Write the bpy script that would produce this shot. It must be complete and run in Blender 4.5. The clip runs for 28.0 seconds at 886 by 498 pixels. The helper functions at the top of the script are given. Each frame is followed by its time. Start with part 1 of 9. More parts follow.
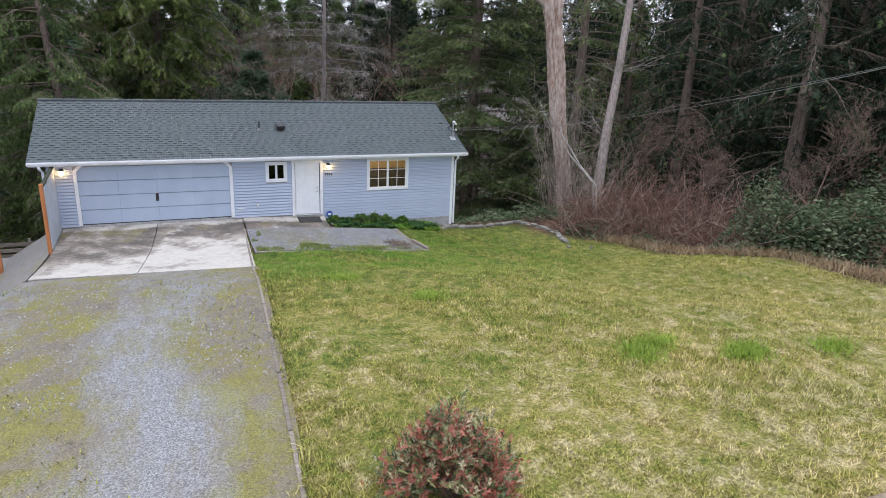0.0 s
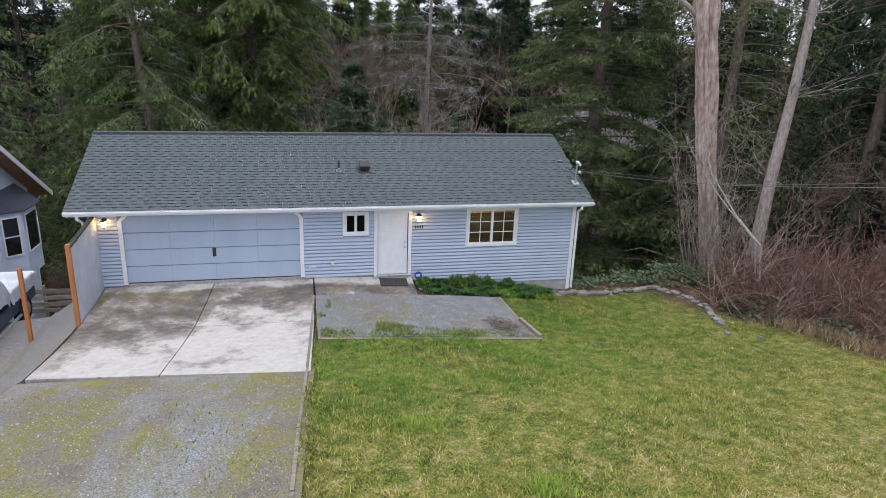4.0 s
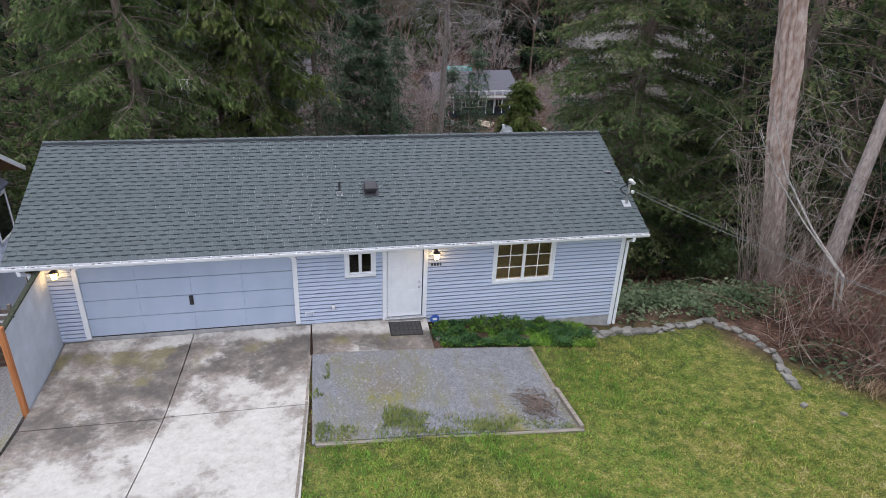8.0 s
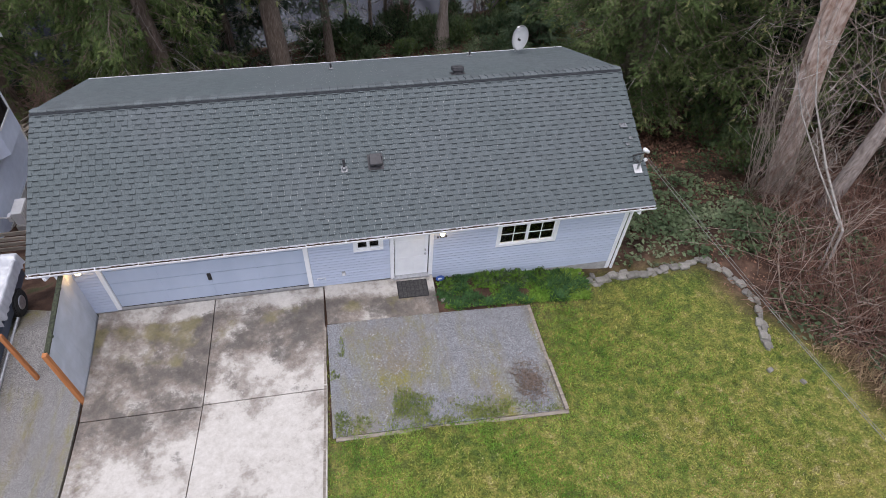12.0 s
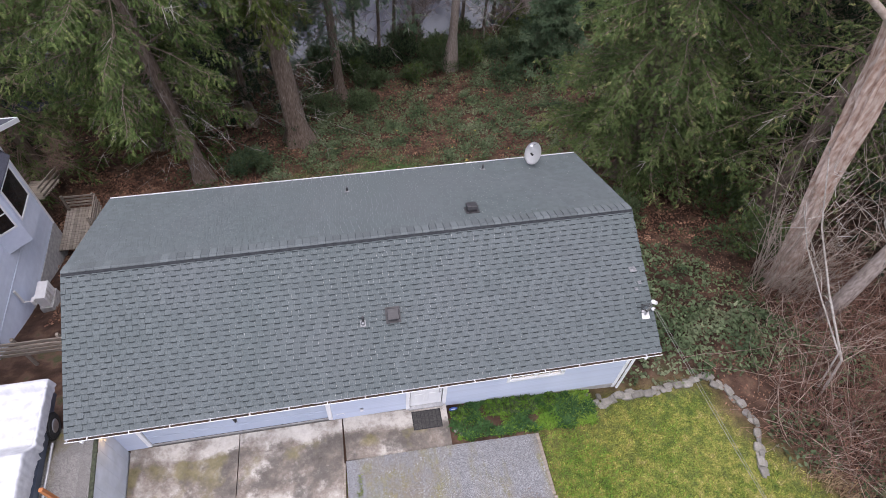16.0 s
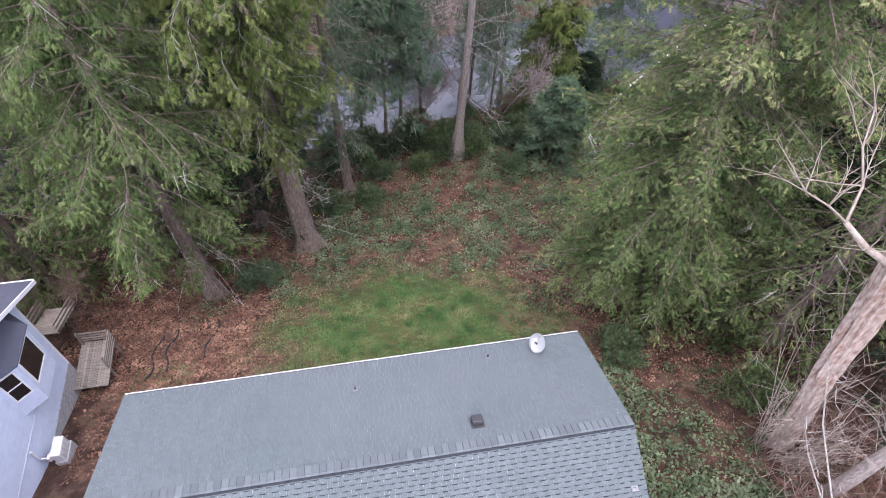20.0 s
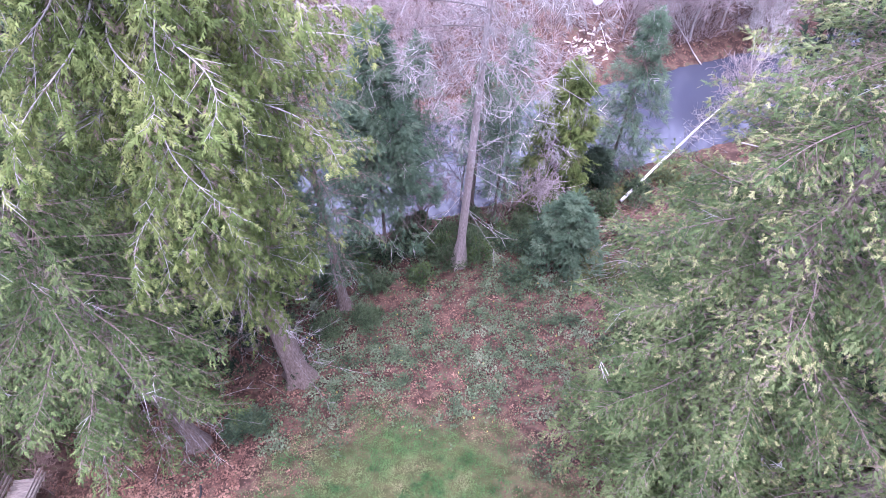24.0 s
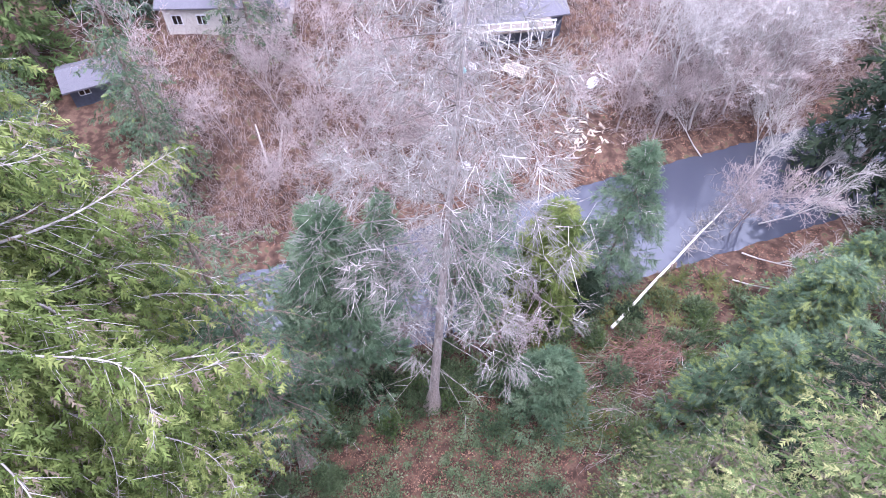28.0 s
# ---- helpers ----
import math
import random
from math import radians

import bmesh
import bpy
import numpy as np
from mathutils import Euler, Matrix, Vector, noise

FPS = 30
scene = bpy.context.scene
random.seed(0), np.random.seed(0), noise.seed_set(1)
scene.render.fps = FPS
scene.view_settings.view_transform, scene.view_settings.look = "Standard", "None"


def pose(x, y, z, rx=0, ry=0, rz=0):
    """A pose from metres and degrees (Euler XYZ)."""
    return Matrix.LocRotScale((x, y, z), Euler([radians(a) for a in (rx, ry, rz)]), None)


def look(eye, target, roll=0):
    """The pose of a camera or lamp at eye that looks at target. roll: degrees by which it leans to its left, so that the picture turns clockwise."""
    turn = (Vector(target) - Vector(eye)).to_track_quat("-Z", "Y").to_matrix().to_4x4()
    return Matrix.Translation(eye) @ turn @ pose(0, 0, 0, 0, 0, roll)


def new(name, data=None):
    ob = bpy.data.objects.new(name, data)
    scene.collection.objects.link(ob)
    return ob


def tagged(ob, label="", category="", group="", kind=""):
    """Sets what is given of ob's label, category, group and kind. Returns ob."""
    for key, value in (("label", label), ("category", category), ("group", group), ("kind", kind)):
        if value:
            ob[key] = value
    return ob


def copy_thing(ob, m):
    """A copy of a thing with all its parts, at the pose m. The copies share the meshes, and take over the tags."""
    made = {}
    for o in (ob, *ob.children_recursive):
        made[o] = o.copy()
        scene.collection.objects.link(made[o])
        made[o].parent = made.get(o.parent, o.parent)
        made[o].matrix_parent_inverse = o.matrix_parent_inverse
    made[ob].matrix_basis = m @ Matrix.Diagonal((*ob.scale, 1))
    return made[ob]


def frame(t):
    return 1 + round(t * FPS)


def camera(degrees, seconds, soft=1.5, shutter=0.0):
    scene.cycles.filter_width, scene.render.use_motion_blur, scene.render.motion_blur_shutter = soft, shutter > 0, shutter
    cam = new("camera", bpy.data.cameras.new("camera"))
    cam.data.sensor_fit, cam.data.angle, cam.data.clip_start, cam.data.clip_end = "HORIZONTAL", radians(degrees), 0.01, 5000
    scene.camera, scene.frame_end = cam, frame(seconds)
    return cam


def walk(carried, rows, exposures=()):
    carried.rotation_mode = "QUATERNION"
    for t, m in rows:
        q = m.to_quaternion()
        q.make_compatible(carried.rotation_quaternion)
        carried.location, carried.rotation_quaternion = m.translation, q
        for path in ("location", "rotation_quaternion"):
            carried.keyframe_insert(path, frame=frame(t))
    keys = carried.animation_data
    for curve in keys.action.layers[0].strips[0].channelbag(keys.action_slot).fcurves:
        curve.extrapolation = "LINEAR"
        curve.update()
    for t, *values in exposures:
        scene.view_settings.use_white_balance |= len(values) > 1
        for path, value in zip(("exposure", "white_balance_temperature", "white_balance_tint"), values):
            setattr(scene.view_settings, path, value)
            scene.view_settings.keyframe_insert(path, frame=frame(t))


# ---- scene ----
cam = camera(69.19, 28.0, 0.9)

PATH = [
    (0, (3.094, -24.314, 6.276), (3.851, -22.561, 5.681), 2.45),
    (0.5, (3.279, -23.620, 6.211), (4.037, -21.866, 5.617), 2.40),
    (1, (3.483, -22.893, 6.159), (4.235, -21.136, 5.567), 2.36),
    (1.5, (3.724, -22.041, 6.106), (4.394, -20.252, 5.514), 2.32),
    (2, (4.012, -21.182, 6.002), (4.557, -19.352, 5.408), 2.21),
    (2.5, (4.241, -20.528, 5.964), (4.751, -18.688, 5.371), 2.16),
    (3, (4.427, -20.009, 6.199), (4.916, -18.163, 5.606), 2.16),
    (3.5, (4.581, -19.533, 6.501), (5.056, -17.682, 5.910), 2.15),
    (4, (4.699, -19.040, 6.763), (5.161, -17.186, 6.173), 2.15),
    (4.5, (4.781, -18.538, 7.002), (5.234, -16.681, 6.413), 2.15),
    (6.5, (5.129, -16.273, 7.810), (5.555, -14.441, 7.128), 2.36),
    (7, (5.276, -15.676, 8.090), (5.691, -13.866, 7.348), 2.35),
    (7.5, (5.397, -15.090, 8.507), (5.802, -13.306, 7.701), 2.38),
    (8, (5.508, -14.543, 9.160), (5.905, -12.790, 8.283), 2.48),
    (8.5, (5.597, -14.047, 9.866), (5.986, -12.334, 8.910), 2.67),
    (9, (5.676, -13.578, 10.584), (6.056, -11.919, 9.534), 2.84),
    (9.5, (5.757, -13.128, 11.281), (6.125, -11.524, 10.145), 2.96),
    (10, (5.836, -12.694, 11.939), (6.191, -11.154, 10.714), 3.06),
    (10.5, (5.898, -12.264, 12.553), (6.240, -10.793, 11.242), 3.21),
    (11, (5.946, -11.835, 13.156), (6.276, -10.437, 11.764), 3.44),
    (11.5, (5.992, -11.391, 13.779), (6.308, -10.075, 12.307), 3.69),
    (13.5, (6.032, -9.525, 16.029), (6.323, -8.387, 14.411), 4.91),
    (14, (6.048, -9.110, 16.491), (6.337, -7.973, 14.871), 4.80),
    (14.5, (6.076, -8.656, 16.903), (6.361, -7.518, 15.283), 4.69),
    (15, (6.102, -8.183, 17.300), (6.386, -7.045, 15.681), 4.66),
    (15.5, (6.159, -7.696, 17.662), (6.441, -6.558, 16.042), 4.59),
    (16, (6.207, -7.224, 18.044), (6.486, -6.084, 16.424), 4.50),
    (16.5, (6.282, -6.738, 18.505), (6.559, -5.598, 16.885), 4.41),
    (17, (6.346, -6.232, 19.043), (6.621, -5.089, 17.425), 4.26),
    (17.5, (6.406, -5.663, 19.588), (6.678, -4.518, 17.971), 4.13),
    (18, (6.481, -5.058, 20.141), (6.752, -3.911, 18.525), 4.09),
    (18.5, (6.583, -4.441, 20.687), (6.851, -3.291, 19.073), 3.92),
    (19, (6.654, -3.820, 21.162), (6.921, -2.668, 19.549), 3.85),
    (19.5, (6.807, -3.202, 21.636), (7.067, -2.047, 20.024), 3.53),
    (20, (6.931, -2.540, 22.039), (7.188, -1.382, 20.429), 3.34),
    (20.5, (6.996, -1.802, 22.395), (7.251, -0.642, 20.786), 3.24),
    (22.5, (7.632, 1.705, 23.716), (7.874, 2.872, 22.109), 2.81),
    (23, (7.881, 2.745, 24.100), (8.122, 3.914, 22.495), 2.79),
    (23.5, (8.196, 3.892, 24.475), (8.435, 5.062, 22.870), 2.77),
    (24, (8.547, 5.133, 24.832), (8.785, 6.303, 23.227), 2.80),
    (24.5, (8.936, 6.396, 25.173), (9.171, 7.567, 23.569), 2.79),
    (25, (9.332, 7.657, 25.539), (9.567, 8.828, 23.935), 2.78),
    (25.5, (9.796, 8.894, 25.881), (10.029, 10.066, 24.277), 2.66),
    (26, (10.291, 10.108, 26.245), (10.521, 11.279, 24.640), 2.63),
    (26.5, (10.793, 11.264, 26.618), (11.020, 12.435, 25.013), 2.52),
    (27, (11.271, 12.420, 26.970), (11.497, 13.591, 25.363), 2.47),
    (27.5, (11.760, 13.553, 27.300), (11.982, 14.722, 25.693), 2.39),
    (28, (12.259, 14.619, 27.651), (12.477, 15.789, 26.044), 2.22),
]
EXPOSURES = [(0, 0.6, 6300, 12), (4.5, 0.46, 6350, 12), (8, 0.52, 6350, 13), (11, 0.5, 6500, 15), (14, 0.6, 6700, 17), (17, 1.08, 6700, 20), (20, 1.68, 6300, 23), (23, 2.32, 5500, 41), (25, 2.5, 5500, 44), (26, 2.35, 5550, 39), (28, 2.25, 5800, 29)]
walk(cam, [(t, look(eye, target, roll)) for t, eye, target, roll in PATH], EXPOSURES)

# ---- world and light ----
world = bpy.data.worlds.new("overcast_sky")
scene.world = world
world.use_nodes = True
wn, wl = world.node_tree.nodes, world.node_tree.links
wn.clear()
w_out, w_bg, w_sky = wn.new("ShaderNodeOutputWorld"), wn.new("ShaderNodeBackground"), wn.new("ShaderNodeTexSky")
w_sky.sky_type, w_sky.sun_disc = "NISHITA", False
w_sky.sun_elevation, w_sky.sun_rotation = radians(78), radians(190)
w_sky.air_density, w_sky.dust_density, w_sky.ozone_density = 1.0, 4.0, 1.0
w_bg.inputs["Strength"].default_value = 0.15
w_mix = wn.new("ShaderNodeMix")
w_mix.data_type = "RGBA"
w_mix.inputs["Factor"].default_value = 0.75
w_mix.inputs["B"].default_value = (5.6, 5.9, 6.5, 1)
wl.new(w_sky.outputs[0], w_mix.inputs["A"])
wl.new(w_mix.outputs["Result"], w_bg.inputs["Color"])
wl.new(w_bg.outputs[0], w_out.inputs["Surface"])

sun = new("sun", bpy.data.lights.new("sun", "SUN"))
sun.data.energy, sun.data.angle, sun.data.color = 1.0, radians(50), (1.0, 0.97, 0.94)
sun.matrix_world = look((5, -4, 38), (6, 4, 0))


# ---- materials ----
def ramp_node(nt, stops):
    n = nt.nodes.new("ShaderNodeValToRGB")
    el = n.color_ramp.elements
    while len(el) < len(stops):
        el.new(0.5)
    for e, (p, c) in zip(el, stops):
        e.position, e.color = p, (*c, 1)
    return n


def material(name, stops, scale=4.0, rough=0.8, metal=0.0, bump=0.3, bump_scale=None, stretch=(1, 1, 1), rand=0.0, island=0.0,
             detail=8.0, coarse=None, coarse_scale=0.4, coarse_mix=0.5, spec=0.4, trans=0.0):
    """A procedural surface: a fine noise through a colour ramp, a coarse noise over it, random shifts by object or island, and a bump."""
    m = bpy.data.materials.new(name)
    m.use_nodes = True
    nt = m.node_tree
    N, L = nt.nodes, nt.links
    b = N["Principled BSDF"]
    b.inputs["Roughness"].default_value, b.inputs["Metallic"].default_value = rough, metal
    b.inputs["Specular IOR Level"].default_value = spec
    tc, mp = N.new("ShaderNodeTexCoord"), N.new("ShaderNodeMapping")
    mp.inputs["Scale"].default_value = stretch
    L.new(tc.outputs["Object"], mp.inputs["Vector"])
    tex = N.new("ShaderNodeTexNoise")
    tex.inputs["Scale"].default_value, tex.inputs["Detail"].default_value = scale, detail
    L.new(mp.outputs[0], tex.inputs["Vector"])
    r = ramp_node(nt, stops)
    L.new(tex.outputs["Fac"], r.inputs[0])
    col = r.outputs[0]
    if coarse:
        t2 = N.new("ShaderNodeTexNoise")
        t2.inputs["Scale"].default_value, t2.inputs["Detail"].default_value = coarse_scale, 5
        L.new(tc.outputs["Object"], t2.inputs["Vector"])
        r2 = ramp_node(nt, coarse)
        L.new(t2.outputs["Fac"], r2.inputs[0])
        mx = N.new("ShaderNodeMix")
        mx.data_type = "RGBA"
        mx.inputs["Factor"].default_value = coarse_mix
        L.new(col, mx.inputs["A"]), L.new(r2.outputs[0], mx.inputs["B"])
        col = mx.outputs["Result"]
    if rand or island:
        hs = N.new("ShaderNodeHueSaturation")
        mr = N.new("ShaderNodeMapRange")
        src = N.new("ShaderNodeNewGeometry").outputs["Random Per Island"] if island else N.new("ShaderNodeObjectInfo").outputs["Random"]
        a = island or rand
        mr.inputs["To Min"].default_value, mr.inputs["To Max"].default_value = 1 - a, 1 + a
        L.new(src, mr.inputs["Value"])
        L.new(mr.outputs[0], hs.inputs["Value"])
        L.new(col, hs.inputs["Color"])
        col = hs.outputs[0]
    L.new(col, b.inputs["Base Color"])
    if bump:
        bt = N.new("ShaderNodeTexNoise")
        bt.inputs["Scale"].default_value, bt.inputs["Detail"].default_value = bump_scale or scale * 4, 6
        L.new(mp.outputs[0], bt.inputs["Vector"])
        bn = N.new("ShaderNodeBump")
        bn.inputs["Strength"].default_value, bn.inputs["Distance"].default_value = bump, 0.02
        L.new(bt.outputs["Fac"], bn.inputs["Height"])
        L.new(bn.outputs[0], b.inputs["Normal"])
    if trans:
        b.inputs["Subsurface Weight"].default_value = 0.0
        tr = N.new("ShaderNodeBsdfTranslucent")
        ms = N.new("ShaderNodeMixShader")
        ms.inputs[0].default_value = trans
        L.new(col, tr.inputs["Color"])
        L.new(b.outputs[0], ms.inputs[1]), L.new(tr.outputs[0], ms.inputs[2])
        L.new(ms.outputs[0], N["Material Output"].inputs["Surface"])
    return m


def glass(name, tint=(0.9, 0.95, 1.0), rough=0.02):
    m = bpy.data.materials.new(name)
    m.use_nodes = True
    N, L = m.node_tree.nodes, m.node_tree.links
    N.remove(N["Principled BSDF"])
    tr, gl, mx, fr = N.new("ShaderNodeBsdfTransparent"), N.new("ShaderNodeBsdfGlossy"), N.new("ShaderNodeMixShader"), N.new("ShaderNodeFresnel")
    tr.inputs["Color"].default_value, gl.inputs["Roughness"].default_value = (*tint, 1), rough
    fr.inputs["IOR"].default_value = 1.45
    L.new(fr.outputs[0], mx.inputs[0]), L.new(tr.outputs[0], mx.inputs[1]), L.new(gl.outputs[0], mx.inputs[2])
    L.new(mx.outputs[0], N["Material Output"].inputs["Surface"])
    return m


def glow(name, colour, strength):
    m = bpy.data.materials.new(name)
    m.use_nodes = True
    b = m.node_tree.nodes["Principled BSDF"]
    b.inputs["Base Color"].default_value = (*colour, 1)
    b.inputs["Emission Color"].default_value, b.inputs["Emission Strength"].default_value = (*colour, 1), strength
    return m


M = {}
M["shingle"] = material("roof_shingle", [(0.25, (0.078, 0.094, 0.104)), (0.5, (0.124, 0.147, 0.158)), (0.75, (0.175, 0.195, 0.205))], 60, 0.95, bump=0.6, island=0.07,
                        coarse=[(0.35, (0.108, 0.135, 0.137)), (0.7, (0.135, 0.152, 0.162))], coarse_scale=0.4, coarse_mix=0.4, spec=0.1)
# dark colour for the shingles' printed bands and painted butt shadows
M["shingle_band"] = material("shingle_print_and_shade", [(0.3, (0.026, 0.032, 0.036)), (0.7, (0.05, 0.06, 0.066))], 60, 0.95, bump=0.5, island=0.25, spec=0.1)
M["siding"] = material("blue_grey_siding", [(0.3, (0.42, 0.48, 0.615)), (0.7, (0.49, 0.55, 0.685))], 3, 0.55, bump=0.05, stretch=(0.3, 1, 4), rand=0.035, spec=0.3)
M["white"] = material("white_paint", [(0.3, (0.76, 0.78, 0.83)), (0.7, (0.85, 0.87, 0.91))], 5, 0.45, bump=0.05, coarse=[(0.3, (0.72, 0.735, 0.77)), (0.6, (0.86, 0.88, 0.92))], coarse_scale=1.3, coarse_mix=0.3)
M["garage"] = material("blue_garage_paint", [(0.3, (0.4, 0.475, 0.615)), (0.7, (0.45, 0.525, 0.665))], 2.5, 0.5, bump=0.06, stretch=(1, 1, 0.3), coarse=[(0.3, (0.36, 0.43, 0.56)), (0.65, (0.45, 0.525, 0.665))], coarse_scale=0.9, coarse_mix=0.4)
M["concrete_wall"] = material("foundation_concrete", [(0.3, (0.3, 0.3, 0.31)), (0.7, (0.46, 0.46, 0.46))], 6, 0.9, bump=0.4)
M["dark_glass"] = glass("window_glass", (0.55, 0.58, 0.6))
M["clear_glass"] = glass("clear_glass", (0.95, 0.95, 0.93))
M["black"] = material("black_metal", [(0.3, (0.02, 0.02, 0.022)), (0.7, (0.045, 0.045, 0.05))], 20, 0.5, bump=0.1)
M["steel"] = material("galvanised_steel", [(0.3, (0.42, 0.43, 0.45)), (0.7, (0.62, 0.63, 0.65))], 12, 0.4, metal=0.8, bump=0.1)
M["plastic_white"] = material("white_plastic", [(0.3, (0.66, 0.67, 0.69)), (0.7, (0.76, 0.77, 0.79))], 6, 0.4, bump=0.03)
M["rubber"] = material("black_rubber", [(0.3, (0.018, 0.018, 0.02)), (0.7, (0.04, 0.04, 0.042))], 15, 0.85, bump=0.4)
M["orange_wood"] = material("orange_stained_wood", [(0.3, (0.36, 0.13, 0.045)), (0.7, (0.52, 0.21, 0.08))], 3, 0.7, stretch=(6, 6, 0.5), bump=0.25)
M["fence"] = material("painted_fence_panel", [(0.3, (0.46, 0.5, 0.57)), (0.7, (0.56, 0.60, 0.68))], 3, 0.7, bump=0.2, stretch=(1, 1, 0.4), coarse=[(0.4, (0.38, 0.42, 0.46)), (0.6, (0.55, 0.59, 0.67))], coarse_scale=1.6, coarse_mix=0.45)
M["mat_grey"] = material("worn_rubber", [(0.3, (0.035, 0.035, 0.037)), (0.7, (0.075, 0.073, 0.072))], 20, 0.9, bump=0.5)
M["moss"] = material("dark_moss", [(0.3, (0.02, 0.025, 0.018)), (0.7, (0.07, 0.08, 0.05))], 20, 0.95, bump=0.8)
M["old_wood"] = material("weathered_wood", [(0.3, (0.16, 0.14, 0.12)), (0.7, (0.33, 0.29, 0.25))], 4, 0.9, stretch=(0.6, 6, 6), bump=0.4, rand=0.18)
M["stone"] = material("grey_wall_stone", [(0.3, (0.11, 0.105, 0.1)), (0.7, (0.29, 0.27, 0.255))], 6, 0.9, bump=0.7, rand=0.22, coarse=[(0.45, (0.3, 0.29, 0.28)), (0.65, (0.16, 0.2, 0.10))], coarse_scale=3, coarse_mix=0.35)
M["curtain"] = material("warm_interior_wall", [(0.3, (0.5, 0.38, 0.2)), (0.7, (0.62, 0.48, 0.27))], 2, 0.9, bump=0.1)
M["cabinet_wood"] = material("brown_cabinet_wood", [(0.3, (0.14, 0.085, 0.045)), (0.7, (0.24, 0.15, 0.085))], 3, 0.6, stretch=(6, 1, 1), bump=0.1)
M["dark_room"] = material("dark_interior", [(0.3, (0.05, 0.045, 0.04)), (0.7, (0.09, 0.08, 0.07))], 2, 0.9, bump=0.0)
M["lamp_glow"] = glow("lit_lamp_glass", (1.0, 0.62, 0.22), 9)
M["neighbour"] = material("pale_blue_siding", [(0.3, (0.58, 0.65, 0.8)), (0.7, (0.66, 0.73, 0.88))], 3, 0.6, bump=0.05, rand=0.03)
M["dark_roof"] = material("dark_asphalt_roof", [(0.3, (0.045, 0.05, 0.07)), (0.7, (0.10, 0.105, 0.14))], 30, 0.9, bump=0.5, island=0.2)
M["soffit"] = material("brown_soffit", [(0.3, (0.22, 0.12, 0.06)), (0.7, (0.36, 0.21, 0.11))], 3, 0.7, stretch=(6, 1, 1), bump=0.2)
M["tarp"] = material("silver_tarp", [(0.3, (0.48, 0.5, 0.54)), (0.7, (0.68, 0.7, 0.74))], 4, 0.38, bump=0.35, bump_scale=9, metal=0.15)
M["car"] = material("dark_blue_car_paint", [(0.3, (0.05, 0.065, 0.09)), (0.7, (0.09, 0.11, 0.15))], 3, 0.3, bump=0.0)
M["bark"] = material("brown_bark", [(0.25, (0.10, 0.075, 0.06)), (0.5, (0.2, 0.155, 0.13)), (0.8, (0.36, 0.30, 0.26))], 5, 0.95, stretch=(3, 3, 0.6), bump=1.0, bump_scale=14)
M["pine_bark"] = material("grey_pine_bark", [(0.25, (0.2, 0.165, 0.15)), (0.5, (0.33, 0.28, 0.26)), (0.8, (0.48, 0.42, 0.4))], 5, 0.95, stretch=(3, 3, 0.8), bump=0.8, bump_scale=14)
M["snag"] = material("bleached_dead_wood", [(0.3, (0.1, 0.055, 0.04)), (0.38, (0.28, 0.18, 0.14)), (0.48, (0.44, 0.335, 0.285)), (0.62, (0.64, 0.56, 0.515))], 3.6, 0.9, stretch=(2.2, 2.2, 0.75), bump=1.0, bump_scale=16, coarse=[(0.4, (0.3, 0.2, 0.16)), (0.6, (0.55, 0.46, 0.42))], coarse_scale=0.8, coarse_mix=0.4)
M["grey_limb"] = material("grey_dead_limb", [(0.3, (0.2, 0.18, 0.165)), (0.7, (0.4, 0.38, 0.36))], 8, 0.9, bump=0.5, island=0.3)
M["pale_log"] = material("pale_birch_log", [(0.3, (0.52, 0.5, 0.48)), (0.7, (0.76, 0.75, 0.72))], 5, 0.8, bump=0.4)
M["twig"] = material("brown_bare_twig", [(0.3, (0.12, 0.08, 0.06)), (0.7, (0.24, 0.17, 0.14))], 8, 0.9, bump=0.2, island=0.35)
M["pink_twig"] = material("grey_pink_twig", [(0.3, (0.25, 0.2, 0.19)), (0.7, (0.44, 0.38, 0.37))], 8, 0.9, bump=0.2, island=0.3)
M["cane"] = material("brown_bramble", [(0.3, (0.12, 0.062, 0.048)), (0.7, (0.28, 0.165, 0.13))], 2, 0.9, bump=0.2, island=0.45)
M["pine_grey"] = material("lichen_grey_needles", [(0.3, (0.135, 0.13, 0.12)), (0.7, (0.26, 0.25, 0.232))], 1.5, 0.9, bump=0.0, island=0.25, trans=0.2)
M["pine_limb"] = material("grey_brown_limb", [(0.3, (0.14, 0.12, 0.11)), (0.7, (0.27, 0.24, 0.225))], 8, 0.9, bump=0.3, island=0.25)


def leafy(name, dark, mid, light, island=0.3, scale=0.7):
    return material(name, [(0.3, dark), (0.5, mid), (0.72, light)], scale, 0.7, bump=0.0, island=island, detail=4, trans=0.3, spec=0.2)


M["spruce"] = leafy("spruce_needles", (0.042, 0.075, 0.024), (0.088, 0.138, 0.044), (0.16, 0.215, 0.08))
M["cedar"] = leafy("cedar_fronds", (0.05, 0.08, 0.02), (0.12, 0.165, 0.045), (0.225, 0.26, 0.085))
M["fir"] = leafy("fir_needles", (0.05, 0.088, 0.03), (0.105, 0.155, 0.054), (0.2, 0.24, 0.1))
M["fir_tip"] = leafy("pale_fir_tips", (0.17, 0.195, 0.08), (0.26, 0.275, 0.115), (0.37, 0.375, 0.18), 0.25)
M["withered"] = leafy("withered_sprays", (0.09, 0.07, 0.05), (0.18, 0.145, 0.105), (0.3, 0.26, 0.2), 0.3)
M["spruce_tip"] = leafy("pale_spruce_tips", (0.115, 0.17, 0.055), (0.175, 0.23, 0.08), (0.26, 0.31, 0.12), 0.25)
M["cedar_tip"] = leafy("pale_cedar_tips", (0.14, 0.185, 0.05), (0.21, 0.25, 0.08), (0.295, 0.325, 0.125), 0.25)
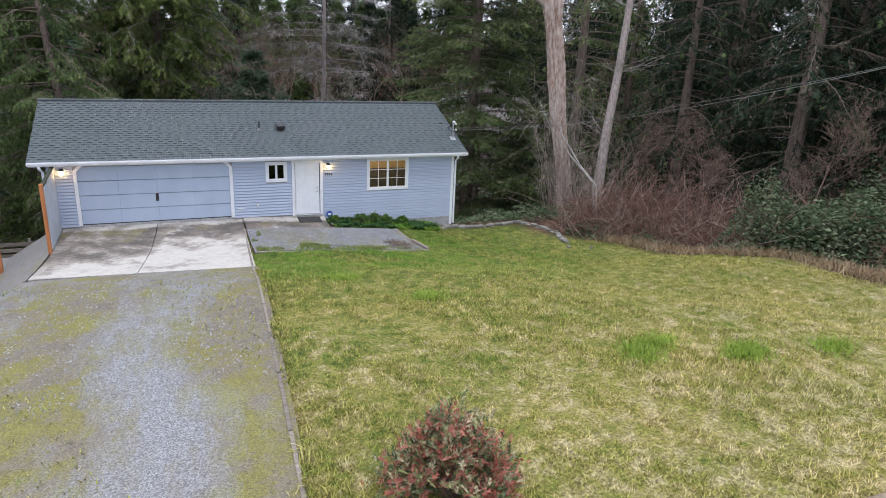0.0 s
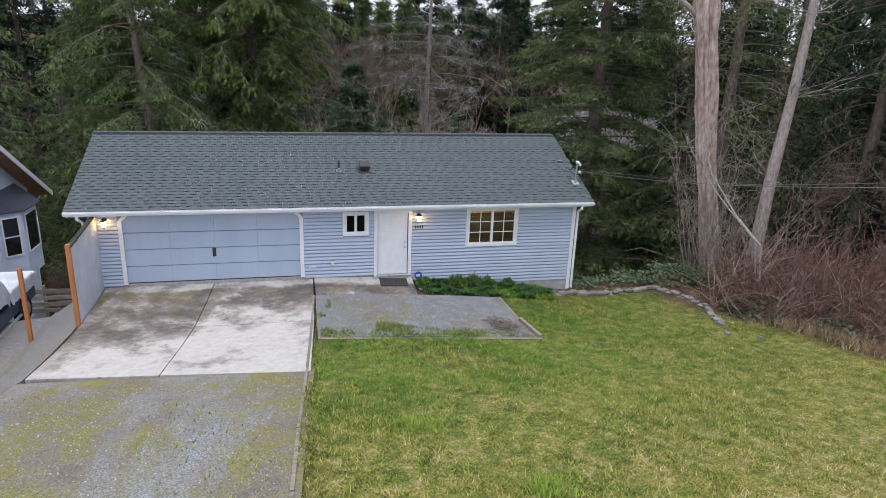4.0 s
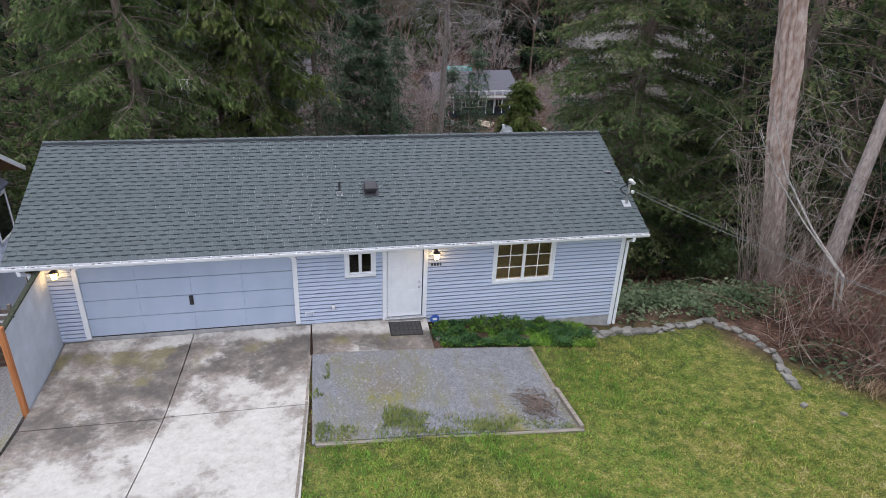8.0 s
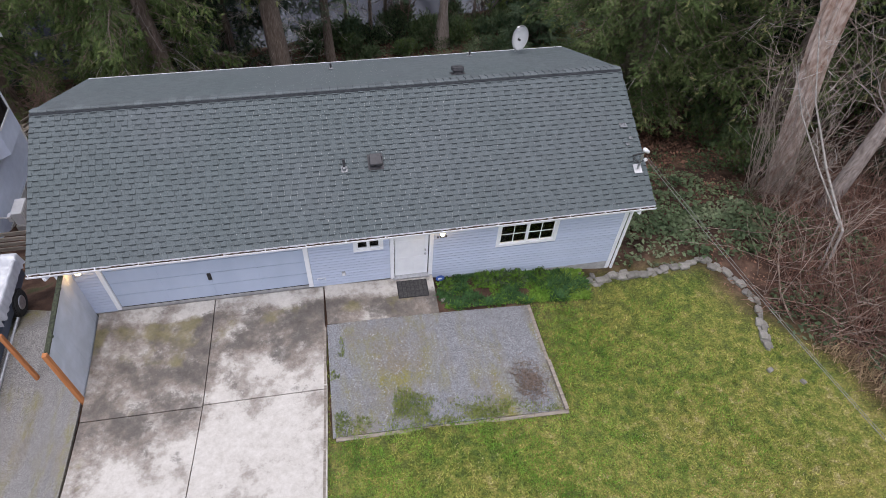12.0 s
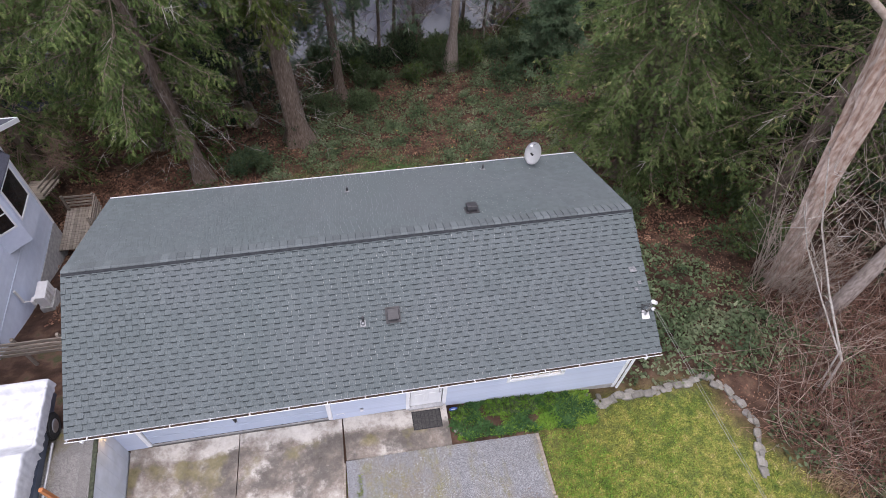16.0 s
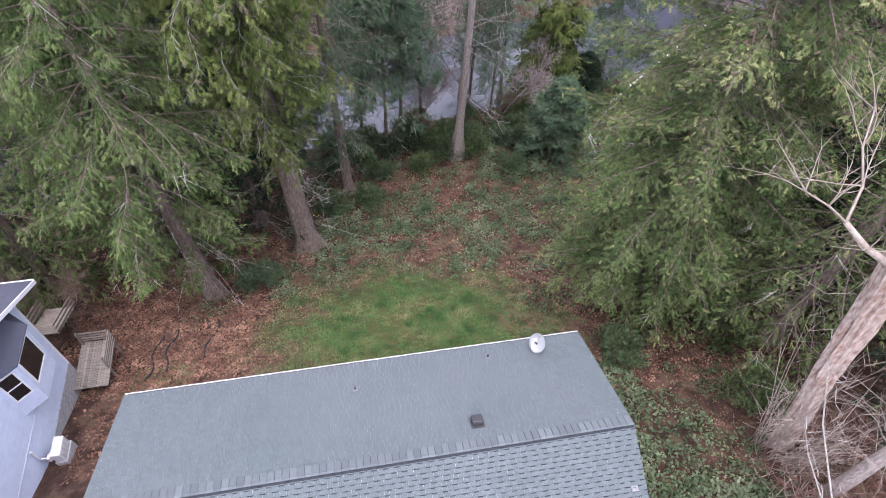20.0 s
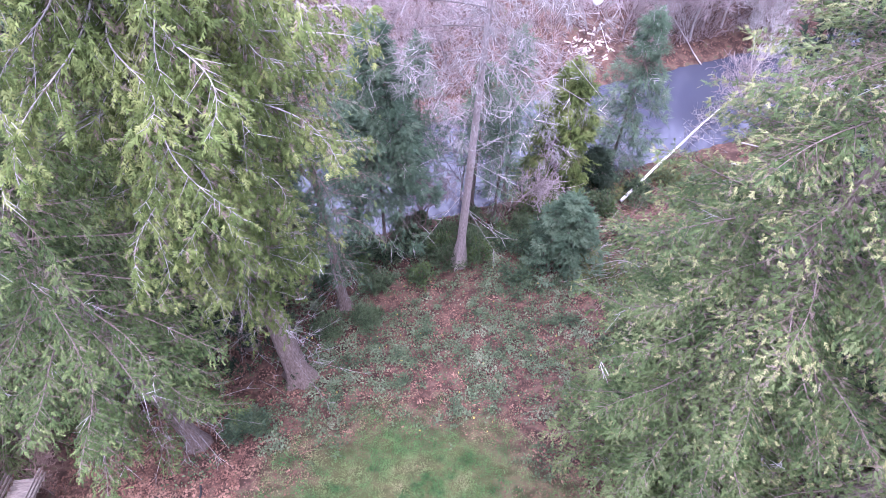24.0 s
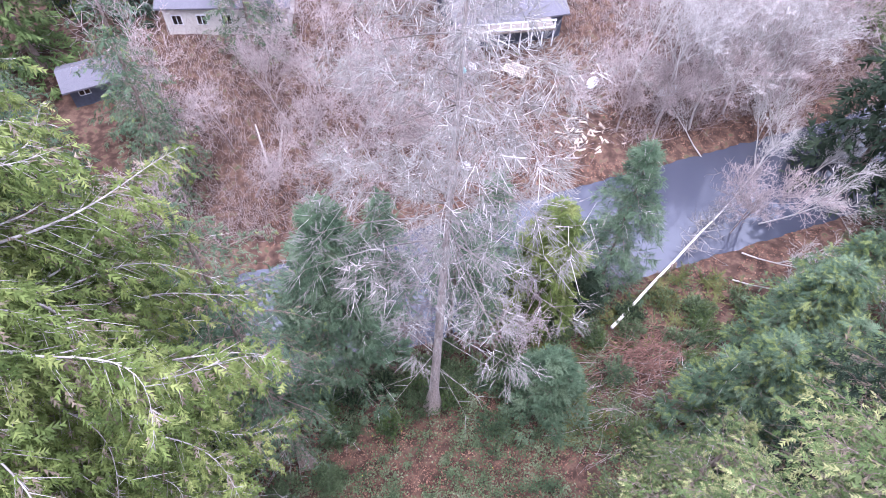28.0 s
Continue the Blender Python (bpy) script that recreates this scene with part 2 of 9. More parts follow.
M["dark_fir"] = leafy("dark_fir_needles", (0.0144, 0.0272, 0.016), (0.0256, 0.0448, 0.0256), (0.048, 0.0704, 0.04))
M["blue_fir"] = leafy("blue_green_needles", (0.046, 0.085, 0.048), (0.09, 0.145, 0.085), (0.16, 0.22, 0.135))
M["hazy_fir"] = leafy("pale_blue_green_needles", (0.085, 0.135, 0.105), (0.145, 0.205, 0.16), (0.22, 0.29, 0.235))
M["ivy"] = leafy("ivy_leaves", (0.0525, 0.0863, 0.0413), (0.0975, 0.143, 0.0713), (0.165, 0.21, 0.112), 0.4)
M["litter"] = material("fallen_leaves", [(0.25, (0.075, 0.037, 0.026)), (0.5, (0.16, 0.084, 0.057)), (0.75, (0.3, 0.185, 0.125))], 1.2, 0.9, bump=0.0, island=0.45)
M["fern"] = leafy("fern_fronds", (0.06, 0.075, 0.02), (0.12, 0.13, 0.045), (0.2, 0.19, 0.08), 0.3)
M["red_leaf"] = leafy("red_bush_leaves", (0.3, 0.075, 0.06), (0.42, 0.15, 0.115), (0.54, 0.29, 0.22), 0.3, 6)
M["green_leaf"] = leafy("green_bush_leaves", (0.12, 0.16, 0.06), (0.26, 0.3, 0.13), (0.46, 0.44, 0.27), 0.35, 6)


def turf_colour(nt, tc):
    """The colours of the lawn in clumps: blue-green, fresh green, olive and straw."""
    N, L = nt.nodes, nt.links
    n1, n2 = N.new("ShaderNodeTexNoise"), N.new("ShaderNodeTexNoise")
    for n, s, d, r in ((n1, 3.4, 9, 0.75), (n2, 0.5, 6, 0.6)):
        n.inputs["Scale"].default_value, n.inputs["Detail"].default_value, n.inputs["Roughness"].default_value = s, d, r
        L.new(tc.outputs["Object"], n.inputs["Vector"])
    r1 = ramp_node(nt, [(0.35, (0.07, 0.11, 0.035)), (0.43, (0.155, 0.205, 0.04)), (0.5, (0.3, 0.292, 0.075)), (0.565, (0.385, 0.335, 0.135)), (0.66, (0.66, 0.56, 0.35))])
    r2 = ramp_node(nt, [(0.35, (0.13, 0.195, 0.038)), (0.5, (0.25, 0.26, 0.07)), (0.66, (0.37, 0.32, 0.1))])
    # drier towards the front and away from the drive
    dot, dry, sm = N.new("ShaderNodeVectorMath"), N.new("ShaderNodeMath"), N.new("ShaderNodeMath")
    dot.operation = "DOT_PRODUCT"
    dot.inputs[1].default_value = (0.0032, -0.0085, 0)
    dry.inputs[1].default_value = -0.128
    L.new(tc.outputs["Object"], dot.inputs[0]), L.new(dot.outputs["Value"], dry.inputs[0])
    L.new(n2.outputs["Fac"], sm.inputs[0]), L.new(dry.outputs[0], sm.inputs[1])
    s2 = N.new("ShaderNodeMath")
    L.new(n1.outputs["Fac"], s2.inputs[0]), L.new(dry.outputs[0], s2.inputs[1])
    L.new(s2.outputs[0], r1.inputs[0]), L.new(sm.outputs[0], r2.inputs[0])
    mx = N.new("ShaderNodeMix")
    mx.data_type = "RGBA"
    mx.inputs["Factor"].default_value = 0.35
    L.new(r1.outputs[0], mx.inputs["A"]), L.new(r2.outputs[0], mx.inputs["B"])
    return mx.outputs["Result"]


def turf_blades():
    m = bpy.data.materials.new("grass_blades")
    m.use_nodes = True
    N, L = m.node_tree.nodes, m.node_tree.links
    b = N["Principled BSDF"]
    b.inputs["Roughness"].default_value, b.inputs["Specular IOR Level"].default_value = 0.8, 0.2
    tc = N.new("ShaderNodeTexCoord")
    hs, mr = N.new("ShaderNodeHueSaturation"), N.new("ShaderNodeMapRange")
    mr.inputs["To Min"].default_value, mr.inputs["To Max"].default_value = 0.4, 1.95
    L.new(N.new("ShaderNodeNewGeometry").outputs["Random Per Island"], mr.inputs["Value"])
    L.new(mr.outputs[0], hs.inputs["Value"])
    L.new(turf_colour(m.node_tree, tc), hs.inputs["Color"])
    tr, ms = N.new("ShaderNodeBsdfTranslucent"), N.new("ShaderNodeMixShader")
    ms.inputs[0].default_value = 0.3
    L.new(hs.outputs[0], b.inputs["Base Color"]), L.new(hs.outputs[0], tr.inputs["Color"])
    L.new(b.outputs[0], ms.inputs[1]), L.new(tr.outputs[0], ms.inputs[2])
    L.new(ms.outputs[0], N["Material Output"].inputs["Surface"])
    return m


M["grass"] = turf_blades()
M["straw"] = material("straw_thatch", [(0.3, (0.46, 0.4, 0.2)), (0.7, (0.68, 0.6, 0.36))], 3, 0.9, bump=0.0, island=0.3, trans=0.2, spec=0.15)
M["grass_rear"] = material("rough_grass_blades", [(0.3, (0.05, 0.13, 0.042)), (0.47, (0.1, 0.205, 0.07)), (0.6, (0.18, 0.245, 0.1)), (0.75, (0.31, 0.29, 0.16))], 0.6, 0.8, bump=0.0, island=0.3, detail=6, trans=0.3, spec=0.2)
M["grass_lush"] = material("lush_grass_blades", [(0.3, (0.085, 0.2, 0.03)), (0.55, (0.18, 0.33, 0.05)), (0.8, (0.33, 0.44, 0.1))], 0.8, 0.8, bump=0.0, island=0.3, detail=6, trans=0.3, spec=0.2)
M["cream_leaf"] = leafy("cream_bush_leaves", (0.3, 0.28, 0.16), (0.44, 0.4, 0.26), (0.6, 0.52, 0.38), 0.3, 6)
M["dry_grass"] = material("dry_grass_blades", [(0.3, (0.24, 0.17, 0.10)), (0.7, (0.44, 0.34, 0.22))], 2, 0.9, bump=0.0, island=0.35, trans=0.2)
M["gravel_stone"] = material("gravel_stones", [(0.3, (0.15, 0.155, 0.17)), (0.7, (0.33, 0.34, 0.36))], 3, 0.9, bump=0.3, island=0.4)


def gravel_material(name, cover, tint=(1, 1, 1), tracks=False):
    """Grey crushed stone with patches of moss and weeds, the more the higher cover is."""
    m = bpy.data.materials.new(name)
    m.use_nodes = True
    N, L = m.node_tree.nodes, m.node_tree.links
    b = N["Principled BSDF"]
    b.inputs["Roughness"].default_value = 0.95
    b.inputs["Specular IOR Level"].default_value = 0.2
    tc = N.new("ShaderNodeTexCoord")
    v = N.new("ShaderNodeTexVoronoi")
    v.inputs["Scale"].default_value = 60
    L.new(tc.outputs["Object"], v.inputs["Vector"])
    sep = N.new("ShaderNodeSeparateColor")
    L.new(v.outputs["Color"], sep.inputs[0])
    r = ramp_node(m.node_tree, [(0.0, tuple(0.14 * c for c in tint)), (0.5, tuple(0.25 * c for c in tint)), (1.0, tuple(0.4 * c for c in tint))])
    L.new(sep.outputs[0], r.inputs[0])
    n1 = N.new("ShaderNodeTexNoise")
    n1.inputs["Scale"].default_value, n1.inputs["Detail"].default_value, n1.inputs["Roughness"].default_value = 0.6, 12, 0.68
    mp = N.new("ShaderNodeMapping")
    mp.inputs["Scale"].default_value = (1.5, 0.4, 1.0)
    L.new(tc.outputs["Object"], mp.inputs["Vector"])
    L.new(mp.outputs[0], n1.inputs["Vector"])
    mr = ramp_node(m.node_tree, [(0.53 - cover, (0, 0, 0)), (0.72 - cover, (0.85, 0.85, 0.85))])
    if tracks:
        # wheels keep two tracks clear; weeds hold the crown between them and the edge by the lawn
        sx, skew, off = N.new("ShaderNodeSeparateXYZ"), N.new("ShaderNodeMath"), N.new("ShaderNodeMath")
        L.new(tc.outputs["Object"], sx.inputs[0])
        skew.operation = "MULTIPLY_ADD"
        skew.inputs[1].default_value = -0.068
        L.new(sx.outputs["Y"], skew.inputs[0]), L.new(sx.outputs["X"], skew.inputs[2])
        wear = N.new("ShaderNodeMapRange")
        wear.inputs["From Min"].default_value, wear.inputs["From Max"].default_value = -2.0, 6.0
        L.new(skew.outputs[0], wear.inputs["Value"])
        lane = ramp_node(m.node_tree, [(0.0, (0.56, 0.56, 0.56)), (0.2, (0.6, 0.6, 0.6)), (0.33, (0.48, 0.48, 0.48)), (0.46, (0.66, 0.66, 0.66)), (0.58, (0.5, 0.5, 0.5)), (0.7, (0.36, 0.36, 0.36)), (0.8, (0.5, 0.5, 0.5)), (0.9, (0.72, 0.72, 0.72))])
        L.new(wear.outputs[0], lane.inputs[0])
        off.operation = "MULTIPLY_ADD"
        off.inputs[1].default_value = 0.7
        L.new(lane.outputs[0], off.inputs[0]), L.new(n1.outputs["Fac"], off.inputs[2])
        shift = N.new("ShaderNodeMath")
        shift.operation = "SUBTRACT"
        shift.inputs[1].default_value = 0.25
        L.new(off.outputs[0], shift.inputs[0])
        L.new(shift.outputs[0], mr.inputs[0])
    else:
        L.new(n1.outputs["Fac"], mr.inputs[0])
    n2 = N.new("ShaderNodeTexNoise")
    n2.inputs["Scale"].default_value, n2.inputs["Detail"].default_value = 1.2, 12
    L.new(tc.outputs["Object"], n2.inputs["Vector"])
    n2.inputs["Roughness"].default_value = 0.72
    gr = ramp_node(m.node_tree, [(0.32, (0.15, 0.125, 0.1)), (0.46, (0.21, 0.18, 0.12)), (0.54, (0.2, 0.18, 0.045)), (0.66, (0.23, 0.22, 0.04))])
    L.new(n2.outputs["Fac"], gr.inputs[0])
    mx = N.new("ShaderNodeMix")
    mx.data_type = "RGBA"
    grit, gv = N.new("ShaderNodeHueSaturation"), N.new("ShaderNodeMapRange")
    gv.inputs["To Min"].default_value, gv.inputs["To Max"].default_value = 0.6, 1.35
    L.new(sep.outputs[1], gv.inputs["Value"]), L.new(gv.outputs[0], grit.inputs["Value"]), L.new(gr.outputs[0], grit.inputs["Color"])
    L.new(mr.outputs[0], mx.inputs["Factor"]), L.new(r.outputs[0], mx.inputs["A"]), L.new(grit.outputs[0], mx.inputs["B"])
    L.new(mx.outputs["Result"], b.inputs["Base Color"])
    bn = N.new("ShaderNodeBump")
    bn.inputs["Strength"].default_value, bn.inputs["Distance"].default_value = 0.5, 0.012
    L.new(v.outputs["Distance"], bn.inputs["Height"])
    L.new(bn.outputs[0], b.inputs["Normal"])
    return m


M["gravel_drive"] = gravel_material("mossy_gravel", 0.06, (0.98, 1.0, 1.06), True)
M["gravel_yard"] = gravel_material("yard_gravel", 0.04, (0.82, 0.8, 0.79))
M["gravel_pad"] = gravel_material("clean_gravel", 0.06, (0.8, 0.83, 0.9))


def ground_material():
    """Soil under the grass, brown leaf litter down the slope, chosen by the place in the garden."""
    m = bpy.data.materials.new("garden_soil")
    m.use_nodes = True
    N, L = m.node_tree.nodes, m.node_tree.links
    b = N["Principled BSDF"]
    b.inputs["Roughness"].default_value = 0.95
    b.inputs["Specular IOR Level"].default_value = 0.15
    tc = N.new("ShaderNodeTexCoord")
    n1, n2 = N.new("ShaderNodeTexNoise"), N.new("ShaderNodeTexNoise")
    n1.inputs["Scale"].default_value, n1.inputs["Detail"].default_value, n1.inputs["Roughness"].default_value = 0.9, 12, 0.78
    n2.inputs["Scale"].default_value, n2.inputs["Detail"].default_value = 1.4, 10
    L.new(tc.outputs["Object"], n1.inputs["Vector"]), L.new(tc.outputs["Object"], n2.inputs["Vector"])
    wood = ramp_node(m.node_tree, [(0.3, (0.038, 0.024, 0.019)), (0.5, (0.082, 0.05, 0.038)), (0.6, (0.14, 0.088, 0.066)), (0.7, (0.08, 0.085, 0.045))])
    L.new(n2.outputs["Fac"], wood.inputs[0])
    # thatch and soil showing between the blades
    n1.inputs["Scale"].default_value, n1.inputs["Detail"].default_value, n1.inputs["Roughness"].default_value = 22, 6, 0.7
    hs, sp = N.new("ShaderNodeHueSaturation"), N.new("ShaderNodeMapRange")
    sp.inputs["From Min"].default_value, sp.inputs["From Max"].default_value = 0.32, 0.68
    sp.inputs["To Min"].default_value, sp.inputs["To Max"].default_value = 0.2, 1.2
    L.new(n1.outputs["Fac"], sp.inputs["Value"]), L.new(sp.outputs[0], hs.inputs["Value"])
    L.new(turf_colour(m.node_tree, tc), hs.inputs["Color"])
    at = N.new("ShaderNodeAttribute")
    at.attribute_name = "lawn"
    mx = N.new("ShaderNodeMix")
    mx.data_type = "RGBA"
    L.new(at.outputs["Fac"], mx.inputs["Factor"]), L.new(wood.outputs[0], mx.inputs["A"]), L.new(hs.outputs[0], mx.inputs["B"])
    L.new(mx.outputs["Result"], b.inputs["Base Color"])
    bn = N.new("ShaderNodeBump")
    bn.inputs["Strength"].default_value, bn.inputs["Distance"].default_value = 0.8, 0.06
    n3 = N.new("ShaderNodeTexNoise")
    n3.inputs["Scale"].default_value, n3.inputs["Detail"].default_value = 14, 8
    L.new(tc.outputs["Object"], n3.inputs["Vector"])
    L.new(n3.outputs["Fac"], bn.inputs["Height"])
    L.new(bn.outputs[0], b.inputs["Normal"])
    return m


M["ground"] = ground_material()


def slab_material():
    """Old concrete: pale and worn, with dark damp stains and a breath of green where water stands by the house."""
    m = bpy.data.materials.new("stained_concrete")
    m.use_nodes = True
    N, L = m.node_tree.nodes, m.node_tree.links
    b = N["Principled BSDF"]
    b.inputs["Roughness"].default_value = 0.85
    b.inputs["Specular IOR Level"].default_value = 0.3
    tc = N.new("ShaderNodeTexCoord")
    n1, n2, n3 = N.new("ShaderNodeTexNoise"), N.new("ShaderNodeTexNoise"), N.new("ShaderNodeTexNoise")
    for n, s, d, r in ((n1, 1.1, 14, 0.7), (n2, 6, 14, 0.8), (n3, 1.2, 12, 0.65)):
        n.inputs["Scale"].default_value, n.inputs["Detail"].default_value, n.inputs["Roughness"].default_value = s, d, r
        L.new(tc.outputs["Object"], n.inputs["Vector"])
    base = ramp_node(m.node_tree, [(0.3, (0.38, 0.355, 0.325)), (0.5, (0.5, 0.48, 0.45)), (0.68, (0.6, 0.58, 0.555))])
    L.new(n2.outputs["Fac"], base.inputs[0])
    sx = N.new("ShaderNodeSeparateXYZ")
    L.new(tc.outputs["Object"], sx.inputs[0])

    def span(axis, a, b2, lo, hi):
        n = N.new("ShaderNodeMapRange")
        n.inputs["From Min"].default_value, n.inputs["From Max"].default_value = a, b2
        n.inputs["To Min"].default_value, n.inputs["To Max"].default_value = lo, hi
        L.new(sx.outputs[axis], n.inputs["Value"])
        return n.outputs[0]

    def add(a, b2):
        n = N.new("ShaderNodeMath")
        L.new(a, n.inputs[0]), L.new(b2, n.inputs[1])
        return n.outputs[0]

    def over(under_col, top_col, mask):
        mx = N.new("ShaderNodeMix")
        mx.data_type = "RGBA"
        L.new(mask, mx.inputs["Factor"]), L.new(under_col, mx.inputs["A"]), L.new(top_col, mx.inputs["B"])
        return mx.outputs["Result"]

    # brown weathering: over the upper half of the right-hand panels and most of the left-hand ones, with a ragged edge
    step_x = span("X", 1.9, 2.7, 1.8, 0.0)
    along = add(sx.outputs["Y"], step_x)
    fall = N.new("ShaderNodeMapRange")
    for key, value in (("From Min", -3.2), ("From Max", -1.5), ("To Min", -0.2), ("To Max", 0.16)):
        fall.inputs[key].default_value = value
    L.new(along, fall.inputs["Value"])
    clean = span("Y", -0.62, -0.36, 0.0, -0.3)
    flake = N.new("ShaderNodeMath")
    flake.operation = "MULTIPLY_ADD"
    flake.inputs[1].default_value, flake.inputs[2].default_value = 0.9, -0.45
    L.new(n2.outputs["Fac"], flake.inputs[0])
    broad = N.new("ShaderNodeMath")
    broad.operation = "MULTIPLY_ADD"
    broad.inputs[1].default_value, broad.inputs[2].default_value = 2.0, -0.5
    L.new(n1.outputs["Fac"], broad.inputs[0])
    blot = N.new("ShaderNodeMath")
    blot.operation = "MULTIPLY_ADD"
    blot.inputs[1].default_value, blot.inputs[2].default_value = 1.8, -0.4
    L.new(n3.outputs["Fac"], blot.inputs[0])
    worn = add(add(add(add(broad.outputs[0], fall.outputs[0]), span("X", -0.5, 0.7, 0.13, 0.0)), clean), flake.outputs[0])
    m1 = ramp_node(m.node_tree, [(0.36, (0, 0, 0)), (0.5, (0.5, 0.5, 0.5)), (0.68, (0.95, 0.95, 0.95))])
    L.new(worn, m1.inputs[0])
    brown = ramp_node(m.node_tree, [(0.32, (0.09, 0.075, 0.066)), (0.5, (0.19, 0.162, 0.142)), (0.68, (0.38, 0.34, 0.3))])
    L.new(n2.outputs["Fac"], brown.inputs[0])
    col = over(base.outputs[0], brown.outputs[0], m1.outputs[0])
    # dark damp blotches inside it
    damp = add(add(add(blot.outputs[0], fall.outputs[0]), clean), flake.outputs[0])
    m2 = ramp_node(m.node_tree, [(0.58, (0, 0, 0)), (0.68, (0.5, 0.5, 0.5)), (0.82, (0.85, 0.85, 0.85))])
    L.new(damp, m2.inputs[0])
    dark = ramp_node(m.node_tree, [(0.3, (0.055, 0.05, 0.048)), (0.7, (0.13, 0.12, 0.11))])
    L.new(n2.outputs["Fac"], dark.inputs[0])
    col = over(col, dark.outputs[0], m2.outputs[0])
    # olive algae in the left-hand panel close to the garage
    n4 = N.new("ShaderNodeTexNoise")
    n4.inputs["Scale"].default_value, n4.inputs["Detail"].default_value = 1.4, 8
    L.new(tc.outputs["Object"], n4.inputs["Vector"])
    alg = add(add(add(n4.outputs["Fac"], span("Y", -2.2, -0.9, -0.2, 0.05)), span("X", 1.6, 3.2, 0.02, -0.14)), clean)
    m3 = ramp_node(m.node_tree, [(0.46, (0, 0, 0)), (0.58, (0.6, 0.6, 0.6))])
    L.new(alg, m3.inputs[0])
    olive = ramp_node(m.node_tree, [(0.3, (0.11, 0.1, 0.035)), (0.7, (0.25, 0.22, 0.1))])
    L.new(n2.outputs["Fac"], olive.inputs[0])
    col = over(col, olive.outputs[0], m3.outputs[0])
    L.new(col, b.inputs["Base Color"])
    bn = N.new("ShaderNodeBump")
    bn.inputs["Strength"].default_value, bn.inputs["Distance"].default_value = 0.25, 0.01
    L.new(n2.outputs["Fac"], bn.inputs["Height"])
    L.new(bn.outputs[0], b.inputs["Normal"])
    return m


M["slab"] = slab_material()


def water_material():
    m = bpy.data.materials.new("still_pond_water")
    m.use_nodes = True
    N, L = m.node_tree.nodes, m.node_tree.links
    b = N["Principled BSDF"]
    b.inputs["Base Color"].default_value, b.inputs["Roughness"].default_value = (0.05, 0.056, 0.078, 1), 0.05
    b.inputs["Specular IOR Level"].default_value = 1.0
    n = N.new("ShaderNodeTexNoise")
    n.inputs["Scale"].default_value = 1.5
    bn = N.new("ShaderNodeBump")
    bn.inputs["Strength"].default_value, bn.inputs["Distance"].default_value = 0.03, 0.02
    L.new(n.outputs["Fac"], bn.inputs["Height"]), L.new(bn.outputs[0], b.inputs["Normal"])
    return m


M["water"] = water_material()


# ---- helpers for meshes ----
def link(name, verts, faces, mat, parent=None, label="", smooth=False):
    me = bpy.data.meshes.new(name)
    me.from_pydata(verts, [], faces)
    me.materials.append(mat)
    if smooth:
        me.shade_smooth()
    ob = new(name, me)
    ob.parent = parent
    if label:
        ob["label"] = label
    return ob


def part(name, bm, mat, parent=None, label="", smooth=False):
    """Links a bmesh as one mesh object under a thing or a part."""
    me = bpy.data.meshes.new(name)
    bm.to_mesh(me)
    bm.free()
    me.materials.append(mat)
    if smooth:
        me.shade_smooth()
    ob = new(name, me)
    ob.parent = parent
    if label:
        ob["label"] = label
    return ob


def box(lo, hi, bevel=0.0, bm=None):
    """A box from corner to corner, with bevelled edges."""
    bm = bm or bmesh.new()
    c, s = [(a + b) / 2 for a, b in zip(lo, hi)], [abs(b - a) for a, b in zip(lo, hi)]
    r = bmesh.ops.create_cube(bm, size=1, matrix=Matrix.LocRotScale(c, None, s))
    if bevel:
        ed = list({e for v in r["verts"] for e in v.link_edges})
        bmesh.ops.bevel(bm, geom=ed, offset=bevel, segments=1, affect="EDGES")
    return bm


def tube(points, radii, sides=8, bm=None, cap=True):
    """A tube along points."""
    bm = bm or bmesh.new()
    pts = [Vector(p) for p in points]
    if not hasattr(radii, "__len__"):
        radii = [radii] * len(pts)
    rings = []
    side = Vector((1, 0, 0))
    for i, p in enumerate(pts):
        d = (pts[min(i + 1, len(pts) - 1)] - pts[max(i - 1, 0)]).normalized()
        if abs(d.dot(side)) > 0.9:
            side = Vector((0, 1, 0)) if abs(d.y) < 0.9 else Vector((0, 0, 1))
        u = (side - d * side.dot(d)).normalized()
        w = d.cross(u)
        rings.append([bm.verts.new(p + (u * math.cos(a) + w * math.sin(a)) * radii[i]) for a in (2 * math.pi * k / sides for k in range(sides))])
    for a, b in zip(rings, rings[1:]):
        for k in range(sides):
            bm.faces.new((a[k], a[(k + 1) % sides], b[(k + 1) % sides], b[k]))
    if cap:
        bm.faces.new(rings[0][::-1]), bm.faces.new(rings[-1])
    return bm


def thing(name, label, category, at=(0, 0, 0), group="", kind=""):
    """An empty at the base of a thing, which carries its parts."""
    ob = new(name)
    ob.location = at
    ob.empty_display_size = 0.2
    return tagged(ob, label, category, group, kind)


def interp(x, xs, ys):
    return float(np.interp(x, xs, ys))


